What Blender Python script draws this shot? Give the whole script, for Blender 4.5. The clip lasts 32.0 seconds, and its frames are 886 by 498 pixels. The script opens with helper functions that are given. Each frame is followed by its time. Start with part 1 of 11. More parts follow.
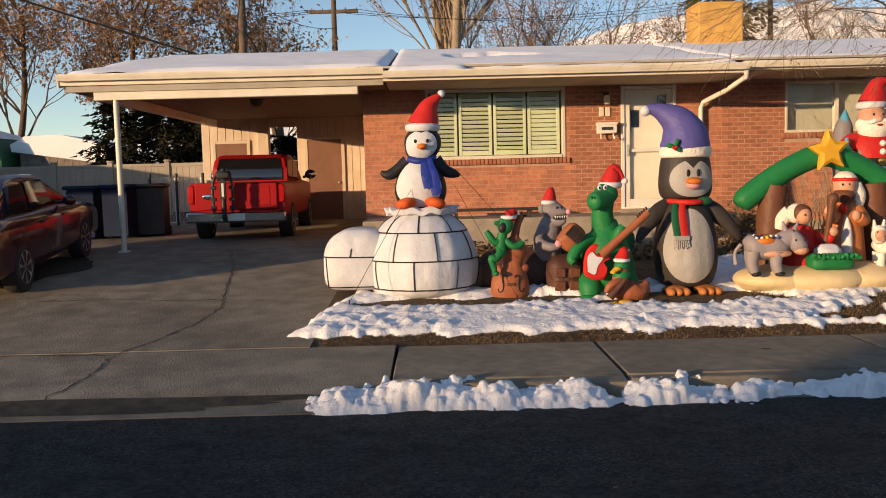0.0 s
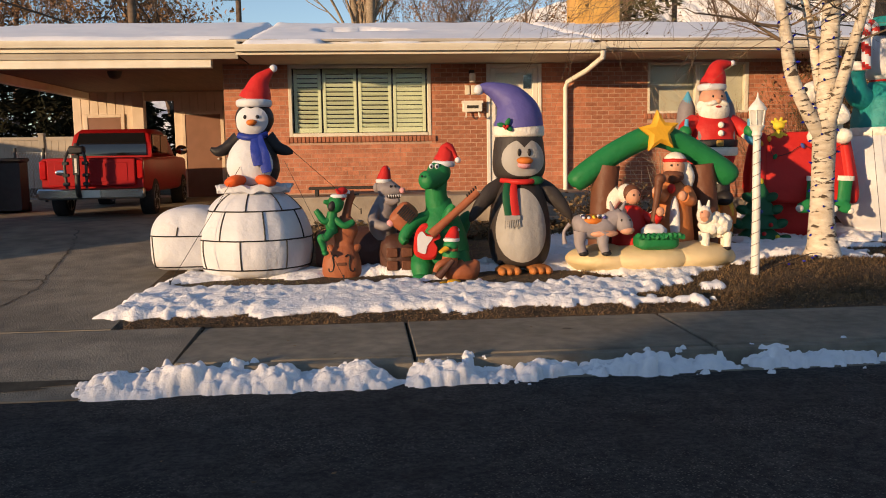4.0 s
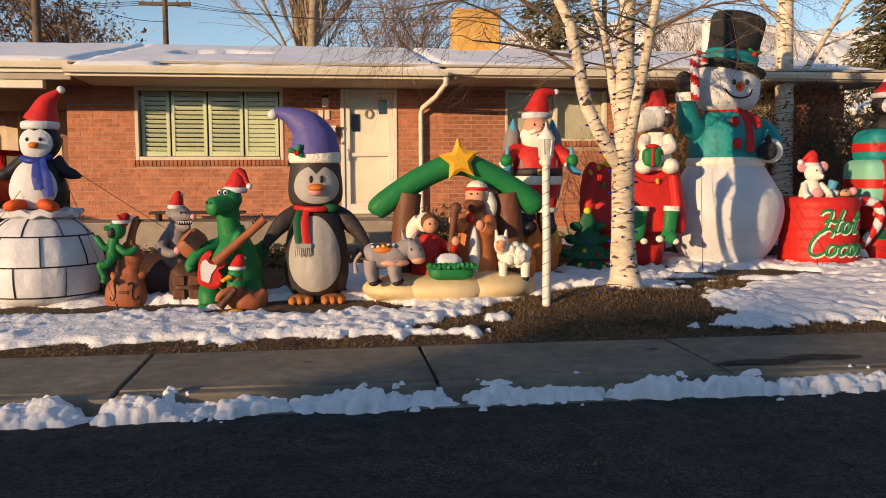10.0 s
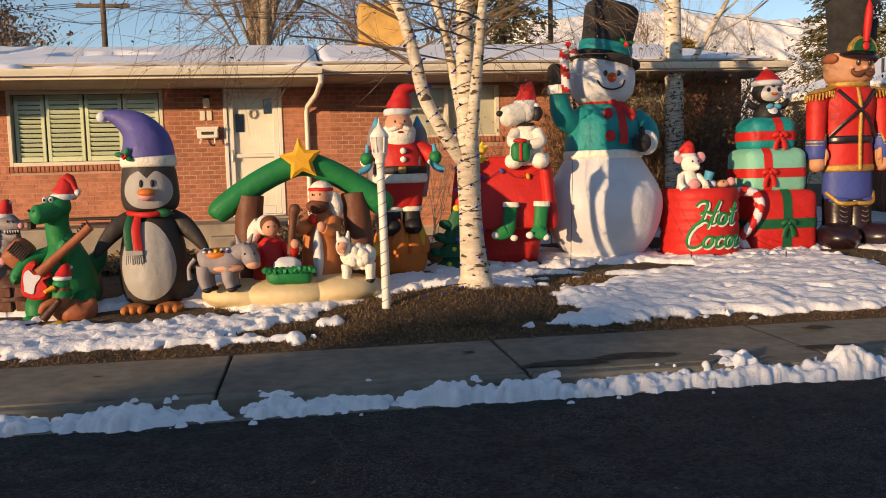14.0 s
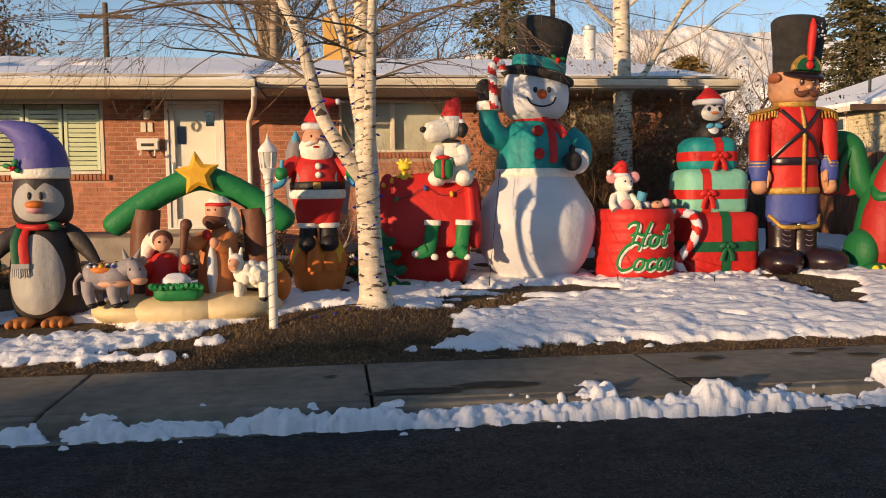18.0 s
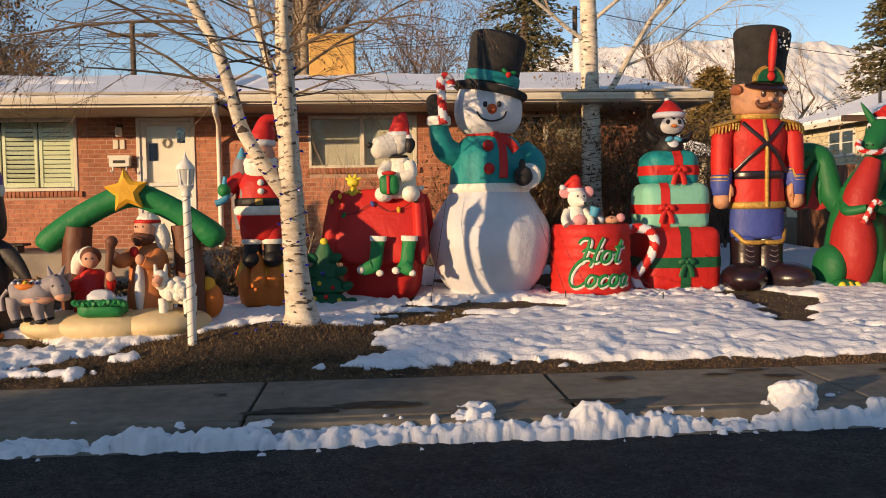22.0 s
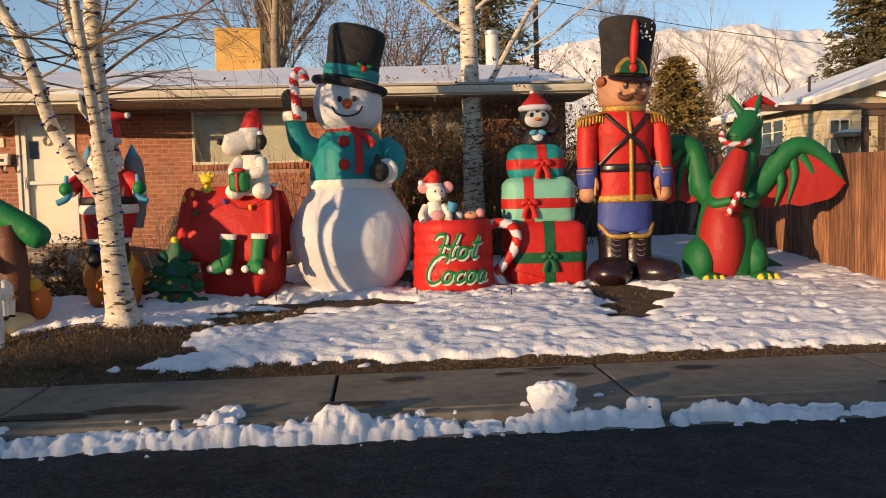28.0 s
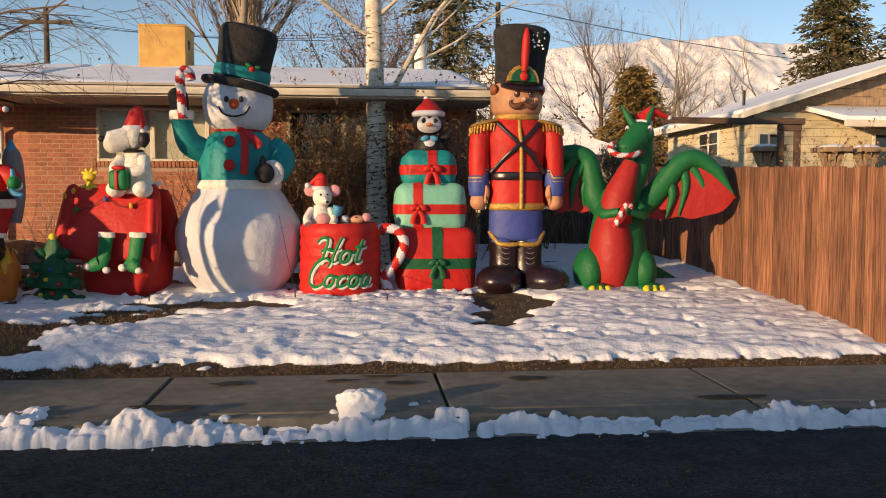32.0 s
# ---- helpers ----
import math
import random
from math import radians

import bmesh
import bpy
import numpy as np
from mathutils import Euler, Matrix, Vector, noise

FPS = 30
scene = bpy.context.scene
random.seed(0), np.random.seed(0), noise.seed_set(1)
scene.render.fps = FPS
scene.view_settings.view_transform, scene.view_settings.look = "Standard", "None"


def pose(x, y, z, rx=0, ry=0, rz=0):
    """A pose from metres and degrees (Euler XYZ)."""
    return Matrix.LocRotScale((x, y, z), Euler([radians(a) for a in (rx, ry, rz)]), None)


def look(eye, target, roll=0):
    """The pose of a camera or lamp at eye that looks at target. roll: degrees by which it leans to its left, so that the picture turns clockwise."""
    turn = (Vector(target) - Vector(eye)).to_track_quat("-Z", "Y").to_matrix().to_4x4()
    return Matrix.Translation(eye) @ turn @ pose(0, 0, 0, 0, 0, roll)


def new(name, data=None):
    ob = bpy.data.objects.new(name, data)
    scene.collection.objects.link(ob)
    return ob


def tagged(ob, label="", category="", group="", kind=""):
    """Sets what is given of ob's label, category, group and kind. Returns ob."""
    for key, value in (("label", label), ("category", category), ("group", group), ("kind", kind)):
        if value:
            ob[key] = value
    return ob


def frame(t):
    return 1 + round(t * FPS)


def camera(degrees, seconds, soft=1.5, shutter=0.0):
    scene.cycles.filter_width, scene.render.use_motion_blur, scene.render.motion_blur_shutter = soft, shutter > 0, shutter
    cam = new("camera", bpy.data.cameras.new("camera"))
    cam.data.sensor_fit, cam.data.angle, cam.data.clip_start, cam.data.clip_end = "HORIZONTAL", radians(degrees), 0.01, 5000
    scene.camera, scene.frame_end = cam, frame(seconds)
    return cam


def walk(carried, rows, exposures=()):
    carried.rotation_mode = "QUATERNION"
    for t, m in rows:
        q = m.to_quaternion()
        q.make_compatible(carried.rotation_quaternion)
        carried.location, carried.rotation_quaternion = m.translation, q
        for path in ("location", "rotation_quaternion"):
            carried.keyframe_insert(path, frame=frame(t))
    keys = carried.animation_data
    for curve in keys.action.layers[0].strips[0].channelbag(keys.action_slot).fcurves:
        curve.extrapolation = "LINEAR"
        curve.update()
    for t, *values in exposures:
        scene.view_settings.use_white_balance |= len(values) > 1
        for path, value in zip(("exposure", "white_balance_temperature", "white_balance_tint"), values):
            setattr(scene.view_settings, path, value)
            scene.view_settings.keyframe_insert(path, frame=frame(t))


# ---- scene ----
import collections

cam = camera(54.1, 32.0, soft=1.0)
METRES, EYE, TILT, LEAN, TURN = 10.7, 1.7, 0.0, 0.0, -0.6
ROWS = [
    (0.0, 0.0, 0.0, 0.0, -0.12, -4.83, 1.43),
    (0.5, 0.0096, -0.0013, 0.0003, -0.87, -4.68, 1.42),
    (1.0, 0.0218, 0.0006, 0.0002, -2.38, -5.16, 1.18),
    (1.5, 0.0338, 0.0063, -0.0014, -3.39, -5.32, 0.9),
    (2.0, 0.0466, 0.0083, -0.0013, -4.12, -5.99, 1.3),
    (2.5, 0.063, 0.0083, -0.0007, -3.92, -6.75, 1.3),
    (3.0, 0.0783, 0.0063, -0.0012, -3.97, -7.0, 0.76),
    (3.5, 0.0917, 0.0078, -0.0018, -4.43, -6.75, 0.74),
    (5.5, 0.1477, 0.0094, 0.0004, -5.37, -5.84, 0.8),
    (6.0, 0.1627, 0.0116, -0.0016, -6.21, -5.88, 0.37),
    (6.5, 0.1747, 0.0128, -0.0005, -6.77, -5.81, 0.75),
    (7.0, 0.1907, 0.0118, 0.0002, -5.87, -5.67, 1.03),
    (7.5, 0.2083, 0.0106, -0.0001, -5.69, -5.84, 0.6),
    (8.0, 0.2225, 0.0115, -0.001, -5.9, -5.84, 0.72),
    (8.5, 0.2379, 0.0164, -0.0004, -6.17, -6.06, 0.92),
    (9.0, 0.2556, 0.016, 0.0003, -5.88, -5.95, 0.38),
    (9.5, 0.2738, 0.0111, 0.0013, -5.78, -5.13, 0.1),
    (10.0, 0.2893, 0.0124, -0.0002, -6.9, -4.85, 0.22),
    (10.5, 0.3053, 0.0154, -0.0004, -6.71, -5.4, 0.41),
    (11.0, 0.3225, 0.013, 0.0004, -5.66, -5.25, 0.6),
    (11.5, 0.3429, 0.0118, 0.001, -5.76, -5.01, 0.64),
    (12.0, 0.3612, 0.0133, 0.0001, -7.18, -4.98, 1.2),
    (12.5, 0.3788, 0.0178, -0.0001, -7.64, -5.25, 1.86),
    (13.0, 0.3984, 0.0188, 0.0013, -7.27, -5.53, 2.17),
    (13.5, 0.4188, 0.0171, 0.0017, -7.44, -5.54, 1.7),
    (14.0, 0.4344, 0.0208, 0.0001, -8.33, -5.1, 1.59),
    (14.5, 0.4498, 0.025, 0.0009, -9.83, -5.16, 1.71),
    (15.0, 0.4689, 0.0255, 0.0021, -9.55, -5.28, 1.91),
    (15.5, 0.4875, 0.0228, 0.0015, -8.7, -5.55, 1.59),
    (17.5, 0.5517, 0.0265, 0.0018, -5.77, -5.72, 0.6),
    (18.0, 0.5649, 0.0299, 0.0015, -6.71, -4.17, 0.68),
    (18.5, 0.577, 0.0346, 0.0026, -6.43, -3.85, 0.72),
    (19.0, 0.5945, 0.0332, 0.0029, -5.06, -3.63, 0.93),
    (19.5, 0.6135, 0.0301, 0.0032, -3.76, -3.77, 1.05),
    (20.0, 0.6279, 0.0309, 0.0016, -3.81, -3.8, 0.82),
    (20.5, 0.6399, 0.0309, 0.0026, -4.47, -3.46, 0.69),
    (21.0, 0.6568, 0.0305, 0.0032, -3.85, -3.87, 0.91),
    (21.5, 0.6747, 0.0275, 0.0033, -3.24, -3.69, 0.88),
    (22.0, 0.6882, 0.0274, 0.0028, -3.65, -3.26, 0.89),
    (22.5, 0.7005, 0.0311, 0.0018, -3.99, -3.6, 0.54),
    (23.0, 0.7143, 0.0313, 0.0026, -3.8, -4.06, 0.88),
    (23.5, 0.7315, 0.0298, 0.0037, -2.65, -3.99, 1.0),
    (24.0, 0.7461, 0.0277, 0.0034, -2.35, -4.01, 1.11),
    (24.5, 0.76, 0.0321, 0.0022, -3.12, -3.93, 0.95),
    (25.0, 0.7724, 0.0331, 0.0034, -3.74, -4.18, 1.09),
    (25.5, 0.7877, 0.0323, 0.0042, -3.19, -4.18, 1.06),
    (26.0, 0.8046, 0.0287, 0.0041, -3.67, -3.99, 1.29),
    (26.5, 0.8202, 0.0305, 0.0032, -4.98, -3.39, 1.45),
    (28.5, 0.8798, 0.0304, 0.0043, -3.56, -3.86, 1.47),
    (29.0, 0.8925, 0.0337, 0.0044, -4.13, -3.82, 1.09),
    (29.5, 0.9087, 0.0319, 0.0057, -3.89, -3.65, 1.2),
    (30.0, 0.9245, 0.0272, 0.0057, -3.56, -3.56, 1.07),
    (30.5, 0.9383, 0.028, 0.0044, -4.33, -3.88, 1.15),
    (31.0, 0.9527, 0.0314, 0.0043, -4.75, -4.65, 0.6),
    (31.5, 0.97, 0.0288, 0.0058, -4.62, -4.3, 0.26),
    (32.0, 0.9863, 0.025, 0.0057, -4.94, -3.64, -0.08),
]
walk(cam, [(t, pose(0, 0, EYE, TILT, LEAN, TURN) @ pose(METRES * x, METRES * y, METRES * z, 90 + pitch, roll, yaw)) for t, x, y, z, yaw, pitch, roll in ROWS],
     exposures=[(0.0, 0.19, 7100, 10), (32.0, 0.19, 7100, 10)])

# ---- world and light ----
SUN_AZ, SUN_EL = 232.0, 7.1
world = bpy.data.worlds.new("sky")
scene.world = world
world.use_nodes = True
wn = world.node_tree
sky = wn.nodes.new("ShaderNodeTexSky")
sky.sky_type = "NISHITA"
sky.sun_disc = False
sky.sun_elevation = radians(SUN_EL + 9)
sky.air_density, sky.dust_density, sky.ozone_density = 1.0, 0.35, 1.9
sky.sun_rotation = radians(SUN_AZ)
sky.altitude = 1400
wn.links.new(sky.outputs[0], wn.nodes["Background"].inputs[0])
wn.nodes["Background"].inputs[1].default_value = 0.135
sun_data = bpy.data.lights.new("sun", "SUN")
sun_data.energy, sun_data.angle, sun_data.color = 5.0, radians(0.6), (1.0, 0.69, 0.41)
sun = new("sun", sun_data)
sd = Vector((math.sin(radians(SUN_AZ)) * math.cos(radians(SUN_EL)), math.cos(radians(SUN_AZ)) * math.cos(radians(SUN_EL)), math.sin(radians(SUN_EL))))
sun.matrix_world = look(sd * 60, (0, 0, 0))

# ---- materials ----
MATS = {}


def pmat(name, col, col2=None, scale=6.0, rough=0.7, bump=0.15, bscale=30.0, metal=0.0, rand=0.0, island=0.0, trans=0.0, spec=0.5, big=0.12, stretch=(1, 1, 1), coat=0.0):
    """A surface with two scales of colour variation and a fine relief."""
    m = bpy.data.materials.new(name)
    m.use_nodes = True
    nt = m.node_tree
    bs = nt.nodes["Principled BSDF"]
    col2 = col2 or tuple(c * 0.8 for c in col)
    tc = nt.nodes.new("ShaderNodeTexCoord")
    mp = nt.nodes.new("ShaderNodeMapping")
    mp.inputs["Scale"].default_value = stretch
    nt.links.new(tc.outputs["Object"], mp.inputs[0])
    n1 = nt.nodes.new("ShaderNodeTexNoise")
    n1.inputs["Scale"].default_value, n1.inputs["Detail"].default_value = scale, 5
    nt.links.new(mp.outputs[0], n1.inputs["Vector"])
    n2 = nt.nodes.new("ShaderNodeTexNoise")
    n2.inputs["Scale"].default_value, n2.inputs["Detail"].default_value = scale * 0.17, 3
    nt.links.new(tc.outputs["Object"], n2.inputs["Vector"])
    mix = nt.nodes.new("ShaderNodeMix")
    mix.data_type = "RGBA"
    ramp = nt.nodes.new("ShaderNodeMapRange")
    ramp.inputs[1].default_value, ramp.inputs[2].default_value = 0.35, 0.65
    nt.links.new(n1.outputs["Fac"], ramp.inputs[0])
    nt.links.new(ramp.outputs[0], mix.inputs["Factor"])
    mix.inputs["A"].default_value, mix.inputs["B"].default_value = (*col, 1), (*col2, 1)
    hsv = nt.nodes.new("ShaderNodeHueSaturation")
    nt.links.new(mix.outputs["Result"], hsv.inputs["Color"])
    val = nt.nodes.new("ShaderNodeMapRange")
    val.inputs[1].default_value, val.inputs[2].default_value, val.inputs[3].default_value, val.inputs[4].default_value = 0.3, 0.7, 1 - big, 1 + big
    nt.links.new(n2.outputs["Fac"], val.inputs[0])
    last = val.outputs[0]
    for amount, node, out in ((rand, "ShaderNodeObjectInfo", "Random"), (island, "ShaderNodeNewGeometry", "Random Per Island")):
        if amount:
            src = nt.nodes.new(node)
            mr = nt.nodes.new("ShaderNodeMapRange")
            mr.inputs[3].default_value, mr.inputs[4].default_value = 1 - amount, 1 + amount
            nt.links.new(src.outputs[out], mr.inputs[0])
            mul = nt.nodes.new("ShaderNodeMath")
            mul.operation = "MULTIPLY"
            nt.links.new(last, mul.inputs[0])
            nt.links.new(mr.outputs[0], mul.inputs[1])
            last = mul.outputs[0]
    nt.links.new(last, hsv.inputs["Value"])
    nt.links.new(hsv.outputs[0], bs.inputs["Base Color"])
    bs.inputs["Roughness"].default_value, bs.inputs["Metallic"].default_value = rough, metal
    bs.inputs["Specular IOR Level"].default_value = spec
    bs.inputs["Coat Weight"].default_value = coat
    if bump:
        n3 = nt.nodes.new("ShaderNodeTexNoise")
        n3.inputs["Scale"].default_value, n3.inputs["Detail"].default_value = bscale, 4
        nt.links.new(mp.outputs[0], n3.inputs["Vector"])
        bp = nt.nodes.new("ShaderNodeBump")
        bp.inputs["Strength"].default_value, bp.inputs["Distance"].default_value = bump, 0.02
        nt.links.new(n3.outputs["Fac"], bp.inputs["Height"])
        nt.links.new(bp.outputs[0], bs.inputs["Normal"])
    if trans:
        tr = nt.nodes.new("ShaderNodeBsdfTranslucent")
        nt.links.new(hsv.outputs[0], tr.inputs["Color"])
        ms = nt.nodes.new("ShaderNodeMixShader")
        ms.inputs[0].default_value = trans
        nt.links.new(bs.outputs[0], ms.inputs[1])
        nt.links.new(tr.outputs[0], ms.inputs[2])
        nt.links.new(ms.outputs[0], nt.nodes["Material Output"].inputs["Surface"])
    MATS[name] = m
    return m


def cloth(name, col, trans=0.12):
    return pmat(name, col, tuple(c * 0.88 for c in col), 3.0, 0.55, 0.75, 10.0, trans=trans, spec=0.35, big=0.06)


def asphalt_material():
    """Worn black asphalt: pale stone specks, dusty patches and fine relief."""
    m = pmat("asphalt", (0.052, 0.048, 0.046), (0.019, 0.018, 0.018), 26, 0.85, 1.0, 110, big=0.35, spec=0.2)
    nt = m.node_tree
    bs = nt.nodes["Principled BSDF"]
    tc = nt.nodes.new("ShaderNodeTexCoord")
    old = bs.inputs["Base Color"].links[0].from_socket
    for scale, lo, hi, patch, p0, p1, colour in ((46, 0.20, 0.32, 1.1, 0.38, 0.62, (0.15, 0.135, 0.115, 1)), (13, 0.06, 0.10, 2.3, 0.46, 0.66, (0.32, 0.28, 0.22, 1))):
        vo = nt.nodes.new("ShaderNodeTexVoronoi")
        vo.inputs["Scale"].default_value = scale
        mr = nt.nodes.new("ShaderNodeMapRange")
        mr.inputs[1].default_value, mr.inputs[2].default_value, mr.inputs[3].default_value, mr.inputs[4].default_value = lo, hi, 1.0, 0.0
        wide = nt.nodes.new("ShaderNodeTexNoise")
        wide.inputs["Scale"].default_value, wide.inputs["Detail"].default_value = patch, 6
        mw = nt.nodes.new("ShaderNodeMapRange")
        mw.inputs[1].default_value, mw.inputs[2].default_value = p0, p1
        mul = nt.nodes.new("ShaderNodeMath")
        mul.operation = "MULTIPLY"
        mix = nt.nodes.new("ShaderNodeMix")
        mix.data_type = "RGBA"
        mix.inputs["B"].default_value = colour
        nt.links.new(tc.outputs["Object"], vo.inputs["Vector"])
        nt.links.new(tc.outputs["Object"], wide.inputs["Vector"])
        nt.links.new(vo.outputs["Distance"], mr.inputs[0])
        nt.links.new(wide.outputs["Fac"], mw.inputs[0])
        nt.links.new(mr.outputs[0], mul.inputs[0])
        nt.links.new(mw.outputs[0], mul.inputs[1])
        nt.links.new(mul.outputs[0], mix.inputs["Factor"])
        nt.links.new(old, mix.inputs["A"])
        old = mix.outputs["Result"]
    nt.links.new(old, bs.inputs["Base Color"])
    return m


ASPHALT = asphalt_material()
CONCRETE = pmat("concrete", (0.215, 0.188, 0.142), (0.15, 0.13, 0.10), 7, 0.9, 0.5, 120, rand=0.07, big=0.22)
DRIVE = pmat("old_concrete", (0.245, 0.212, 0.16), (0.15, 0.128, 0.098), 3.2, 0.85, 0.5, 60, big=0.28)
CRACK = pmat("crack_dirt", (0.035, 0.03, 0.025), bump=0.2)
WET = pmat("wet_stain", (0.075, 0.068, 0.055), (0.045, 0.041, 0.034), 8, 0.9, 0.1, spec=0.1)
SOIL = pmat("dead_lawn", (0.115, 0.070, 0.034), (0.045, 0.030, 0.017), 14, 0.95, 0.9, 45, big=0.3)
STRAW = pmat("dry_grass", (0.20, 0.125, 0.058), (0.075, 0.05, 0.026), 3, 0.9, 0, island=0.55)
GREENGRASS = pmat("green_grass", (0.10, 0.12, 0.035), (0.16, 0.13, 0.05), 3, 0.9, 0, island=0.3)
SNOW = pmat("snow", (0.82, 0.82, 0.84), (0.75, 0.76, 0.79), 9, 0.75, 0.5, 30, big=0.04, spec=0.3)
ROOFSNOW = pmat("roof_snow", (0.90, 0.90, 0.92), (0.85, 0.86, 0.89), 1.2, 0.8, 0.12, 6, big=0.04, spec=0.3)
BRICK = pmat("brick", (0.45, 0.182, 0.105), (0.35, 0.13, 0.075), 14, 0.9, 0.35, 60, rand=0.16, island=0.16, big=0.1)
MORTAR = pmat("mortar", (0.50, 0.33, 0.24), (0.42, 0.27, 0.20), 20, 0.95, 0.3, 60)
FOUND = pmat("foundation_concrete", (0.34, 0.29, 0.23), (0.25, 0.21, 0.17), 4, 0.9, 0.3, 40)
TRIM = pmat("cream_paint", (0.74, 0.69, 0.58), (0.66, 0.6, 0.49), 3, 0.5, 0.08, 20)
WHITE = pmat("white_paint", (0.78, 0.75, 0.68), (0.72, 0.69, 0.62), 4, 0.45, 0.05, 20)
SIDING = pmat("cream_siding", (0.70, 0.58, 0.46), (0.62, 0.5, 0.39), 3, 0.7, 0.1, 30)
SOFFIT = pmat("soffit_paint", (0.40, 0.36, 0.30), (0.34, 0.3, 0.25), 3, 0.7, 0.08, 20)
# Brown carport ceiling, with the shade under the roof put into its colour.
CEILWOOD = pmat("shade_brown_boards", (0.17, 0.10, 0.065), (0.13, 0.075, 0.05), 3, 0.75, 0.1, 20, stretch=(6, 0.5, 1))
BROWN = pmat("brown_door_paint", (0.24, 0.115, 0.075), (0.2, 0.095, 0.06), 3, 0.6, 0.08, 20)
SHUTTER = pmat("pale_green_shutter", (0.64, 0.71, 0.53), (0.59, 0.66, 0.49), 3, 0.5, 0.03, 10)
DARK = pmat("painted_room_dark", (0.012, 0.013, 0.014), bump=0)
SHINGLE = pmat("roof_shingle", (0.17, 0.105, 0.075), (0.10, 0.065, 0.05), 20, 0.95, 0.5, 60)
FENCEWOOD = pmat("weathered_fence_wood", (0.38, 0.17, 0.085), (0.12, 0.05, 0.028), 5, 0.85, 0.8, 30, rand=0.30, island=0.2, big=0.25, stretch=(9, 9, 0.45))
# Back fence wood, coloured darker than FENCEWOOD to stand for its shade.
DARKFENCE = pmat("shade_dark_fence_wood", (0.10, 0.07, 0.05), (0.05, 0.035, 0.027), 5, 0.9, 0.6, 30, rand=0.25, stretch=(6, 6, 0.5))
BARK = pmat("brown_bark", (0.15, 0.10, 0.07), (0.08, 0.055, 0.04), 18, 0.95, 0.6, 40)
PALEBARK = pmat("pale_bark", (0.36, 0.29, 0.22), (0.22, 0.17, 0.12), 10, 0.95, 0.4, 40)
TWIG = pmat("twig", (0.20, 0.14, 0.09), (0.12, 0.08, 0.05), 10, 0.9, 0)
PALETWIG = pmat("pale_twig", (0.45, 0.36, 0.26), (0.3, 0.22, 0.15), 10, 0.9, 0)
WHIP = pmat("russet_whips", (0.34, 0.22, 0.15), (0.22, 0.13, 0.09), 4, 0.9, 0)
RUSTLEAF = pmat("rust_leaves", (0.42, 0.24, 0.12), (0.27, 0.15, 0.08), 0.8, 0.8, 0, island=0.4, trans=0.3)
DRYLEAF = pmat("dry_leaves", (0.20, 0.125, 0.06), (0.12, 0.085, 0.045), 1.2, 0.85, 0, island=0.35, trans=0.15)
NEEDLE = pmat("conifer_needles", (0.085, 0.085, 0.045), (0.14, 0.115, 0.06), 0.9, 0.9, 0, island=0.35, spec=0.15)
BRONZE = pmat("bronze_needles", (0.26, 0.17, 0.06), (0.17, 0.125, 0.05), 0.9, 0.9, 0, island=0.3, spec=0.1)
HEDGE = pmat("dark_hedge", (0.018, 0.020, 0.012), (0.03, 0.026, 0.015), 1, 0.95, 0, island=0.3, spec=0.05)
COOLER = pmat("yellow_painted_metal", (0.62, 0.36, 0.09), (0.52, 0.28, 0.07), 5, 0.6, 0.1, 20, big=0.1)
GALV = pmat("galvanised_metal", (0.55, 0.55, 0.54), (0.42, 0.42, 0.42), 8, 0.45, 0.1, 30, metal=0.6)
VINYL = pmat("tan_vinyl", (0.36, 0.31, 0.25), (0.30, 0.26, 0.21), 3, 0.6, 0.05)


def birch_material():
    m = pmat("birch_bark", (0.70, 0.63, 0.52), (0.50, 0.42, 0.32), 6, 0.85, 0.6, 26, stretch=(1, 1, 3), big=0.2)
    nt = m.node_tree
    bs = nt.nodes["Principled BSDF"]
    tc = nt.nodes.new("ShaderNodeTexCoord")
    mp = nt.nodes.new("ShaderNodeMapping")
    mp.inputs["Scale"].default_value = (4.5, 4.5, 15)
    nz = nt.nodes.new("ShaderNodeTexNoise")
    nz.inputs["Scale"].default_value, nz.inputs["Detail"].default_value = 1.6, 4
    mr = nt.nodes.new("ShaderNodeMapRange")
    mr.inputs[1].default_value, mr.inputs[2].default_value = 0.585, 0.63
    mix = nt.nodes.new("ShaderNodeMix")
    mix.data_type = "RGBA"
    mix.inputs["B"].default_value = (0.075, 0.055, 0.04, 1)
    old = bs.inputs["Base Color"].links[0].from_socket
    nt.links.new(tc.outputs["Object"], mp.inputs[0])
    nt.links.new(mp.outputs[0], nz.inputs["Vector"])
    nt.links.new(nz.outputs["Fac"], mr.inputs[0])
    nt.links.new(mr.outputs[0], mix.inputs["Factor"])
    nt.links.new(old, mix.inputs["A"])
    nt.links.new(mix.outputs["Result"], bs.inputs["Base Color"])
    return m


BIRCH = birch_material()


def glass_material(name, tint=(0.9, 0.95, 0.92), rough=0.02):
    m = bpy.data.materials.new(name)
    m.use_nodes = True
    nt = m.node_tree
    gl = nt.nodes.new("ShaderNodeBsdfGlossy")
    gl.inputs["Roughness"].default_value = rough
    tr = nt.nodes.new("ShaderNodeBsdfTransparent")
    tr.inputs["Color"].default_value = (*tint, 1)
    fr = nt.nodes.new("ShaderNodeFresnel")
    fr.inputs["IOR"].default_value = 1.5
    ms = nt.nodes.new("ShaderNodeMixShader")
    nt.links.new(fr.outputs[0], ms.inputs[0])
    nt.links.new(tr.outputs[0], ms.inputs[1])
    nt.links.new(gl.outputs[0], ms.inputs[2])
    nt.links.new(ms.outputs[0], nt.nodes["Material Output"].inputs["Surface"])
    return m


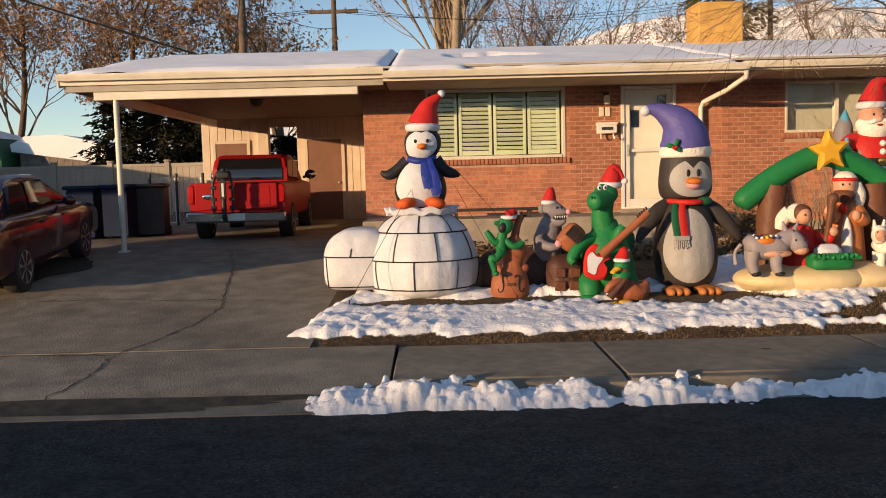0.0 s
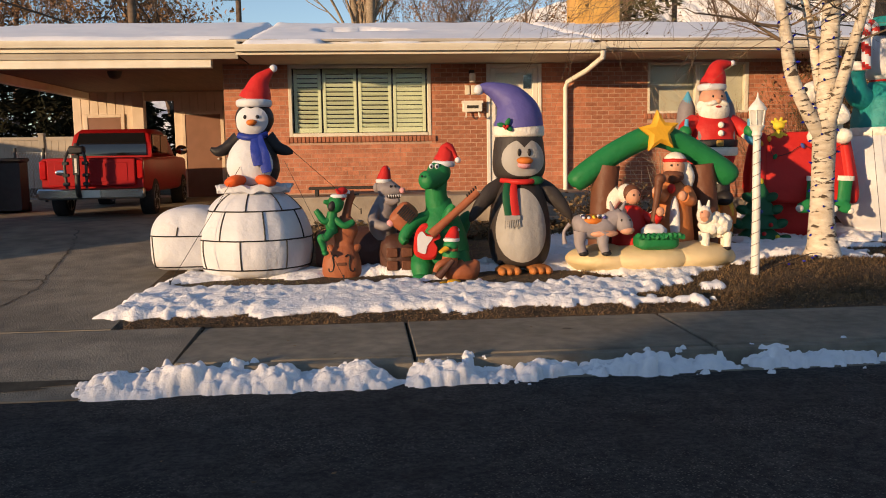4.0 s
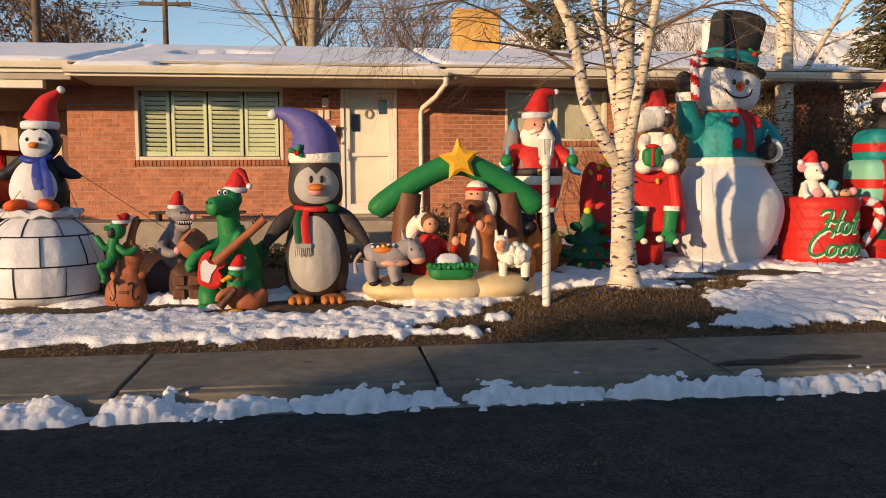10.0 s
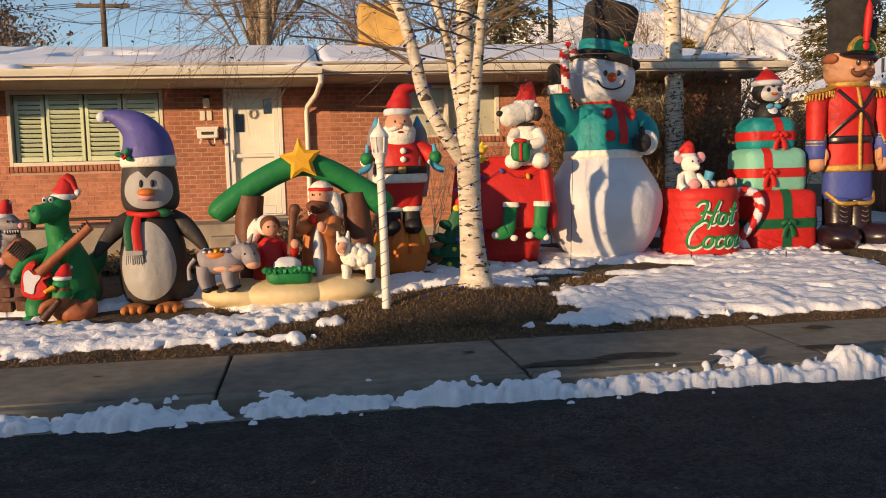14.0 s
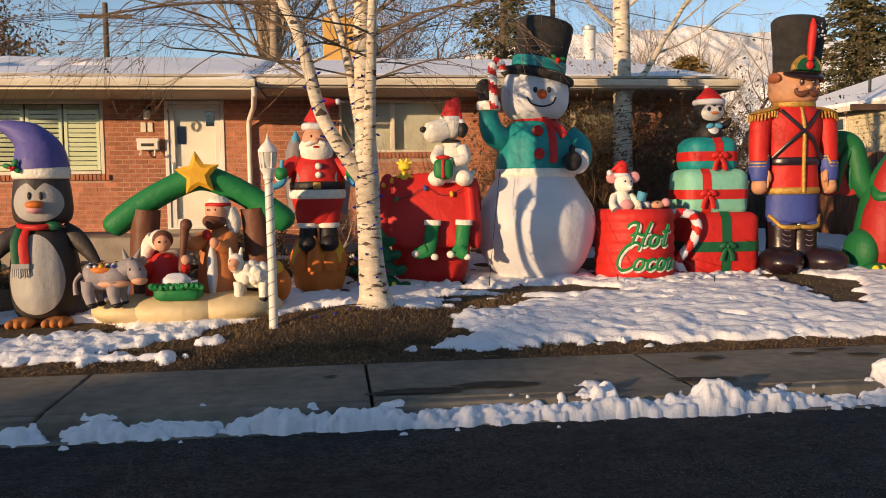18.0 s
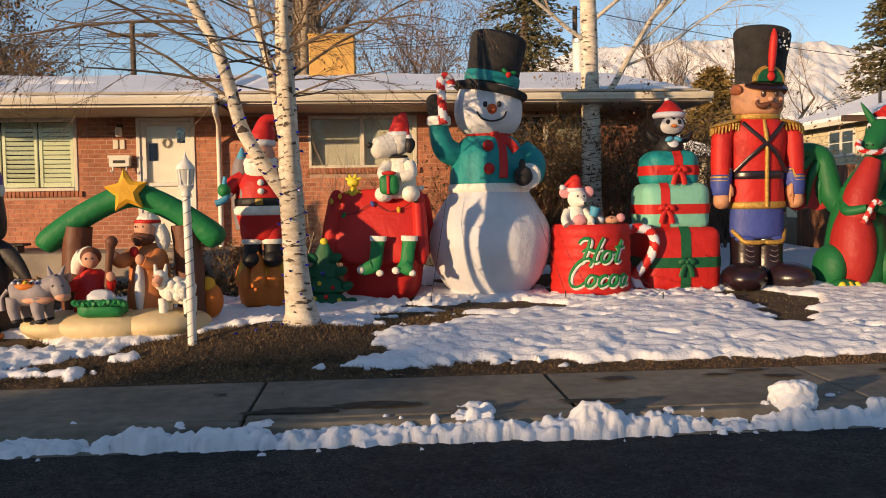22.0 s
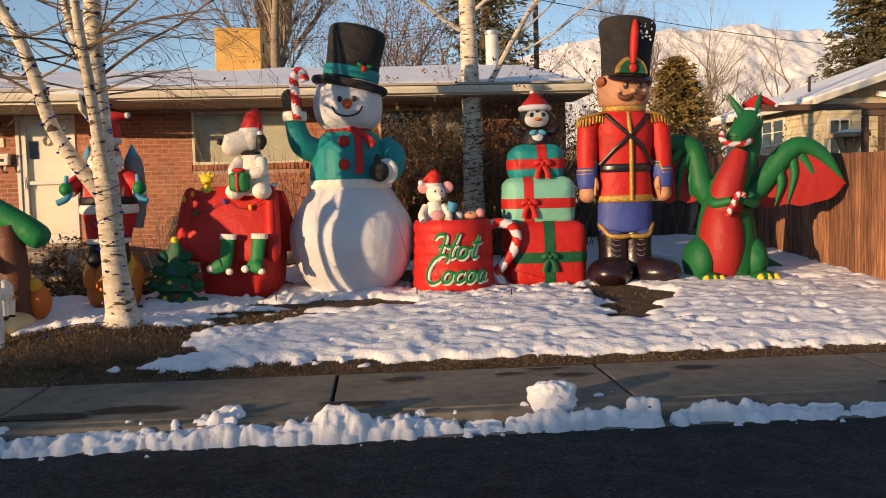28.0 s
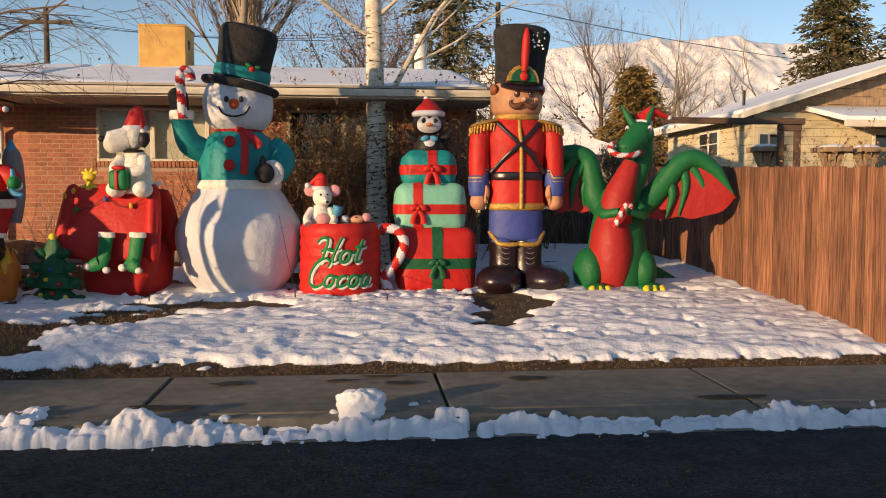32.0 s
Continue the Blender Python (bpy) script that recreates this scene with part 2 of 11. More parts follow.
GLASS = glass_material("window_glass", (0.97, 0.98, 0.97))
DARKGLASS = pmat("dark_car_glass", (0.01, 0.01, 0.012), rough=0.06, bump=0, spec=0.8)

# ---- mesh building ----


def spline(points, n):
    """n points along a smooth curve through the given ones."""
    p = [Vector(q) for q in points]
    if len(p) < 3:
        return [p[0].lerp(p[-1], i / (n - 1)) for i in range(n)]
    out = []
    for i in range(n):
        u = i / (n - 1) * (len(p) - 1)
        k = min(int(u), len(p) - 2)
        f = u - k
        a, b, c, d = p[max(k - 1, 0)], p[k], p[k + 1], p[min(k + 2, len(p) - 1)]
        out.append(0.5 * (2 * b + (c - a) * f + (2 * a - 5 * b + 4 * c - d) * f * f + (3 * b - a - 3 * c + d) * f ** 3))
    return out


class G:
    """Gathers the vertices and faces of one mesh, with several materials."""

    def __init__(self, m=None):
        self.v, self.f, self.mi, self.mats = [], [], [], []
        self.m = m or Matrix.Identity(4)

    def slot(self, mat):
        if mat not in self.mats:
            self.mats.append(mat)
        return self.mats.index(mat)

    def add(self, verts, faces, mat):
        o, k = len(self.v), self.slot(mat)
        self.v.extend([self.m @ Vector(p) for p in verts])
        self.f.extend([[i + o for i in q] for q in faces])
        self.mi.extend([k] * len(faces))

    def box(self, a, b, mat, bevel=0.0, m=None):
        a, b = Vector(a), Vector(b)
        c, h = (a + b) / 2, Vector([abs(x) / 2 for x in (b - a)])
        bv = min(bevel, min(h) * 0.95)
        m = m or Matrix.Identity(4)
        sg = [(x, y, z) for x in (-1, 1) for y in (-1, 1) for z in (-1, 1)]
        if bv <= 0:
            vs = [m @ (c + Vector([s[i] * h[i] for i in range(3)])) for s in sg]
            self.add(vs, [(0, 1, 3, 2), (4, 6, 7, 5), (0, 4, 5, 1), (2, 3, 7, 6), (0, 2, 6, 4), (1, 5, 7, 3)], mat)
            return self
        vs, ids = [], {}
        for s in sg:
            for ax in range(3):
                ids[s, ax] = len(vs)
                vs.append(Vector([s[i] * (h[i] if i == ax else h[i] - bv) for i in range(3)]))
        fs = []
        for ax in range(3):
            o1, o2 = [i for i in range(3) if i != ax]
            for s in (-1, 1):
                ring = []
                for p, q in ((-1, -1), (1, -1), (1, 1), (-1, 1)):
                    t = [0, 0, 0]
                    t[ax], t[o1], t[o2] = s, p, q
                    ring.append(ids[tuple(t), ax])
                fs.append(ring)
            for p in (-1, 1):
                for q in (-1, 1):
                    t, u = [0, 0, 0], [0, 0, 0]
                    t[ax], t[o1], t[o2] = -1, p, q
                    u[ax], u[o1], u[o2] = 1, p, q
                    fs.append([ids[tuple(t), o1], ids[tuple(u), o1], ids[tuple(u), o2], ids[tuple(t), o2]])
        for s in sg:
            fs.append([ids[s, 0], ids[s, 1], ids[s, 2]])
        good = []
        for q in fs:
            n = (vs[q[1]] - vs[q[0]]).cross(vs[q[2]] - vs[q[0]])
            mid = sum((vs[i] for i in q), Vector()) / len(q)
            good.append(q if n.dot(mid) > 0 else q[::-1])
        self.add([m @ (c + v) for v in vs], good, mat)
        return self

    def ell(self, c, r, mat, rot=(0, 0, 0), seg=20, rings=12):
        r = (r, r, r) if isinstance(r, (int, float)) else r
        m = pose(*c, *rot)
        vs = [m @ Vector((0, 0, -r[2]))]
        for i in range(1, rings):
            a = -math.pi / 2 + math.pi * i / rings
            for j in range(seg):
                b = 2 * math.pi * j / seg
                vs.append(m @ Vector((r[0] * math.cos(a) * math.cos(b), r[1] * math.cos(a) * math.sin(b), r[2] * math.sin(a))))
        vs.append(m @ Vector((0, 0, r[2])))
        fs = [(0, 1 + (j + 1) % seg, 1 + j) for j in range(seg)]
        for i in range(rings - 2):
            for j in range(seg):
                p, q = 1 + i * seg + j, 1 + i * seg + (j + 1) % seg
                fs.append((p, q, q + seg, p + seg))
        o = 1 + (rings - 2) * seg
        fs += [(o + j, o + (j + 1) % seg, len(vs) - 1) for j in range(seg)]
        self.add(vs, fs, mat)
        return self

    def tube(self, pts, radii, mat, seg=10, n=0, flat=1.0, flatdir=None, cap=True):
        """A tube along points; n: resample smoothly; flat squashes it along flatdir."""
        if isinstance(radii, (int, float)):
            radii = [radii] * len(pts)
        if n:
            q = spline(pts, n)
            rr = [v.x for v in spline([(r, 0, 0) for r in radii], n)]
            pts, radii = q, [max(r, 0.0005) for r in rr]
        pts = [Vector(p) for p in pts]
        vs, fs = [], []
        side = None
        for i, p in enumerate(pts):
            d = (pts[min(i + 1, len(pts) - 1)] - pts[max(i - 1, 0)]).normalized()
            if side is None:
                ref = Vector(flatdir) if flatdir else (Vector((0, 0, 1)) if abs(d.z) < 0.9 else Vector((1, 0, 0)))
                side = (ref - d * ref.dot(d)).normalized()
            else:
                side = (side - d * side.dot(d)).normalized()
            up = d.cross(side)
            for j in range(seg):
                b = 2 * math.pi * j / seg
                vs.append(p + side * (math.cos(b) * radii[i] * flat) + up * (math.sin(b) * radii[i]))
        for i in range(len(pts) - 1):
            for j in range(seg):
                p, q = i * seg + j, i * seg + (j + 1) % seg
                fs.append((p, q, q + seg, p + seg))
        if cap:
            fs.append(tuple(range(seg))[::-1])
            fs.append(tuple(range(len(vs) - seg, len(vs))))
        self.add(vs, fs, mat)
        return self

    def lathe(self, prof, c, mat, seg=32, n=0, sx=1.0, sy=1.0, gores=0, puff=0.0, m=None, split=None):
        """prof: (r, z) pairs turned round the upright axis through c. gores puffs the cloth out between seams. split(theta, z) may name another material."""
        if n:
            prof = [(max(q.x, 0.0), q.z) for q in spline([(r, 0, z) for r, z in prof], n)]
        m = m or Matrix.Identity(4)
        vs, fs, ms = [], [], []
        for r, z in prof:
            for j in range(seg):
                b = 2 * math.pi * j / seg
                k = 1 + (puff * (abs(math.sin(b * gores / 2)) - 0.6) if gores else 0)
                vs.append(Vector(c) + m.to_3x3() @ Vector((r * k * sx * math.cos(b), r * k * sy * math.sin(b), z)))
        for i in range(len(prof) - 1):
            for j in range(seg):
                p, q = i * seg + j, i * seg + (j + 1) % seg
                fs.append((p, q, q + seg, p + seg))
                ms.append(split(2 * math.pi * (j + 0.5) / seg, (prof[i][1] + prof[i + 1][1]) / 2) or mat if split else mat)
        fs.append(tuple(range(seg))[::-1])
        ms.append(mat)
        fs.append(tuple(range(len(vs) - seg, len(vs))))
        ms.append(mat)
        o = len(self.v)
        self.v.extend([self.m @ v for v in vs])
        self.f.extend([[i + o for i in q] for q in fs])
        self.mi.extend([self.slot(k) for k in ms])
        return self

    def prism(self, outline, depth, mat, m=None, bevel=0.0):
        """An outline in x and z (counter-clockwise from the front), as thick as depth along +y."""
        m = m or Matrix.Identity(4)
        n = len(outline)
        cx, cz = sum(p[0] for p in outline) / n, sum(p[1] for p in outline) / n
        rings = [(0, 1 - bevel), (depth * 0.25, 1), (depth * 0.75, 1), (depth, 1 - bevel)] if bevel else [(0, 1), (depth, 1)]
        vs = [m @ Vector((cx + (x - cx) * s, y, cz + (z - cz) * s)) for y, s in rings for x, z in outline]
        fs = []
        for i in range(len(rings) - 1):
            for j in range(n):
                p, q = i * n + j, i * n + (j + 1) % n
                fs.append((p, p + n, q + n, q))
        fs.append(tuple(range(n)))
        fs.append(tuple(range(len(vs) - n, len(vs)))[::-1])
        self.add(vs, fs, mat)
        return self

    def mesh(self, name, smooth=True, angle=40):
        me = bpy.data.meshes.new(name)
        me.from_pydata([tuple(v) for v in self.v], [], self.f)
        for mat in self.mats:
            me.materials.append(mat)
        me.polygons.foreach_set("material_index", self.mi)
        if smooth:
            me.polygons.foreach_set("use_smooth", [True] * len(self.f))
            me.set_sharp_from_angle(angle=radians(angle))
        me.update()
        return me

    def make(self, name, parent=None, smooth=True, angle=40, loc=None):
        ob = new(name, self.mesh(name, smooth, angle))
        if parent:
            ob.parent = parent
        if loc:
            ob.location = loc
        return ob


def part(name, g, parent, label="", smooth=True, angle=40):
    ob = g.make(name, parent, smooth, angle)
    return tagged(ob, label) if label else ob


def thing(name, loc, label, category, group="", kind="", rz=0.0):
    ob = new(name)
    ob.empty_display_size = 0.2
    ob.location, ob.rotation_euler = loc, (0, 0, radians(rz))
    return tagged(ob, label, category, group, kind)


def fbm(x, y, s, seed=0.0, octaves=3):
    return noise.fractal(Vector((x * s, y * s, seed)), 1.0, 2.0, octaves)


def lerp_table(v, table):
    for (a, p), (b, q) in zip(table, table[1:]):
        if v <= b:
            f = max(0.0, min(1.0, (v - a) / (b - a)))
            return p + (q - p) * f
    return table[-1][1]


# ---- ground, road and pavement ----
KERB_Y, WALK_Y = 6.62, 8.12
DRIVE_X0, DRIVE_X1 = -9.2, -1.2


def lawn_z(x, y):
    z = lerp_table(y, [(8.1, 0.09), (8.5, 0.14), (9.6, 0.275), (10.2, 0.305), (12.0, 0.40), (14.0, 0.54), (15.3, 0.6), (40, 0.9), (400, 1.5), (2000, 2.0)])
    d = math.hypot((x - 6.3) / 1.25, (y - 9.55) / 0.8)
    return z + (0.13 * math.exp(-d * d * 1.4) if d < 3 else 0)


def drive_z(y):
    return lerp_table(y, [(6.3, -0.03), (6.75, 0.07), (8.2, 0.12), (14.2, 0.60), (21.4, 0.70), (30, 0.72)])


def road_z(y):
    return -0.04 + 0.10 * (1 - ((y - 0.5) / 5.85) ** 2) if -5.3 < y < 6.4 else -0.04


def ground_z(x, y):
    if y < 8.1:
        return -0.30 if y > -7 else 0.0
    if DRIVE_X0 < x < DRIVE_X1 and y < 22:
        return drive_z(y) - 0.12
    return lawn_z(x, y)


xs = [-1500, -700, -300, -120, -60, -30, -18, -12, DRIVE_X0 - 0.001, DRIVE_X0 + 0.001, -5, DRIVE_X1 - 0.001, DRIVE_X1 + 0.001] + [-1 + 0.16 * i for i in range(108)] + [18, 24, 40, 70, 140, 300, 700, 1500]
ys = [-600, -200, -60, -25, -12, -7.01, -6.99, 0, 6, 8.099, 8.101] + [8.2 + 0.16 * i for i in range(46)] + [15.7, 17, 19, 21.99, 22.01, 26, 32, 45, 70, 120, 250, 600, 1500, 2600]
g = G()
g.add([(x, y, ground_z(x, y) + (0.012 * fbm(x, y, 3.0) if -1 < x < 17 and 8.2 < y < 15.5 else 0)) for y in ys for x in xs],
      [(j * len(xs) + i, j * len(xs) + i + 1, (j + 1) * len(xs) + i + 1, (j + 1) * len(xs) + i) for j in range(len(ys) - 1) for i in range(len(xs) - 1)], SOIL)
ground = g.make("ground", angle=60)
tagged(ground, "brown winter lawn with dead grass and thatch", "ground", kind="structure")

g = G()
rx, ry = [-220, -60, -20] + [-10 + i for i in range(28)] + [25, 60, 220], [-5.3 + 11.74 * i / 24 for i in range(25)]
g.add([(x, y, road_z(y) + 0.006 * fbm(x, y, 0.7)) for y in ry for x in rx],
      [(j * len(rx) + i, j * len(rx) + i + 1, (j + 1) * len(rx) + i + 1, (j + 1) * len(rx) + i) for j in range(len(ry) - 1) for i in range(len(rx) - 1)], ASPHALT)
road = g.make("road", angle=60)
tagged(road, "dark asphalt street with fine cracks", "road", kind="structure")

# pavement slabs with open joints
JOINTS = [-0.37, 1.5, 3.92, 6.32, 8.87, 11.25, 13.7, 16.1, 18.5, 20.9]
pavement = thing("pavement", (0, 7.4, 0.1), "grey concrete pavement of large slabs with dark joints", "pavement", kind="structure")
for a, b in zip(JOINTS, JOINTS[1:]):
    g = G()
    dz = 0.008 * fbm(a, 3, 1.7)
    g.box((a + 0.012, KERB_Y + 0.14 - 7.4, -0.12), (b - 0.012, WALK_Y - 7.4, dz), CONCRETE, 0.012)
    part("slab", g, pavement)
    g = G()
    g.box((a + 0.010, KERB_Y - 0.02 - 7.4, -0.20), (b - 0.010, KERB_Y + 0.128 - 7.4, dz - 0.006), CONCRETE, 0.02)
    part("kerb_stone", g, pavement)
g = G()
g.box((20.9, KERB_Y - 7.4, -0.2), (120, WALK_Y - 7.4, 0), CONCRETE, 0.01)
part("far_pavement", g, pavement)
g = G()
g.box((-0.36, 6.425 - 7.4, -0.3), (60, KERB_Y - 0.015 - 7.4, -0.135), CONCRETE, 0.01)
part("gutter", g, pavement)

# driveway: one sloping slab sheet with a joint, cracks and damp stains
def sheet(x0, x1, y0, y1, nx, ny, fz, mat, name, lab, cat, skirt=0.15):
    gg = G()
    X = [x0 + (x1 - x0) * i / nx for i in range(nx + 1)]
    Y = [y0 + (y1 - y0) * j / ny for j in range(ny + 1)]
    gg.add([(x, y, fz(x, y)) for y in Y for x in X], [(j * (nx + 1) + i, j * (nx + 1) + i + 1, (j + 1) * (nx + 1) + i + 1, (j + 1) * (nx + 1) + i) for j in range(ny) for i in range(nx)], mat)
    rim = [(x, y0) for x in X] + [(x1, y) for y in Y[1:]] + [(x, y1) for x in X[::-1][1:]] + [(x0, y) for y in Y[::-1][1:-1]]
    n = len(rim)
    gg.add([(x, y, fz(x, y)) for x, y in rim] + [(x, y, fz(x, y) - skirt) for x, y in rim], [(i, i + n, (i + 1) % n + n, (i + 1) % n) for i in range(n)], mat)
    o = gg.make(name, angle=60)
    return tagged(o, lab, cat, kind="structure")


def drive_surface(x, y):
    return drive_z(y) + 0.008 * fbm(x, y, 0.5, 4)


driveway = sheet(DRIVE_X0, DRIVE_X1, 8.13, 22.0, 24, 42, drive_surface, DRIVE, "driveway", "worn concrete driveway with long cracks", "driveway")
apron = sheet(DRIVE_X0, -0.385, 6.31, 8.10, 26, 10, lambda x, y: drive_surface(x, y), DRIVE, "driveway_apron", "rough concrete driveway apron at the street", "driveway")


def ribbon(name, pts, width, zf, mat, lab, cat, seed=1):
    """A ragged crack lying on a surface."""
    r = random.Random(seed)
    p = []
    for (ax, ay), (bx, by) in zip(pts, pts[1:]):
        k = max(2, int(math.hypot(bx - ax, by - ay) / 0.07))
        for i in range(k):
            f = i / k
            p.append((ax + (bx - ax) * f + r.uniform(-0.035, 0.035), ay + (by - ay) * f + r.uniform(-0.035, 0.035)))
    vs, fs = [], []
    for i, (x, y) in enumerate(p):
        qx, qy = p[min(i + 1, len(p) - 1)]
        ox, oy = p[max(i - 1, 0)]
        d = math.hypot(qx - ox, qy - oy) or 1
        w = width * r.uniform(0.4, 1.2) * min(1, i / 3 + 0.2, (len(p) - 1 - i) / 3 + 0.2)
        nx, ny = -(qy - oy) / d * w, (qx - ox) / d * w
        vs += [(x + nx, y + ny, zf(x + nx, y + ny) + 0.005), (x - nx, y - ny, zf(x - nx, y - ny) + 0.005)]
    for i in range(len(p) - 1):
        fs.append((2 * i, 2 * i + 1, 2 * i + 3, 2 * i + 2))
    gg = G()
    gg.add(vs, fs, mat)
    return tagged(gg.make(name), lab, cat, kind="structure")


ribbon("crack", [(-3.05, 6.45), (-2.95, 7.2), (-3.0, 8.0), (-2.6, 9.0), (-2.45, 9.8), (-2.6, 10.7), (-2.9, 12.5), (-3.3, 14.0)], 0.011, drive_surface, CRACK, "dark crack running up the concrete driveway", "crack", 3)
ribbon("crack", [(-3.0, 8.0), (-3.6, 8.05), (-4.6, 8.12), (-6.0, 8.1)], 0.012, drive_surface, CRACK, "dark joint crack across the driveway", "crack", 4)
ribbon("crack", [(-2.5, 10.3), (-3.2, 10.35), (-4.0, 10.5), (-5.0, 10.45)], 0.01, drive_surface, CRACK, "fine crack branching across the driveway", "crack", 5)
ribbon("crack", [(4.75, 6.2), (4.8, 5.4), (4.7, 4.8), (4.85, 4.1)], 0.006, lambda x, y: road_z(y), CRACK, "thin dark crack in the asphalt", "crack", 7)


def blot(name, cx, cy, rx, ry, zf, seed, lab, mat=WET):
    n = 26
    gg = G()
    vs = [(cx, cy, zf(cx, cy) + 0.006)]
    for i in range(n):
        a = 2 * math.pi * i / n
        k = 0.75 + 0.5 * noise.noise(Vector((math.cos(a) * 1.6, math.sin(a) * 1.6, seed)))
        x, y = cx + rx * k * math.cos(a), cy + ry * k * math.sin(a)
        vs.append((x, y, zf(x, y) + 0.006))
    gg.add(vs, [(0, 1 + i, 1 + (i + 1) % n) for i in range(n)], mat)
    return tagged(gg.make(name), lab, "stain", kind="structure")


walk_top = lambda x, y: 0.108
for i, (x, y, a, b) in enumerate([(9.45, 7.75, 0.22, 0.10), (10.4, 7.8, 0.16, 0.06), (10.9, 7.65, 0.2, 0.09), (10.75, 7.95, 0.2, 0.07), (12.05, 7.75, 0.2, 0.12), (9.0, 6.95, 0.35, 0.1), (6.7, 6.95, 0.5, 0.13), (13.6, 6.9, 0.4, 0.09), (7.3, 7.05, 0.5, 0.12), (2.9, 7.5, 0.06, 0.03), (6.0, 7.6, 0.09, 0.03)]):
    blot("damp_stain", x, y, a, b, walk_top, i * 2.3, "dark damp patch on the pavement")
blot("damp_stain", -3.4, 6.50, 3.4, 0.16, lambda x, y: max(drive_surface(x, y), road_z(y)), 3.3, "dark wet gutter line at the driveway apron")
blot("oil_stain", -5.6, 12.6, 0.8, 1.4, drive_surface, 5.3, "dark stain on the driveway beside the car")

# ---- snow ----


def field(name, x0, x1, y0, y1, step, fn, base, lab):
    """Snow where fn, its depth, is above nothing."""
    nx, ny = int((x1 - x0) / step), int((y1 - y0) / step)
    T = [[fn(x0 + i * step, y0 + j * step) for i in range(nx + 1)] for j in range(ny + 1)]
    ids, vs, fs = {}, [], []
    for j in range(ny):
        for i in range(nx):
            if max(T[j][i], T[j][i + 1], T[j + 1][i + 1], T[j + 1][i]) > 0:
                q = []
                for a, b in ((i, j), (i + 1, j), (i + 1, j + 1), (i, j + 1)):
                    if (a, b) not in ids:
                        ids[a, b] = len(vs)
                        x, y = x0 + a * step, y0 + b * step
                        vs.append((x, y, base(x, y) + (T[b][a] if T[b][a] > 0 else -0.02)))
                    q.append(ids[a, b])
                fs.append(q)
    gg = G()
    gg.add(vs, fs, SNOW)
    o = gg.make(name, angle=75)
    return tagged(o, lab, "snow", kind="stuff")


BARE = [(2.95, 9.6, 0.8, 0.36), (0.1, 9.65, 0.85, 0.22), (1.3, 9.72, 0.6, 0.2), (2.2, 9.5, 0.35, 0.16), (6.15, 9.1, 1.25, 0.72), (4.4, 8.75, 0.45, 0.2), (5.2, 8.6, 0.8, 0.36), (7.75, 10.3, 0.6, 0.28), (8.9, 11.15, 0.85, 0.3), (7.1, 9.6, 0.3, 0.15), (12.4, 11.6, 0.45, 0.4), (12.75, 11.2, 0.35, 0.3), (15.1, 11.9, 0.3, 0.12), (6.6, 13.0, 1.3, 0.7), (9.6, 13.2, 1.4, 0.6), (0.8, 12.4, 1.6, 1.2), (3.0, 13.3, 1.6, 0.7), (5.5, 13.6, 1.6, 1.0), (7.7, 9.9, 0.4, 0.12), (8.4, 10.5, 0.6, 0.12), (7.6, 10.75, 0.5, 0.15), (8.9, 11.0, 0.7, 0.16), (8.0, 11.2, 0.4, 0.14)]
rpit = random.Random(77)
BARE += [(rpit.uniform(9.2, 15.6), rpit.uniform(9.0, 11.4), rpit.uniform(0.03, 0.08), rpit.uniform(0.03, 0.055)) for i in range(14)]
BARE += [(12.5, 11.0, 0.5, 0.5), (12.25, 10.3, 0.36, 0.36), (12.05, 9.8, 0.3, 0.2)]


def crumb(x, y, f, seed):
    """Clods: rounded cells with sharp valleys between."""
    wx, wy = noise.noise(Vector((x * f * 0.6, y * f * 0.6, seed))), noise.noise(Vector((x * f * 0.6, y * f * 0.6, seed + 7.7)))
    d = noise.voronoi(Vector((x * f + 0.9 * wx, y * f + 0.9 * wy, seed + 0.3 * wx)))[0]
    return 1.0 - min(1.0, (d[0] * 1.25) ** 2)


rlc = random.Random(15)
LUMPS = collections.defaultdict(list)
for i in range(2600):
    cx, cy, cr = rlc.uniform(-1.4, 8.4), rlc.uniform(8.5, 10.6), rlc.choice((0.02, 0.03, 0.04, 0.05, 0.065))
    for p in range(int((cx - cr) / 0.1) - 1, int((cx + cr) / 0.1) + 2):
        for q in range(int((cy - cr) / 0.1) - 1, int((cy + cr) / 0.1) + 2):
            LUMPS[p, q].append((cx, cy, cr, rlc.uniform(-0.2, 0.75)))


def lawn_snow(x, y):
    """Snow depth on the lawn, with broken lumps heaped where it has been trodden."""
    top = lawn_cover(x, y)
    if x > 8.5 or top <= 0 or y > 10.7:
        return top
    heap = max(0.0, min(1.0, fbm(x, y, 1.1, 71) * 1.6 + 0.75)) * min(1.0, top / 0.03) * min(1.0, (8.5 - x) / 0.8)
    ux, uy = x + 0.015 * fbm(x, y, 12, 3, 2), y + 0.015 * fbm(x, y, 12, 8, 2)
    z = top
    for cx, cy, cr, up in LUMPS.get((int(x / 0.1), int(y / 0.1)), ()):
        k = cr * cr - (ux - cx) ** 2 - (uy - cy) ** 2
        if k > 0:
            z = max(z, top + heap * (0.75 * math.sqrt(k) - (1 - up) * cr * 0.45))
    return z


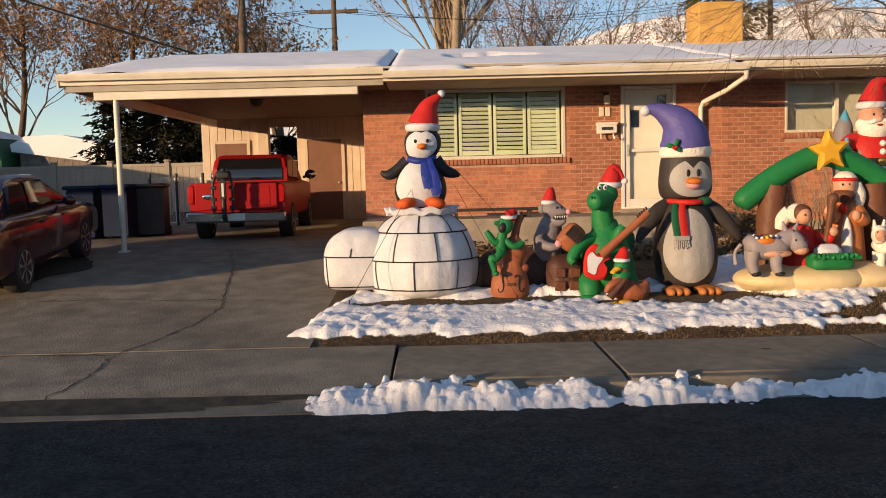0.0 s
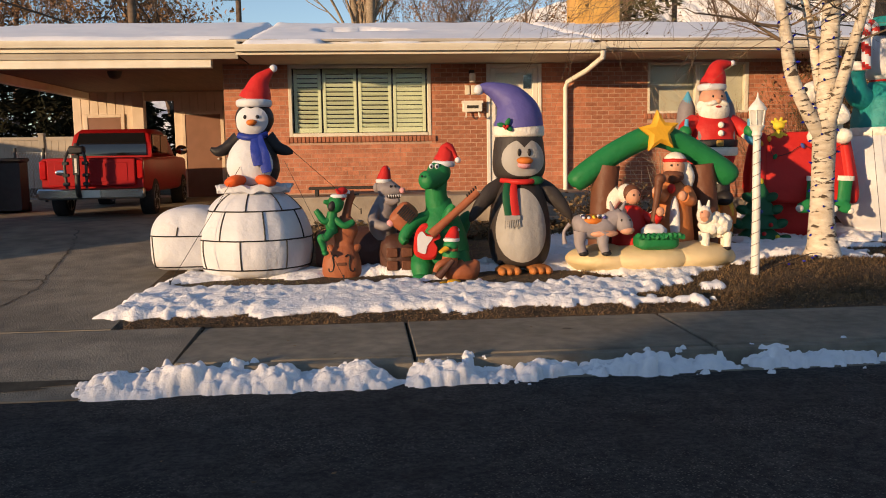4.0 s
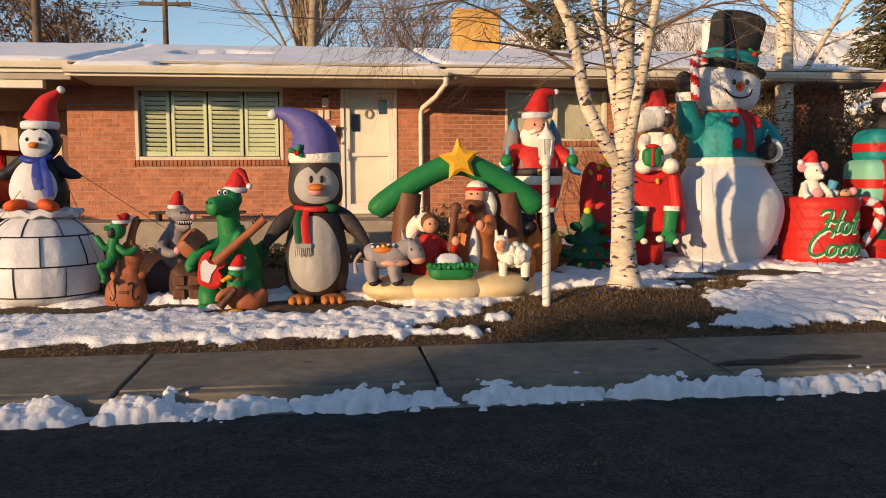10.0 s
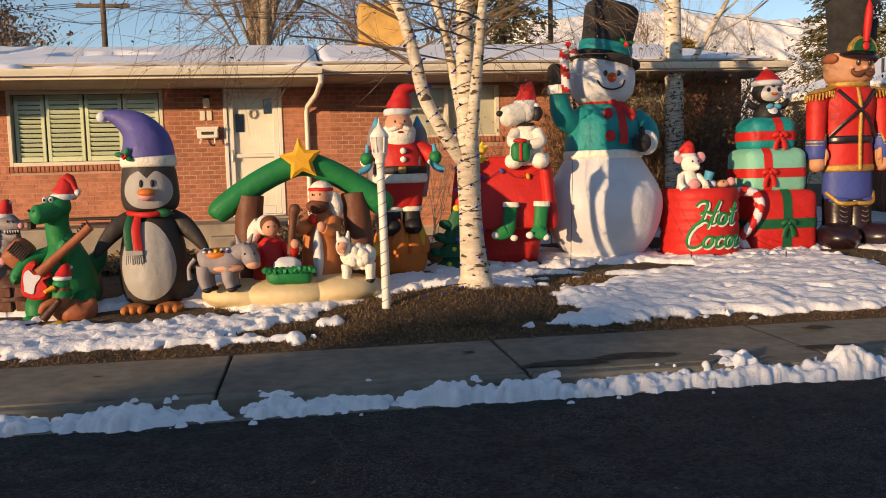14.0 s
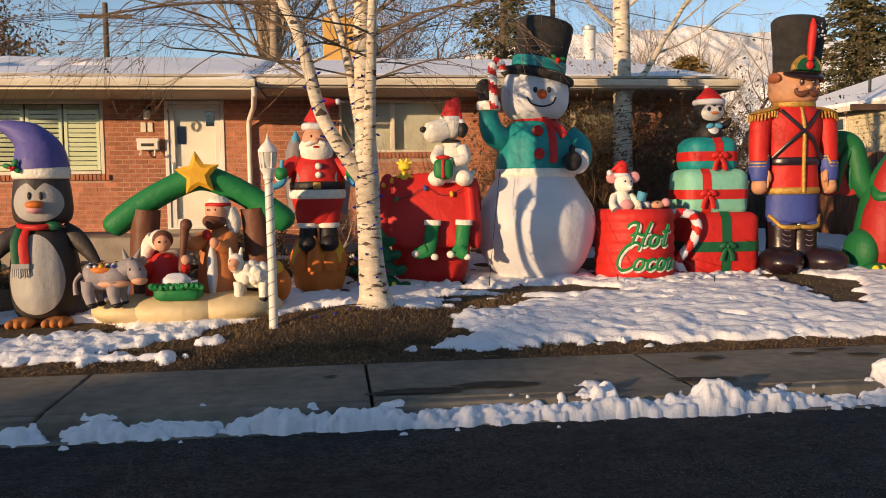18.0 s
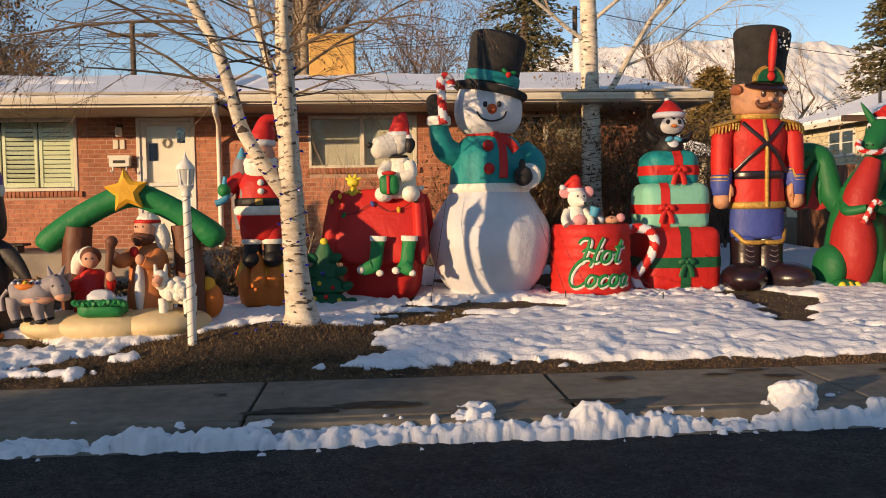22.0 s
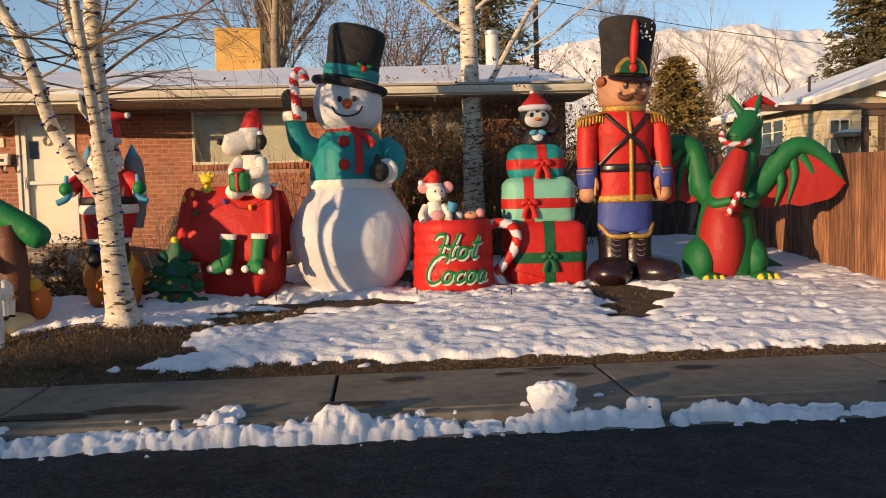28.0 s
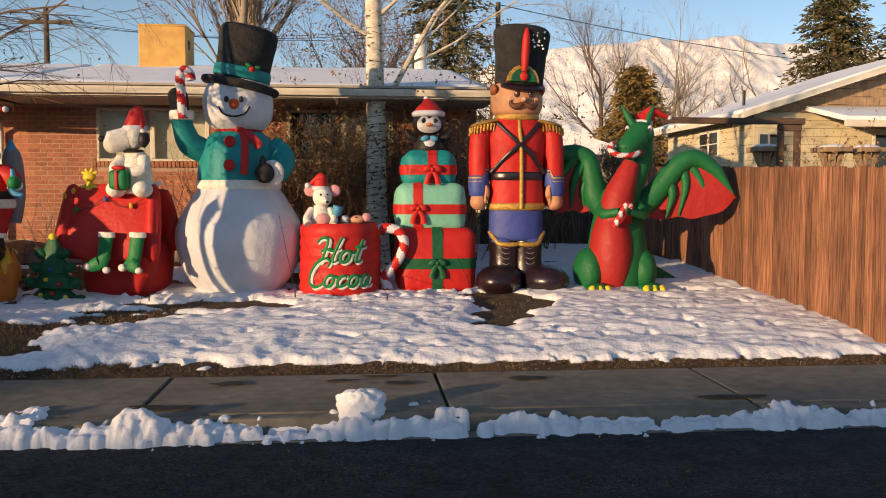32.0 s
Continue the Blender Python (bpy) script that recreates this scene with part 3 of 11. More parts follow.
def lawn_cover(x, y):
    edge = 8.44 + 0.12 * fbm(x, 0, 1.3, 2) + 0.09 * fbm(x, y, 5, 2)
    if x > 11:
        edge -= 0.05 * min(1, x - 11)
    s = min(1.0, (y - edge) / 0.30)
    s = min(s, (x + 1.52 - 0.34 * (y - 8.5) - 0.10 * fbm(y, 0, 1.3) - 0.03 * fbm(x, y, 6)) / 0.22, (16.1 - x) / 0.2)
    for cx, cy, a, b in BARE:
        d = math.hypot((x - cx) / a, (y - cy) / b)
        if d < 2.2:
            s = min(s, (d - 1) * min(a, b) / 0.2)
    rough = fbm(x, y, 1.9, 7)
    fine = fbm(x, y, 7.0, 9)
    broken = 0.62 if x < 6.6 and y < 9.75 else (0.55 if y < 10.9 and x < 9.2 else 0.16)
    if 3.4 < x < 5.6 and y < 9.5:
        broken = 0.95
    if x < 3.2 and y < 9.0:
        broken = 0.3
    if y > 11.2 and x < 12.3:
        broken = 0.8
        s = min(s, 0.35)
    if x < 3.3:
        s = min(s, (10.35 + 0.2 * fbm(x, 3, 1.5) - y) / 0.3)
    s = s + broken * (rough * 0.9 + fine * 0.55) - broken * 0.12
    if x > 8.0 and y < 11.8:
        s -= 1.4 * max(0, fbm(x, y, 3.4, 21) - 0.5)
    if s <= 0:
        return 0
    lump = 0.10 if x > 8.2 else 0.7
    if y < 8.95:
        lump = max(lump * 0.6, 0.3)
    lump = max(lump, 0.8 * max(0.0, 1 - s / 0.7))
    lump *= 0.35 + 1.5 * max(0.0, fbm(x, y, 1.4, 40) + 0.25)
    pit = max(0.0, fbm(x, y, 4.5, 61) - 0.46) + 0.6 * max(0.0, fbm(x, y, 9, 63) - 0.48)
    top = 0.05 + 0.016 * fbm(x, y, 0.6, 3) + lump * (0.040 * crumb(x, y, 6.5, 2) + 0.028 * crumb(x, y, 14, 4) - 0.02) + 0.004 * fbm(x, y, 5, 6) + 0.0025 * fbm(x, y, 16, 16) - 0.14 * pit * (1 if x > 7.5 else 0.5)
    if x > 7.5:
        top += min(1.0, (x - 7.5) / 1.5) * (0.032 * fbm(x * 0.65, y * 1.2, 2.6, 33) + 0.02 * fbm(x * 0.8, y * 1.1, 6.0, 35) + 0.012)
    top *= math.sqrt(min(1, s / 0.45))
    return top if top > 0.004 else 0


snow_lawn = field("lawn_snow", -1.7, 16.2, 8.2, 14.6, 0.033, lawn_snow, lawn_z, "patchy trampled white snow lying on the lawn")

snow_back = field("lawn_snow", 12.3, 15.98, 14.5, 18.5, 0.09, lambda x, y: 0.06 + 0.03 * fbm(x, y, 1.2, 5) + 0.012 * fbm(x, y, 5, 6), lawn_z, "smooth white snow in the shade behind the decorations")

PILES = [(-0.75, 0.07, 0.4), (-0.25, 0.05, 0.3), (0.45, 0.05, 0.25), (0.95, 0.05, 0.2), (2.6, 0.04, 0.25), (3.3, 0.07, 0.25), (4.9, 0.02, 0.4), (5.6, 0.05, 0.3), (6.25, 0.08, 0.22), (7.2, 0.06, 0.25), (7.9, 0.10, 0.22), (8.9, 0.17, 0.24), (9.3, 0.10, 0.3), (10.5, 0.07, 0.25), (11.9, 0.03, 0.4), (13.9, 0.05, 0.4), (14.8, 0.06, 0.5)]


def bank_base(x, y):
    return -0.035 if y < 6.605 or x < -0.85 else 0.096


def bank_top(x, y):
    """Height of the ploughed ridge that fills the gutter, and of the thin patches left on the kerb."""
    if x < -1.15 or (x < -0.85 and y > 6.6):
        return -1.0
    h = sum(a * math.exp(-((x - c) / w) ** 2) for c, a, w in PILES)
    crest = 6.53 + 0.03 * fbm(x, 9, 1.7)
    front = 6.46 - 0.45 * h - (0.15 if x < 2.4 else 0.0) + 0.07 * fbm(x, 1, 1.6) + 0.06 * fbm(x, y, 5, 3)
    high = max(0.014, (0.07 if x < 2.4 else 0.045) + 0.9 * h + 0.10 * fbm(x, 3, 2.6)) * min(1.0, (x + 1.15) / 0.35)
    if y < crest:
        front = min(front, crest - 0.04)
        u = min(1.0, max(0.0, (y - front) / (crest - front)))
        top = high * (1 - (1 - u) ** 2) ** 0.7 if u > 0 else -1.0
    else:
        top = high * math.exp(-((y - crest) / 0.13) ** 2)
    top -= 0.035
    if y > front:
        top += 0.045 * fbm(x, y, 6, 4)
    if y > 6.605:
        p = 0.28 * fbm(x, 7, 1.3) + 0.22 * fbm(x, y, 3.5, 9) + 0.6 * h - 0.115 - (y - 6.605) * 0.5
        if p > 0 and x > -0.85:
            top = max(top, 0.096 + min(0.35 * p, 0.03))
    return top


rcl = random.Random(5)
CLODS = collections.defaultdict(list)
for i in range(5200):
    cx, cy, cr = rcl.uniform(-1.2, 17.4), rcl.gauss(6.50, 0.13), rcl.choice((0.012, 0.015, 0.02, 0.025, 0.035, 0.055))
    ct, cb = bank_top(cx, cy), bank_base(cx, cy)
    if cx < -0.8 and cy > 6.53:
        continue
    if ct > cb + 0.012:
        cz = ct - cr * rcl.uniform(0.1, 0.8)
    elif rcl.random() < 0.03 and cr < 0.05 and 6.25 < cy < 6.85:
        cz = cb
    else:
        continue
    for p in range(int((cx - cr) / 0.1) - 1, int((cx + cr) / 0.1) + 2):
        for q in range(int((cy - cr) / 0.1) - 1, int((cy + cr) / 0.1) + 2):
            CLODS[p, q].append((cx, cy, cr, cz))


def kerb_snow(x, y):
    """Rounded clods heaped on the ridge, with loose bits at its edges."""
    base = bank_base(x, y)
    z = bank_top(x, y) - 0.004
    ux, uy = x + 0.012 * fbm(x, y, 14, 3, 2), y + 0.012 * fbm(x, y, 14, 8, 2)
    for cx, cy, cr, cz in CLODS.get((int(x / 0.1), int(y / 0.1)), ()):
        k = cr * cr - (ux - cx) ** 2 - (uy - cy) ** 2
        if k > 0:
            z = max(z, cz + 0.8 * math.sqrt(k))
    z -= base
    if z <= 0.004:
        return 0
    return max(0.005, z + 0.020 * fbm(x, y, 9, 15) + 0.014 * fbm(x, y, 24, 16, 2))


snow_kerb = field("kerb_snow_bank", -1.6, 17.5, 6.1, 7.25, 0.017, kerb_snow, bank_base, "lumpy white ridge of ploughed snow along the kerb")


def chunk(name, c, r, seed, lab):
    gg = G()
    gg.ell((0, 0, 0), r, SNOW, seg=40, rings=26)
    for v in gg.v:
        q = v / r[0]
        k = 1 + 0.22 * noise.fractal(q * 1.3 + Vector((seed, 0, 0)), 1.0, 2.0, 4) + 0.16 * (crumb(q.x + q.z, q.y + q.z * 0.7, 2.2, seed + 3) - 0.4) + 0.10 * (crumb(q.x - q.z * 0.8, q.y + q.z, 4.5, seed + 5) - 0.4)
        v *= k
    o = gg.make(name, angle=70, loc=c)
    return tagged(o, lab, "snow")


chunk("snow_chunk", (10.55, 6.68, 0.15), (0.185, 0.14, 0.14), 1, "large lump of packed snow on the kerb")

# ---- house ----
HY = 15.25
HX0, HX1 = -1.17, 12.6
OPEN = [(-0.09, 2.35, 1.97, 3.19), (3.32, 4.29, 1.04, 3.18), (6.20, 8.05, 2.30, 3.19), (9.35, 11.15, 2.30, 3.19)]
BASE = 0.98


def wall_base(x):
    return 0.98 if x < 5.0 else 0.74


house = thing("house", (4.0, 19.0, 0.7), "single-storey red brick bungalow with a snow-covered low roof", "house")
HO = Vector((4.0, 19.0, 0.7))


def hg():
    return G(Matrix.Translation(-HO))


# front wall: mortar core with openings, bricks set proud of it
g = hg()
cuts = sorted({HX0, HX1, 5.0, *[o[0] for o in OPEN], *[o[1] for o in OPEN]})
for a, b in zip(cuts, cuts[1:]):
    mid = (a + b) / 2
    hole = next((o for o in OPEN if o[0] < mid < o[1]), None)
    z0 = wall_base(mid)
    if hole:
        if hole[2] > z0 + 0.1:
            g.box((a, HY, z0), (b, HY + 0.24, hole[2]), MORTAR)
        g.box((a, HY, hole[3]), (b, HY + 0.24, 3.42), MORTAR)
    else:
        g.box((a, HY, z0), (b, HY + 0.24, 3.42), MORTAR)
g.box((HX0, HY + 0.24, 0.9), (HX0 + 0.24, 21.4, 3.42), MORTAR)
g.box((HX1 - 0.24, HY + 0.24, 0.7), (HX1, 24.0, 3.42), MORTAR)
g.box((HX0, 23.8, 0.7), (HX1 - 0.24, 24.0, 3.42), MORTAR)
front_wall = part("wall", g, house, "mortar-jointed brick front wall", smooth=False)
g = hg()
g.box((HX0 + 0.03, HY + 0.03, 0.3), (5.0, HY + 0.24, 0.978), FOUND, 0.01)
g.box((5.0, HY - 0.02, 0.3), (HX1 + 0.02, HY + 0.24, 0.738), FOUND, 0.01)
g.box((HX0, HY + 0.24, 0.3), (HX0 + 0.24, 21.4, 0.898), FOUND)
part("foundation", g, house, "bare concrete foundation")
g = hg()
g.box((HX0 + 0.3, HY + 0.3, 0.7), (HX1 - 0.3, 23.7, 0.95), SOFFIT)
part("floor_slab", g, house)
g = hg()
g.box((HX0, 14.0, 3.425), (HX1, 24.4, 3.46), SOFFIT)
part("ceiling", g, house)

# roof: two pitches, snow, fascia and gutters
RIDGE_Y, RIDGE_Z, RX0, RX1 = 19.6, 4.44, -5.85, 12.72


def roof_z(y, y0=14.0, z0=3.38):
    return z0 + (RIDGE_Z - z0) * (y - y0) / (RIDGE_Y - y0) if y < RIDGE_Y else RIDGE_Z - (RIDGE_Z - 3.38) * (y - RIDGE_Y) / 5.6


g = hg()
for x0, x1, y0, z0 in ((RX0, -0.72, 13.95, 3.40), (-0.72, 4.95, 13.62, 3.30), (4.95, RX1, 13.9, 3.36)):
    vs = []
    for x in (x0, x1):
        vs += [(x, y0, z0), (x, RIDGE_Y, RIDGE_Z), (x, 25.2, 3.38), (x, y0, z0 - 0.05), (x, RIDGE_Y, RIDGE_Z - 0.14), (x, 25.2, 3.28)]
    g.add(vs, [(0, 6, 7, 1), (1, 7, 8, 2), (3, 4, 10, 9), (4, 5, 11, 10), (0, 3, 9, 6), (2, 8, 11, 5), (0, 1, 4, 3), (1, 2, 5, 4), (6, 9, 10, 7), (7, 10, 11, 8)], SHINGLE)
roof = part("roof", g, house, "low gable roof with dark shingles", smooth=False)


def roof_snow_field(x0, x1, y0, z0, y1=RIDGE_Y + 0.25):
    gg = hg()
    nx, ny = int((x1 - x0) / 0.1), 40
    vs, T = [], []
    for j in range(ny + 1):
        y = y0 + (y1 - y0) * j / ny
        for i in range(nx + 1):
            x = x0 + (x1 - x0) * i / nx
            t = 0.085 + 0.03 * fbm(x, y, 0.5, 31) + 0.012 * fbm(x, y, 2.3, 33)
            e = min((y - y0 - (0.34 if x > 0.6 else 0.02) + 0.02 + 0.10 * fbm(x, 1, 0.9, 2)) / 0.12, (x - x0) / 0.12, (x1 - x) / 0.12, 1)
            if math.hypot((x - 1.15) / 0.85, (y - 16.75) / 0.75) < 1 + 0.25 * fbm(x, y, 2, 8):
                e = -1
            t = t * math.sqrt(max(0, e)) if e > 0 else -0.02
            T.append(t)
            rz = z0 + (RIDGE_Z - z0) * (y - y0) / (RIDGE_Y - y0) if y < RIDGE_Y else RIDGE_Z - 0.19 * (y - RIDGE_Y)
            vs.append((x, y, rz + t))
    w = nx + 1
    fs = [(j * w + i, j * w + i + 1, (j + 1) * w + i + 1, (j + 1) * w + i) for j in range(ny) for i in range(nx) if max(T[j * w + i], T[j * w + i + 1], T[(j + 1) * w + i + 1], T[(j + 1) * w + i]) > 0]
    gg.add(vs, fs, ROOFSNOW)
    return gg


for x0, x1, y0, z0 in ((RX0 + 0.03, -0.70, 13.98, 3.405), (-0.70, 4.95, 13.65, 3.305), (4.94, RX1 - 0.03, 13.93, 3.365)):
    o = roof_snow_field(x0, x1, y0, z0).make("roof_snow", None, angle=60, loc=HO)
    tagged(o, "smooth white snow lying on the roof", "snow", kind="stuff")

for x0, x1, y0, z0, z1 in ((RX0, -0.73, 13.95, 3.26, 3.41), (-0.72, 4.95, 13.62, 3.18, 3.31), (4.96, RX1, 13.9, 3.25, 3.365)):
    g = hg()
    g.box((x0, y0 - 0.015, z0), (x1, y0 + 0.03, z1), TRIM, 0.004)
    part("fascia", g, house, "cream painted fascia board")
    g = hg()
    g.prism([(0, 0), (0.085, 0), (0.10, 0.04), (0.12, 0.08), (0.12, 0.1), (0.0, 0.1)], x1 - x0, TRIM, Matrix.Translation((x0, y0 - 0.02, z1 - 0.085)) @ Matrix(((0, 1, 0, 0), (-1, 0, 0, 0), (0, 0, 1, 0), (0, 0, 0, 1))))
    part("gutter", g, house, "cream metal rain gutter", angle=30)
g = hg()
g.box((RX0 + 0.05, 14.0, 3.19), (-0.73, 21.4, 3.215), CEILWOOD)
part("carport_ceiling", g, house, "brown board ceiling of the carport, darkened for its shade")
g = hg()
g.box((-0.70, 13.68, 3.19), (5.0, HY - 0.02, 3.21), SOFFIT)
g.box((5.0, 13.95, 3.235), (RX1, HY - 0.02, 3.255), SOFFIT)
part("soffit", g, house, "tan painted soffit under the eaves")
for zz in (RX0, RX1):
    g = hg()
    s = 0.03 if zz > 0 else -0.03
    for ya, yb, za, zb in ((13.92, RIDGE_Y, 3.38, RIDGE_Z), (RIDGE_Y, 25.2, RIDGE_Z, 3.38)):
        g.add([(x, y, z) for x in (zz, zz + s) for y, z in ((ya, za + 0.02), (yb, zb + 0.02), (yb, zb - 0.16), (ya, za - 0.16))], [(0, 1, 2, 3), (7, 6, 5, 4), (0, 4, 5, 1), (1, 5, 6, 2), (2, 6, 7, 3), (3, 7, 4, 0)], TRIM)
    part("bargeboard", g, house, "cream bargeboard at the gable", smooth=False)
g = hg()
g.tube([(4.93, 13.60, 3.22), (4.93, 13.62, 3.12), (4.86, 14.3, 2.98), (4.72, 15.08, 2.86), (4.70, 15.17, 2.76), (4.70, 15.17, 0.95)], 0.042, WHITE, 8)
part("downpipe", g, house, "white metal downpipe bent back to the wall", angle=50)
# porch and steps
g = hg()
g.box((HX0 + 0.02, 14.1, 0.45), (5.0, HY + 0.02, 0.985), FOUND, 0.015)
part("porch_slab", g, house, "long raised concrete porch slab")
g = hg()
g.box((3.15, 13.75, 0.4), (4.6, 14.1, 0.80), FOUND, 0.015)
g.box((3.15, 13.42, 0.35), (4.6, 13.75, 0.64), FOUND, 0.015)
part("porch_steps", g, house, "two concrete porch steps")
g = hg()
g.box((3.25, 14.95, 0.985), (4.36, HY + 0.1, 1.04), FOUND, 0.01)
part("door_step", g, house)

# shuttered window
BLIND = pmat("pale_blind", (0.50, 0.50, 0.42), (0.45, 0.45, 0.37), 3, 0.8, 0.05, 10)
wa, wb, wz0, wz1 = OPEN[0]
window_1 = thing("window_1", ((wa + wb) / 2, HY, wz0), "wide window with pale green louvred shutters", "window", kind="structure")


def rel(ob):
    return G(Matrix.Translation(-ob.location))


g = rel(window_1)
for a, b in (((wa, HY - 0.02, wz0), (wa + 0.06, HY + 0.12, wz1)), ((wb - 0.06, HY - 0.02, wz0), (wb, HY + 0.12, wz1)), ((wa + 0.06, HY - 0.02, wz1 - 0.06), (wb - 0.06, HY + 0.12, wz1)), ((wa + 0.06, HY - 0.03, wz0), (wb - 0.06, HY + 0.12, wz0 + 0.06))):
    g.box(a, b, TRIM, 0.008)
part("window_frame", g, window_1, "cream window frame")
g = rel(window_1)
g.add([(wa + 0.06, HY + 0.035, wz0 + 0.06), (wb - 0.06, HY + 0.035, wz0 + 0.06), (wb - 0.06, HY + 0.035, wz1 - 0.06), (wa + 0.06, HY + 0.035, wz1 - 0.06)], [(0, 1, 2, 3)], GLASS)
part("pane", g, window_1).visible_shadow = False
PAN = [(wa + 0.09, wa + 0.55), (wa + 0.58, wa + 1.16), (wa + 1.19, wa + 1.76), (wa + 1.79, wb - 0.09)]
for k, (a, b) in enumerate(PAN):
    g = rel(window_1)
    for p, q in (((a, wz0 + 0.07), (a + 0.055, wz1 - 0.07)), ((b - 0.055, wz0 + 0.07), (b, wz1 - 0.07)), ((a + 0.055, wz0 + 0.07), (b - 0.055, wz0 + 0.15)), ((a + 0.055, wz1 - 0.15), (b - 0.055, wz1 - 0.07))):
        g.box((p[0], HY + 0.07, p[1]), (q[0], HY + 0.10, q[1]), SHUTTER, 0.005)
    sh = part("shutter", g, window_1, "pale green shutter panel")
    n = 12
    for i in range(n):
        z = wz0 + 0.19 + (wz1 - wz0 - 0.38) * i / (n - 1)
        g = rel(window_1)
        ang = 76 if k == 3 else 54
        mm = Matrix.Translation(((a + b) / 2, HY + 0.088, z)) @ Matrix.Rotation(radians(-ang), 4, "X")
        w = (b - a) / 2 - 0.057
        g.box((-w, -0.032, -0.005), (w, 0.032, 0.005), SHUTTER, 0.003, mm)
        part("slat", g, sh)
# Near-black sheet half a metre in; its colour stands in for the unlit room.
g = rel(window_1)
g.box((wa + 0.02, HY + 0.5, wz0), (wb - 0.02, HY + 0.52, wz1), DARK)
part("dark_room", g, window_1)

for k, (wa, wb, wz0, wz1) in enumerate(OPEN[2:]):
    win = thing("window_%d" % (k + 2), ((wa + wb) / 2, HY, wz0), "aluminium sliding window with a pale blind behind the glass", "window", kind="structure")
    g = rel(win)
    mid = wa + (wb - wa) * (0.49 if k == 0 else 0.53)
    for a, b in (((wa, HY - 0.015, wz0), (wa + 0.045, HY + 0.1, wz1)), ((wb - 0.07, HY - 0.015, wz0), (wb, HY + 0.1, wz1)), ((wa + 0.045, HY - 0.015, wz1 - 0.045), (wb - 0.07, HY + 0.1, wz1)), ((wa + 0.045, HY - 0.015, wz0), (wb - 0.07, HY + 0.1, wz0 + 0.045)), ((mid - 0.04, HY - 0.008, wz0 + 0.045), (mid + 0.04, HY + 0.09, wz1 - 0.045))):
        g.box(a, b, TRIM, 0.006)
    part("window_frame", g, win, "cream window frame")
    for a, b in ((wa + 0.045, mid - 0.04), (mid + 0.04, wb - 0.07)):
        g = rel(win)
        g.add([(a, HY + 0.03, wz0 + 0.045), (b, HY + 0.03, wz0 + 0.045), (b, HY + 0.03, wz1 - 0.045), (a, HY + 0.03, wz1 - 0.045)], [(0, 1, 2, 3)], GLASS)
        part("pane", g, win).visible_shadow = False
    g = rel(win)
    g.box((mid, HY + 0.13, wz0), (wb - 0.02, HY + 0.14, wz1), BLIND)
    part("blind", g, win, "pale roller blind")
    # Second window gets the near-black sheet, painted to read as an unlit room.
    g = rel(win)
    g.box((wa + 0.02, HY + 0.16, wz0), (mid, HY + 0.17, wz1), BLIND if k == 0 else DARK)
    part("blind", g, win, "left backing sheet, pale in one window, painted room-dark in the other")

# front door
da, db, dz0, dz1 = OPEN[1]
door = thing("door_1", ((da + db) / 2, HY, dz0), "white front door behind a glazed white storm door", "door", kind="structure")
g = rel(door)
for a, b in (((da, HY - 0.025, dz0), (da + 0.065, HY + 0.12, dz1)), ((db - 0.065, HY - 0.025, dz0), (db, HY + 0.12, dz1)), ((da + 0.065, HY - 0.025, dz1 - 0.065), (db - 0.065, HY + 0.12, dz1)), ((da, HY - 0.03, dz0 - 0.0), (db, HY + 0.12, dz0 + 0.03))):
    g.box(a, b, WHITE, 0.008)
part("door_frame", g, door, "cream door frame")
a, b = da + 0.07, db - 0.07
g = rel(door)
zm = dz0 + 1.02
for p, q in (((a, dz0 + 0.03), (a + 0.09, dz1 - 0.07)), ((b - 0.09, dz0 + 0.03), (b, dz1 - 0.07)), ((a + 0.09, dz1 - 0.15), (b - 0.09, dz1 - 0.07)), ((a + 0.09, dz0 + 0.03), (b - 0.09, dz0 + 0.17)), ((a + 0.09, zm - 0.03), (b - 0.09, zm + 0.03))):
    g.box((p[0], HY, p[1]), (q[0], HY + 0.03, q[1]), WHITE, 0.006)
storm_door = part("storm_door", g, door, "white storm door frame")
for z0, z1 in ((dz0 + 0.17, zm - 0.03), (zm + 0.03, dz1 - 0.15)):
    g = rel(door)
    g.add([(a + 0.09, HY + 0.012, z0), (b - 0.09, HY + 0.012, z0), (b - 0.09, HY + 0.012, z1), (a + 0.09, HY + 0.012, z1)], [(0, 1, 2, 3)], GLASS)
    part("pane", g, storm_door).visible_shadow = False
g = rel(door)
g.tube([(a + 0.05, HY - 0.035, zm - 0.08), (a + 0.05, HY - 0.04, zm + 0.06)], 0.012, GALV, 8)
g.box((a + 0.03, HY - 0.01, zm - 0.1), (a + 0.07, HY, zm + 0.1), GALV, 0.004)
part("door_handle", g, storm_door, "brushed metal handle")
g = rel(door)
g.box((a, HY + 0.07, dz0 + 0.03), (b, HY + 0.11, dz1 - 0.07), WHITE, 0.004)
leaf = part("door_leaf", g, door, "white inner door")
for x0, x1, z0, z1, mt in ((a + 0.12, a + 0.26, dz1 - 0.72, dz1 - 0.42, DARKGLASS), (b - 0.24, b - 0.10, dz1 - 0.42, dz1 - 0.18, DARKGLASS)):
    g = rel(door)
    g.box((x0, HY + 0.055, z0), (x1, HY + 0.072, z1), mt, 0.004)
    part("door_light", g, leaf, "small dark glass light")
g = rel(door)
for i in range(9):
    an = 2 * math.pi * i / 9
    g.tube([((a + b) / 2 - 0.0 + 0.07 * math.cos(an), HY + 0.05, dz1 - 0.42 + 0.08 * math.sin(an)), ((a + b) / 2 + 0.07 * math.cos(an + 1.2), HY + 0.05, dz1 - 0.42 + 0.08 * math.sin(an + 1.2))], 0.012, SOFFIT, 6)
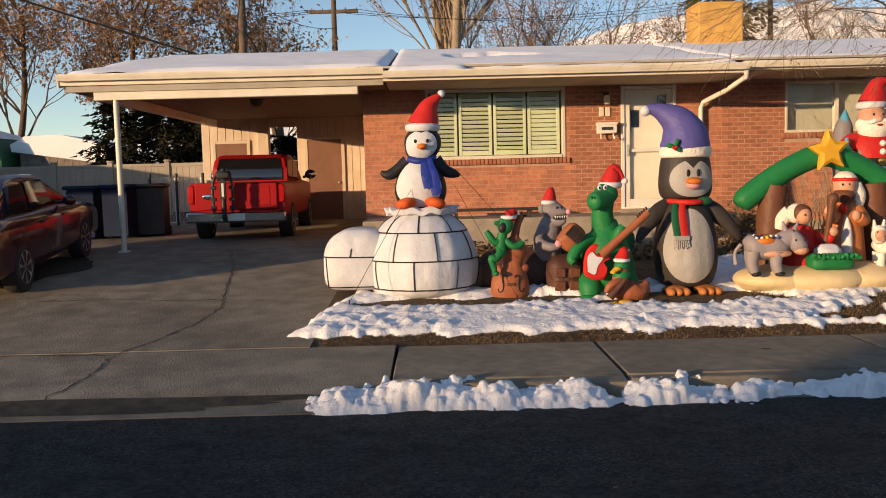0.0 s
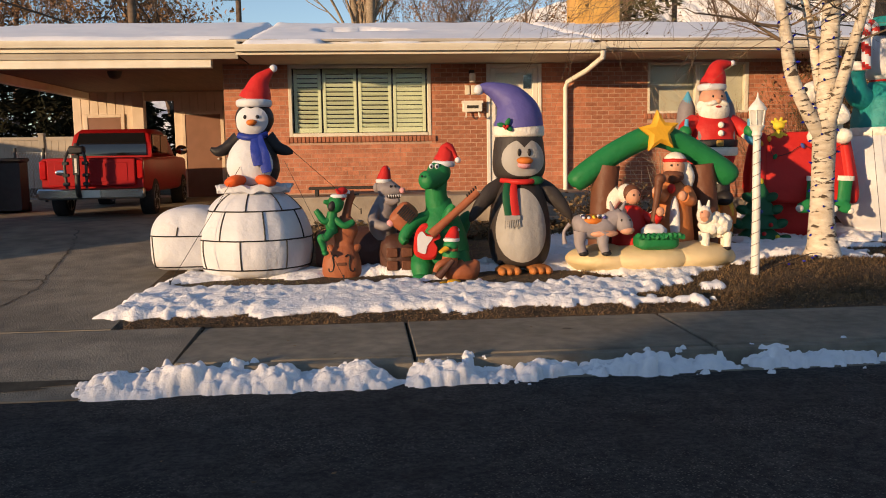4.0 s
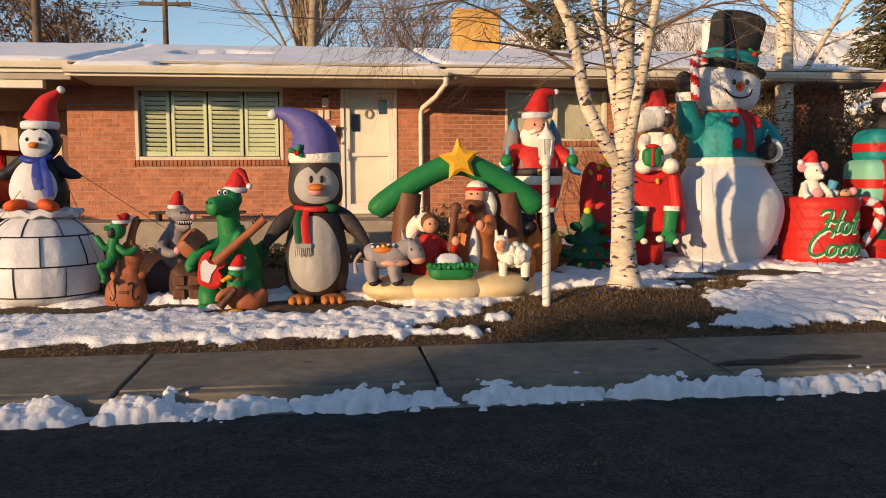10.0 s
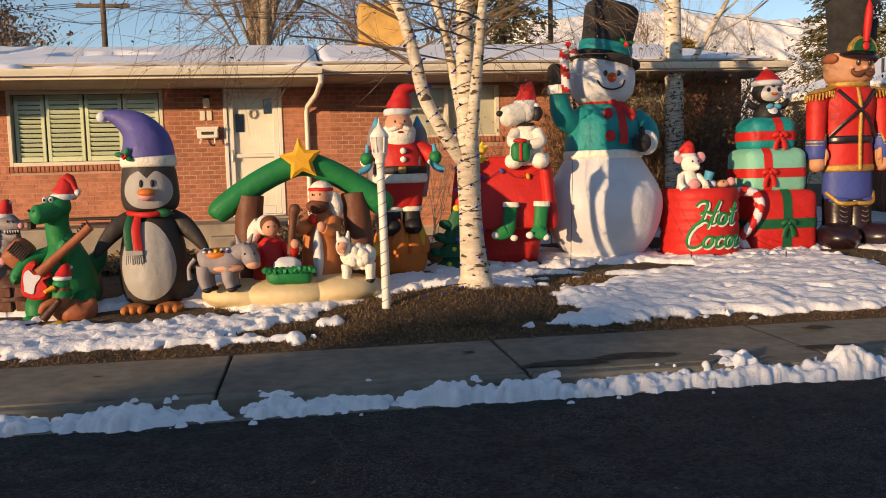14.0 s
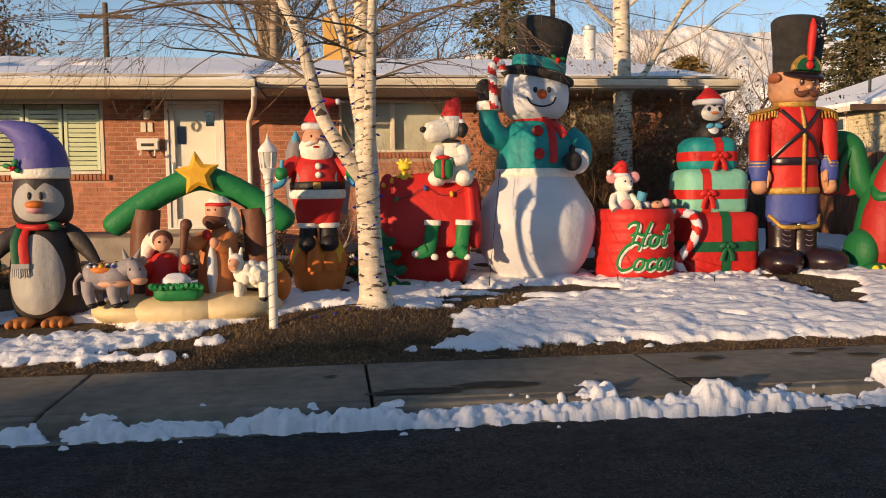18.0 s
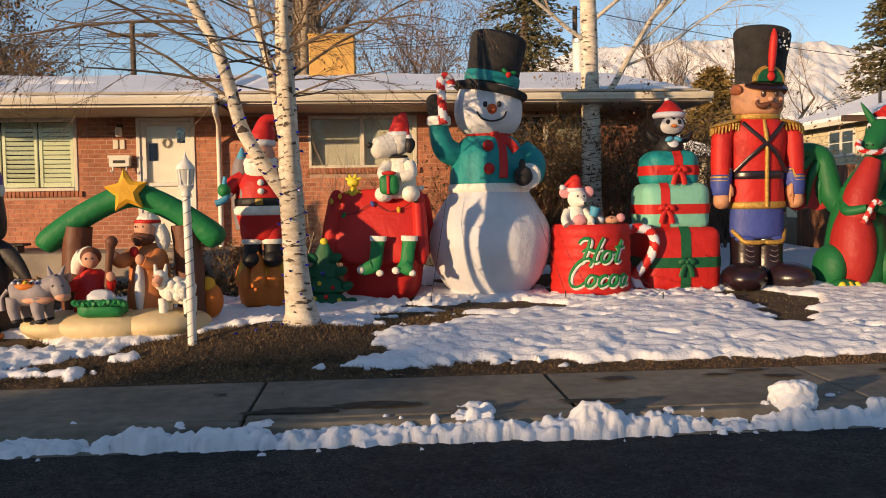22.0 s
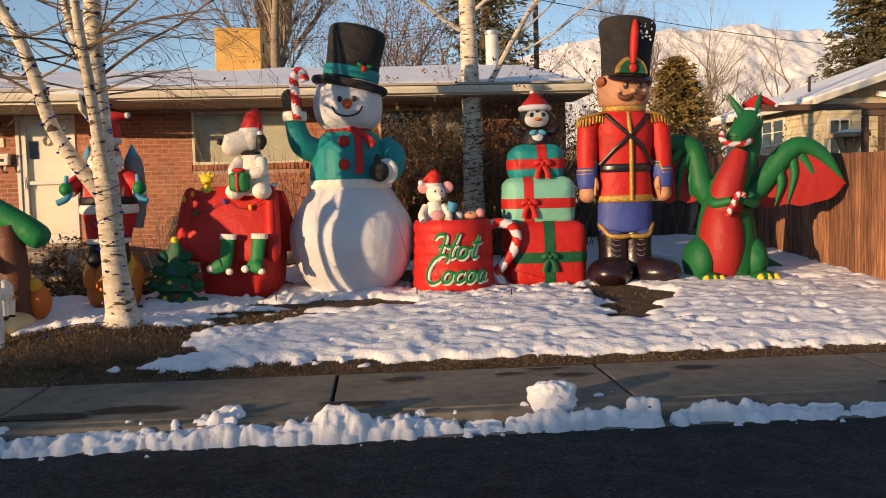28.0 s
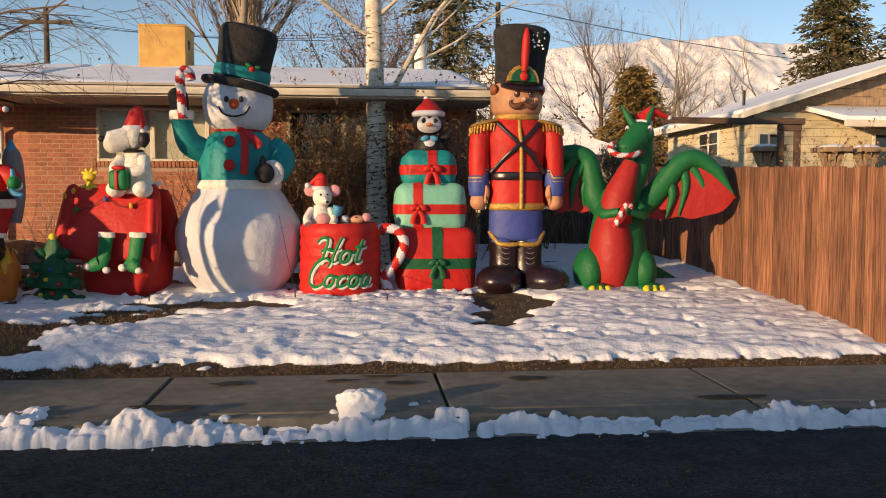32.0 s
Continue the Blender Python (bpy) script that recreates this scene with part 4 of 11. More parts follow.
part("door_ornament", g, leaf, "grey metal ornament hung on the door")

# wall lamp, number bars, letterbox
lamp = thing("wall_lamp", (3.06, HY, 2.92), "small brass wall lamp with a clear glass jar", "wall lamp")
g = G()
g.box((-0.05, -0.03, 0.06), (0.05, 0.0, 0.16), CRACK, 0.01)
g.tube([(0, -0.02, 0.12), (0, -0.08, 0.14), (0, -0.10, 0.10)], 0.012, CRACK, 8, 8)
part("bracket", g, lamp)
g = G()
g.lathe([(0.03, -0.08), (0.055, -0.06), (0.055, 0.06), (0.03, 0.08)], (0, -0.10, 0.02), TRIM, 16, 8)
part("jar", g, lamp, "pale glass jar")
sign = thing("house_number_plate", (3.04, HY, 2.66), "pale raised number characters fixed to the brick", "house number")
for k in range(2):
    g = G()
    g.box((-0.10 + k * 0.11, -0.025, 0.0), (-0.015 + k * 0.11, -0.005, 0.16), TRIM, 0.006)
    part("bar", g, sign)
box = thing("letterbox", (3.06, HY, 2.36), "cream metal wall letterbox with scroll hooks", "letterbox")
g = G()
g.box((-0.17, -0.13, 0.0), (0.17, -0.004, 0.16), WHITE, 0.012)
g.prism([(-0.18, 0.15), (0.18, 0.15), (0.18, 0.19), (-0.18, 0.19)], 0.14, WHITE, Matrix.Translation((0, -0.145, 0)))
part("body", g, box)
g = G()
g.box((-0.10, -0.137, 0.06), (0.10, -0.128, 0.11), CRACK, 0.002)
part("label_bar", g, box, "dark bar of lettering")
for s in (-1, 1):
    g = G()
    g.tube([(s * 0.11, -0.1, 0.0), (s * 0.11, -0.11, -0.07), (s * 0.12, -0.16, -0.09), (s * 0.12, -0.17, -0.05)], 0.012, WHITE, 8, 10)
    part("hook", g, box)
plank = thing("bench", (1.0, 14.55, 0.985), "low dark wooden bench on the porch", "bench")
g = G()
g.box((-0.75, -0.16, 0.11), (0.75, 0.16, 0.15), CRACK, 0.01)
part("seat", g, plank)
for x in (-0.62, 0.62):
    g = G()
    g.box((x - 0.03, -0.13, 0), (x + 0.03, 0.13, 0.11), CRACK, 0.006)
    part("leg", g, plank)

# carport: beam, post, rear wall with doors
g = hg()
g.box((-5.35, 14.02, 3.03), (HX0 + 0.02, 14.16, 3.185), TRIM, 0.008)
part("carport_beam", g, house, "cream carport beam")
g = hg()
g.box((-5.35, 14.16, 3.03), (-5.2, 21.4, 3.185), TRIM, 0.008)
part("carport_beam", g, house, "cream carport side beam")
# Added board whose tan colour stands for the shaded soffit band below the gutter.
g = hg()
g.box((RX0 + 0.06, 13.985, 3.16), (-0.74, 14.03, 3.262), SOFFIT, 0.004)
part("carport_frieze", g, house, "tan board added under the carport gutter for the shaded soffit band")
g = hg()
g.tube([(-5.02, 14.08, 0.55), (-5.02, 14.08, 3.03)], 0.045, TRIM, 14)
g.box((-5.1, 14.0, 0.58), (-4.94, 14.16, 0.615), TRIM, 0.006)
part("carport_post", g, house, "cream steel carport post")
BY = 21.4
for x0, x1 in ((-5.6, -4.22), (-3.28, HX0)):
    g, boards = hg(), []
    n = max(1, round((x1 - x0) / 0.2))
    for i in range(n):
        a, b = x0 + (x1 - x0) * i / n, x0 + (x1 - x0) * (i + 1) / n
        g.box((a + 0.006, BY, 0.62), (b - 0.006, BY + 0.03, 3.2), SIDING, 0.006)
        boards.append(g)
        g = hg()
    g.box((x0, BY + 0.02, 0.62), (x1, BY + 0.12, 3.2), SIDING)
    cw = part("carport_wall", g, house, "cream grooved board wall", smooth=False)
    for g in boards:
        part("board", g, cw)
g = hg()
g.box((-4.22, BY - 0.12, 0.62), (-3.95, BY + 0.15, 3.2), SIDING, 0.01)
part("carport_pillar", g, house, "cream boxed pillar")
g = hg()
g.box((-3.95, BY, 2.98), (-3.28, BY + 0.12, 3.2), SIDING)
g.box((-3.95, BY, 0.62), (-3.28, BY + 0.12, 0.75), SIDING)
part("carport_wall", g, house, "cream board panel over the opening")
g = hg()
g.box((-5.6, BY + 0.12, 0.62), (-5.5, 24.0, 3.2), SIDING)
part("carport_wall", g, house, "cream side wall of the store room")
for nm, x0, x1, z1, lab in (("door_2", -3.02, -2.2, 2.65, "plain brown painted side door in a cream frame"), ("door_3", -5.26, -4.5, 2.60, "brown painted store room door in a cream frame")):
    d = thing(nm, ((x0 + x1) / 2, BY, 0.66), lab, "door", kind="structure")
    g = rel(d)
    g.box((x0, BY - 0.03, 0.66), (x1, BY - 0.004, z1), BROWN, 0.005)
    part("door_leaf", g, d)
    g = rel(d)
    for p, q in (((x0 - 0.08, 0.66), (x0, z1 + 0.08)), ((x1, 0.66), (x1 + 0.08, z1 + 0.08)), ((x0, z1), (x1, z1 + 0.08))):
        g.box((p[0], BY - 0.045, p[1]), (q[0], BY - 0.003, q[1]), SIDING, 0.005)
    part("door_frame", g, d)
    g = rel(d)
    g.ell((x1 - 0.07, BY - 0.07, 1.6), 0.03, GALV, seg=12, rings=8)
    part("door_handle", g, d, "metal knob")
cab = thing("wall_cabinet", (-1.4, BY, 1.3), "yellow wooden cabinet with a dark box fixed beside the side door", "cabinet")
g = G()
g.box((-0.2, -0.16, 0.0), (0.2, 0.0, 1.3), SIDING, 0.01)
part("body", g, cab)
g = G()
g.box((-0.14, -0.24, 0.5), (0.16, -0.16, 0.85), CRACK, 0.01)
part("meter", g, cab, "dark meter box")
dome = thing("carport_lamp", (-3.2, 16.2, 3.19), "small dark dome lamp on the carport ceiling", "ceiling lamp")
g = G()
g.lathe([(0.02, -0.14), (0.09, -0.11), (0.12, -0.04), (0.13, 0.0)], (0, 0, 0), CRACK, 18, 10)
part("shade", g, dome)

# ---- vehicles ----
REDPAINT = pmat("red_car_paint", (0.36, 0.006, 0.009), (0.32, 0.006, 0.008), 2, 0.5, 0.0, 10, coat=0.1, spec=0.25, big=0.05)
WINE = pmat("wine_car_paint", (0.055, 0.006, 0.008), (0.05, 0.006, 0.008), 2, 0.25, 0.0, 10, coat=0.7, big=0.05)
RUBBER = pmat("rubber", (0.018, 0.018, 0.018), (0.028, 0.027, 0.026), 20, 0.85, 0.3, 40)
ALLOY = pmat("alloy", (0.50, 0.50, 0.50), (0.42, 0.42, 0.42), 5, 0.35, 0.05, 10, metal=0.9)
CHROME = pmat("chrome", (0.62, 0.62, 0.62), rough=0.18, bump=0, metal=1.0)
PLASTIC = pmat("black_plastic", (0.016, 0.016, 0.017), (0.025, 0.025, 0.026), 8, 0.55, 0.15, 40)
LAMPRED = pmat("red_lamp_lens", (0.45, 0.012, 0.012), rough=0.15, bump=0)
LAMPWHITE = pmat("white_lamp_lens", (0.7, 0.66, 0.62), rough=0.15, bump=0)
BINBLUE = pmat("dark_blue_plastic", (0.010, 0.018, 0.045), (0.014, 0.024, 0.055), 6, 0.75, 0.12, 30, spec=0.15)


def loft(g, sections, mat, cap=True):
    """Joins rings of points, each one (y, [(x, z), ...])."""
    n = len(sections[0][1])
    vs = [(x, y, z) for y, ring in sections for x, z in ring]
    fs = []
    for i in range(len(sections) - 1):
        for j in range(n):
            p, q = i * n + j, i * n + (j + 1) % n
            fs.append((p, q, q + n, p + n))
    if cap:
        fs.append(tuple(range(n))[::-1])
        fs.append(tuple(range(len(vs) - n, len(vs))))
    g.add(vs, fs, mat)


def rrect(x0, x1, z0, z1, r, n=4):
    pts = []
    for cx, cz, a0 in ((x1 - r, z1 - r, 0), (x0 + r, z1 - r, 90), (x0 + r, z0 + r, 180), (x1 - r, z0 + r, 270)):
        for i in range(n + 1):
            a = radians(a0 + 90 * i / n)
            pts.append((cx + r * math.cos(a), cz + r * math.sin(a)))
    return pts[::-1]


def wheel(parent, x, y, r, w, spokes=5):
    s = 1 if x > 0 else -1
    g = G(Matrix.Translation((x, y, r)) @ Matrix.Rotation(radians(90), 4, "Y"))
    g.lathe([(r * 0.62, -w / 2), (r * 0.93, -w / 2), (r, -w * 0.3), (r, w * 0.3), (r * 0.93, w / 2), (r * 0.62, w / 2)], (0, 0, 0), RUBBER, 32)
    ty = part("wheel", g, parent, "black tyre on a silver rim")
    g = G(Matrix.Translation((x, y, r)) @ Matrix.Rotation(radians(90), 4, "Y"))
    g.lathe([(r * 0.55, -w * 0.4), (r * 0.66, -w * 0.52), (r * 0.66, w * 0.52), (r * 0.55, w * 0.4)], (0, 0, 0), ALLOY, 32)
    g.lathe([(r * 0.16, -w * 0.5), (r * 0.18, w * 0.5)], (0, 0, 0), ALLOY, 16)
    for i in range(spokes):
        a = 2 * math.pi * i / spokes
        for zz in (-w * 0.44, w * 0.44):
            g.tube([(r * 0.1 * math.cos(a), r * 0.1 * math.sin(a), zz), (r * 0.63 * math.cos(a), r * 0.63 * math.sin(a), zz)], [r * 0.1, r * 0.13], ALLOY, 8, flat=0.4, flatdir=(0, 0, 1))
    part("rim", g, ty, "silver alloy rim")


# pickup, tail towards the street
truck = thing("pickup_truck", (-3.50, 15.55, 0.605), "red crew-cab pickup parked in the carport with a bicycle rack", "pickup truck", rz=2)
g = G()
loft(g, [(0.05, rrect(-0.84, 0.84, 0.52, 1.06, 0.06)), (0.3, rrect(-0.86, 0.86, 0.46, 1.07, 0.07)), (1.5, rrect(-0.87, 0.87, 0.42, 1.07, 0.08)), (3.4, rrect(-0.87, 0.87, 0.40, 1.08, 0.08)), (4.5, rrect(-0.85, 0.85, 0.42, 1.05, 0.10)), (4.9, rrect(-0.78, 0.78, 0.48, 0.95, 0.12))], REDPAINT)
part("body", g, truck, "red pickup body")
g = G()
loft(g, [(1.48, rrect(-0.72, 0.72, 1.05, 1.35, 0.06)), (1.56, rrect(-0.70, 0.70, 1.05, 1.52, 0.08)), (1.75, rrect(-0.68, 0.68, 1.05, 1.60, 0.12)), (2.9, rrect(-0.68, 0.68, 1.05, 1.62, 0.13)), (3.3, rrect(-0.70, 0.70, 1.05, 1.5, 0.12)), (3.75, rrect(-0.74, 0.74, 1.04, 1.12, 0.03))], REDPAINT)
part("cab", g, truck, "red cab")
g = G()
g.add([(x * k, y + dy, z) for dy in (0, 0.02) for x, k, y, z in ((-1, 0.63, 1.462, 1.10), (1, 0.63, 1.462, 1.10), (-1, 0.63, 1.462, 1.335), (1, 0.63, 1.462, 1.335), (-1, 0.585, 1.545, 1.525), (1, 0.585, 1.545, 1.525))], [(0, 1, 3, 2), (2, 3, 5, 4), (6, 8, 9, 7), (8, 10, 11, 9), (0, 2, 8, 6), (2, 4, 10, 8), (1, 7, 9, 3), (3, 9, 11, 5), (4, 5, 11, 10), (0, 6, 7, 1)], DARKGLASS)
part("rear_window", g, truck, "dark rear window")
for s in (-1, 1):
    for y0, y1 in ((1.72, 2.45), (2.52, 3.25)):
        g = G()
        g.box((s * 0.675, y0, 1.14), (s * 0.705, y1, 1.50), DARKGLASS, 0.01)
        part("side_window", g, truck, "dark side window")
    g = G()
    g.box((s * 0.80 - 0.06, -0.005, 0.70), (s * 0.80 + 0.06, 0.08, 1.02), LAMPRED, 0.02)
    part("tail_light", g, truck, "red tail light")
    g = G()
    g.ell((s * 1.0, 3.15, 1.20), (0.12, 0.08, 0.10), CHROME, seg=16, rings=10)
    g.tube([(s * 0.84, 3.2, 1.14), (s * 0.95, 3.17, 1.17)], 0.03, PLASTIC, 8)
    part("mirror", g, truck, "chrome side mirror")
    for y in (0.95, 4.0):
        wheel(truck, s * 0.76, y, 0.345, 0.24)
g = G()
g.box((-0.73, -0.03, 0.58), (0.73, 0.05, 1.06), REDPAINT, 0.02)
g.box((-0.60, -0.037, 0.66), (0.60, -0.028, 0.98), REDPAINT, 0.015)
tg = part("tailgate", g, truck, "red tailgate")
g = G()
g.ell((-0.5, -0.042, 0.82), (0.09, 0.01, 0.05), CHROME, seg=20, rings=8)
part("badge", g, tg, "oval chrome badge")
g = G()
g.box((-0.88, -0.14, 0.36), (0.88, 0.03, 0.55), CHROME, 0.03)
bp = part("rear_bumper", g, truck, "grey steel rear bumper")
g = G()
g.box((-0.16, -0.15, 0.39), (0.16, -0.138, 0.52), WHITE, 0.004)
part("number_plate", g, bp, "white plate with dark bars")
g = G()
g.tube([(-0.18, -0.06, 0.42), (-0.18, -0.22, 0.5), (-0.18, -0.20, 1.15), (-0.18, -0.16, 1.3)], 0.045, PLASTIC, 10, 16)
g.box((-0.30, -0.28, 1.13), (-0.04, -0.12, 1.27), PLASTIC, 0.03)
for s in (-1, 1):
    g.tube([(-0.18 + s * 0.1, -0.22, 1.22), (-0.18 + s * 0.17, -0.3, 1.0), (-0.18 + s * 0.16, -0.28, 0.55)], 0.025, PLASTIC, 8, 14)
    for z in (0.6, 0.75, 0.95):
        g.box((-0.18 + s * 0.16 - 0.05, -0.33, z), (-0.18 + s * 0.16 + 0.05, -0.25, z + 0.06), PLASTIC, 0.012)
g.box((-0.235, -0.275, 0.78), (-0.125, -0.225, 1.12), PLASTIC, 0.01)
rack = part("bicycle_rack", g, truck, "black folded bicycle rack")
g = G()
g.box((-0.20, -0.282, 0.82), (-0.16, -0.274, 1.06), WHITE, 0.002)
part("lettering_bar", g, rack, "white bar of lettering")
g = G()
g.box((-0.75, 0.12, 1.0), (0.75, 1.42, 1.03), PLASTIC)
part("bed_floor", g, truck)

# dark red saloon, seen from behind
car = thing("saloon_car", (-6.04, 10.15, 0.275), "dark red saloon car parked on the driveway", "car", rz=5.5)
car.rotation_euler[0] = radians(4.6)
g = G()


def car_ring(w, z0, z1, r):
    return rrect(-w, w, z0, z1, r, 4)


loft(g, [(0.0, car_ring(0.70, 0.45, 0.85, 0.10)), (0.12, car_ring(0.84, 0.30, 0.95, 0.14)), (0.5, car_ring(0.90, 0.24, 0.98, 0.16)), (1.4, car_ring(0.91, 0.22, 0.97, 0.18)), (2.6, car_ring(0.91, 0.22, 0.95, 0.18)), (3.6, car_ring(0.90, 0.22, 0.90, 0.18)), (4.4, car_ring(0.86, 0.26, 0.78, 0.16)), (4.7, car_ring(0.72, 0.34, 0.66, 0.12))], WINE)
part("body", g, car, "dark red car body", angle=50)
g = G()
loft(g, [(0.55, car_ring(0.70, 0.90, 0.99, 0.03)), (0.95, car_ring(0.66, 0.90, 1.25, 0.10)), (1.35, car_ring(0.62, 0.90, 1.41, 0.16)), (1.9, car_ring(0.62, 0.90, 1.445, 0.17)), (2.5, car_ring(0.64, 0.90, 1.40, 0.16)), (3.0, car_ring(0.69, 0.9, 1.15, 0.1)), (3.45, car_ring(0.74, 0.88, 0.93, 0.02))], WINE)
part("cabin", g, car, "dark red roof", angle=50)
for s in (-1, 1):
    for y0, y1, z in ((1.02, 1.72, 1.33), (1.78, 2.65, 1.34)):
        g = G()
        g.add([(s * 0.715, y0, 0.99), (s * 0.715, y1, 0.99), (s * 0.655, y1 - (0.22 if y1 > 2 else 0.0), z), (s * 0.655, y0 + (0.22 if y0 < 1.5 else 0), z), (s * 0.66, y0, 0.99), (s * 0.66, y1, 0.99), (s * 0.6, y1 - (0.22 if y1 > 2 else 0.0), z), (s * 0.6, y0 + (0.22 if y0 < 1.5 else 0), z)], [(0, 1, 2, 3), (7, 6, 5, 4), (0, 4, 5, 1), (1, 5, 6, 2), (2, 6, 7, 3), (3, 7, 4, 0)], DARKGLASS)
        part("side_window", g, car, "dark side window", smooth=False)
    g = G()
    g.box((s * 0.62, -0.02, 0.66), (s * 0.80, 0.25, 0.84), LAMPRED, 0.04)
    part("tail_light", g, car, "red tail light")
    g = G()
    g.ell((s * 0.98, 2.62, 1.0), (0.10, 0.07, 0.08), WINE, seg=16, rings=10)
    g.tube([(s * 0.8, 2.66, 0.96), (s * 0.92, 2.64, 0.98)], 0.025, WINE, 8)
    part("mirror", g, car, "dark red side mirror")
    for y in (0.90, 3.5):
        wheel(car, s * 0.80, y, 0.325, 0.21, 7)
    for y in (1.6, 2.5):
        g = G()
        g.box((s * 0.905, y, 0.80), (s * 0.93, y + 0.16, 0.835), WINE, 0.01)
        part("door_handle", g, car)
g = G()
loft(g, [(0.62, car_ring(0.58, 0.99, 1.005, 0.005)), (0.92, car_ring(0.56, 0.99, 1.255, 0.06))], DARKGLASS)
part("rear_window", g, car, "dark rear window")

# wheeled bins, gate and fences behind the carport


def bin_(x, y, z, rz, mat, lab):
    t = thing("wheeled_bin", (x, y, z), lab, "bin", "bins beside the carport", rz=rz)
    g = G()
    loft(g, [(-0.27, rrect(-0.25, 0.25, 0.06, 0.98, 0.04)), (0.27, rrect(-0.28, 0.28, 0.02, 1.0, 0.04))], mat)
    part("body", g, t)
    g = G()
    g.box((-0.31, -0.34, 0.98), (0.31, 0.34, 1.06), mat, 0.03)
    part("lid", g, t)
    for s in (-1, 1):
        g = G(Matrix.Translation((s * 0.27, 0.25, 0.10)) @ Matrix.Rotation(radians(90), 4, "Y"))
        g.lathe([(0.05, -0.03), (0.1, -0.025), (0.1, 0.025), (0.05, 0.03)], (0, 0, 0), RUBBER, 18)
        part("wheel", g, t)
    g = G()
    g.tube([(-0.25, 0.36, 1.0), (0.25, 0.36, 1.0)], 0.02, mat, 8)
    part("handle", g, t)


bin_(-6.78, 17.0, 0.62, 4, BINBLUE, "dark blue wheeled rubbish bin with a closed lid")
bin_(-6.12, 17.1, 0.63, -5, BINBLUE, "dark blue wheeled rubbish bin with a closed lid")
bin_(-5.62, 17.5, 0.63, 8, PLASTIC, "black wheeled rubbish bin with a closed lid")

gate = thing("chain_link_gate", (-6.0, 20.5, 0.66), "low grey chain-link double gate between posts", "gate")
for x in (-0.62, 0.0, 0.62):
    g = G()
    g.tube([(x, 0, 0), (x, 0, 1.25)], 0.035, PLASTIC, 10)
    part("post", g, gate)
for a, b in ((-0.58, -0.04), (0.04, 0.58)):
    g = G()
    g.tube([(a, 0, 0.1), (a, 0, 1.15), (b, 0, 1.15), (b, 0, 0.1), (a, 0, 0.1)], 0.018, GALV, 8)
    fr = part("gate_frame", g, gate)
    g = G()
    k = 9
    for i in range(-k, k + 8):
        x0 = a + (b - a) * i / k
        for s in (-1, 1):
            pts = []
            for j in range(19):
                z = 0.1 + 1.05 * j / 18
                x = x0 + s * (z - 0.1) * 0.5
                if a <= x <= b:
                    pts.append((x, 0.004 * s, z))
            if len(pts) > 1:
                g.tube([pts[0], pts[-1]], 0.003, GALV, 3, cap=False)
    part("mesh_wire", g, fr)
vf = thing("vinyl_fence", (-10, 24.0, 0.8), "tan vinyl panel fence with capped posts", "fence")
for i in range(8):
    x = -5.0 + 1.55 * i
    g = G()
    g.box((x - 0.07, -0.07, 0), (x + 0.07, 0.07, 1.48), VINYL, 0.01)
    g.box((x - 0.085, -0.085, 1.48), (x + 0.085, 0.085, 1.53), VINYL, 0.015)
    part("post", g, vf)
    if i < 7:
        g = G()
        g.box((x + 0.07, -0.03, 1.34), (x + 1.48, 0.03, 1.43), VINYL, 0.008)
        pn = part("panel", g, vf)
        for j in range(8):
            g = G()
            g.box((x + 0.075 + j * 0.175, -0.02, 0.08), (x + 0.075 + j * 0.175 + 0.172, 0.02, 1.345), VINYL, 0.006)
            part("board", g, pn)

# ---- inflatable figures ----
WHITEC = cloth("white_nylon", (0.76, 0.77, 0.81), 0.15)
BLACKC = cloth("black_nylon", (0.018, 0.016, 0.017), 0.02)
CHARC = cloth("dark_brown_nylon", (0.040, 0.033, 0.031), 0.03)
GREYC = cloth("pale_grey_nylon", (0.42, 0.405, 0.385))
REDC = cloth("red_nylon", (0.62, 0.026, 0.022), 0.15)
DKRED = cloth("crimson_nylon", (0.40, 0.018, 0.016), 0.1)
GREENC = cloth("green_nylon", (0.012, 0.21, 0.062), 0.12)
DKGREEN = cloth("dark_green_nylon", (0.010, 0.11, 0.045), 0.1)
TEALC = cloth("teal_nylon", (0.010, 0.30, 0.30), 0.14)
MINTC = cloth("mint_nylon", (0.25, 0.62, 0.47), 0.15)
PURPLE = cloth("purple_nylon", (0.115, 0.105, 0.36), 0.12)
ORANGE = cloth("orange_nylon", (0.75, 0.21, 0.035), 0.15)
WEBC = cloth("dull_orange_nylon", (0.52, 0.19, 0.055), 0.12)
FOOTC = cloth("red_orange_nylon", (0.80, 0.13, 0.025), 0.15)
YELLOW = cloth("yellow_nylon", (0.85, 0.46, 0.04), 0.15)
LEMON = cloth("lemon_nylon", (0.85, 0.66, 0.06), 0.15)
BEIGE = cloth("beige_nylon", (0.78, 0.62, 0.36), 0.12)
BROWNC = cloth("brown_nylon", (0.15, 0.058, 0.032), 0.06)
TANC = cloth("cello_brown_nylon", (0.36, 0.115, 0.052), 0.1)
ROBEC = cloth("rust_robe_nylon", (0.56, 0.20, 0.07), 0.12)
DARKBR = cloth("log_brown_nylon", (0.085, 0.038, 0.028), 0.04)
SKINC = cloth("peach_nylon", (0.72, 0.37, 0.24), 0.12)
PINKC = cloth("pink_nylon", (0.78, 0.36, 0.38), 0.12)
MOUSEG = cloth("mouse_grey_nylon", (0.24, 0.215, 0.225), 0.1)
DONKEYG = cloth("donkey_grey_nylon", (0.33, 0.29, 0.30), 0.1)
SCARFB = cloth("royal_blue_nylon", (0.012, 0.035, 0.30), 0.06)
BLUEC = cloth("blue_nylon", (0.055, 0.085, 0.34), 0.1)
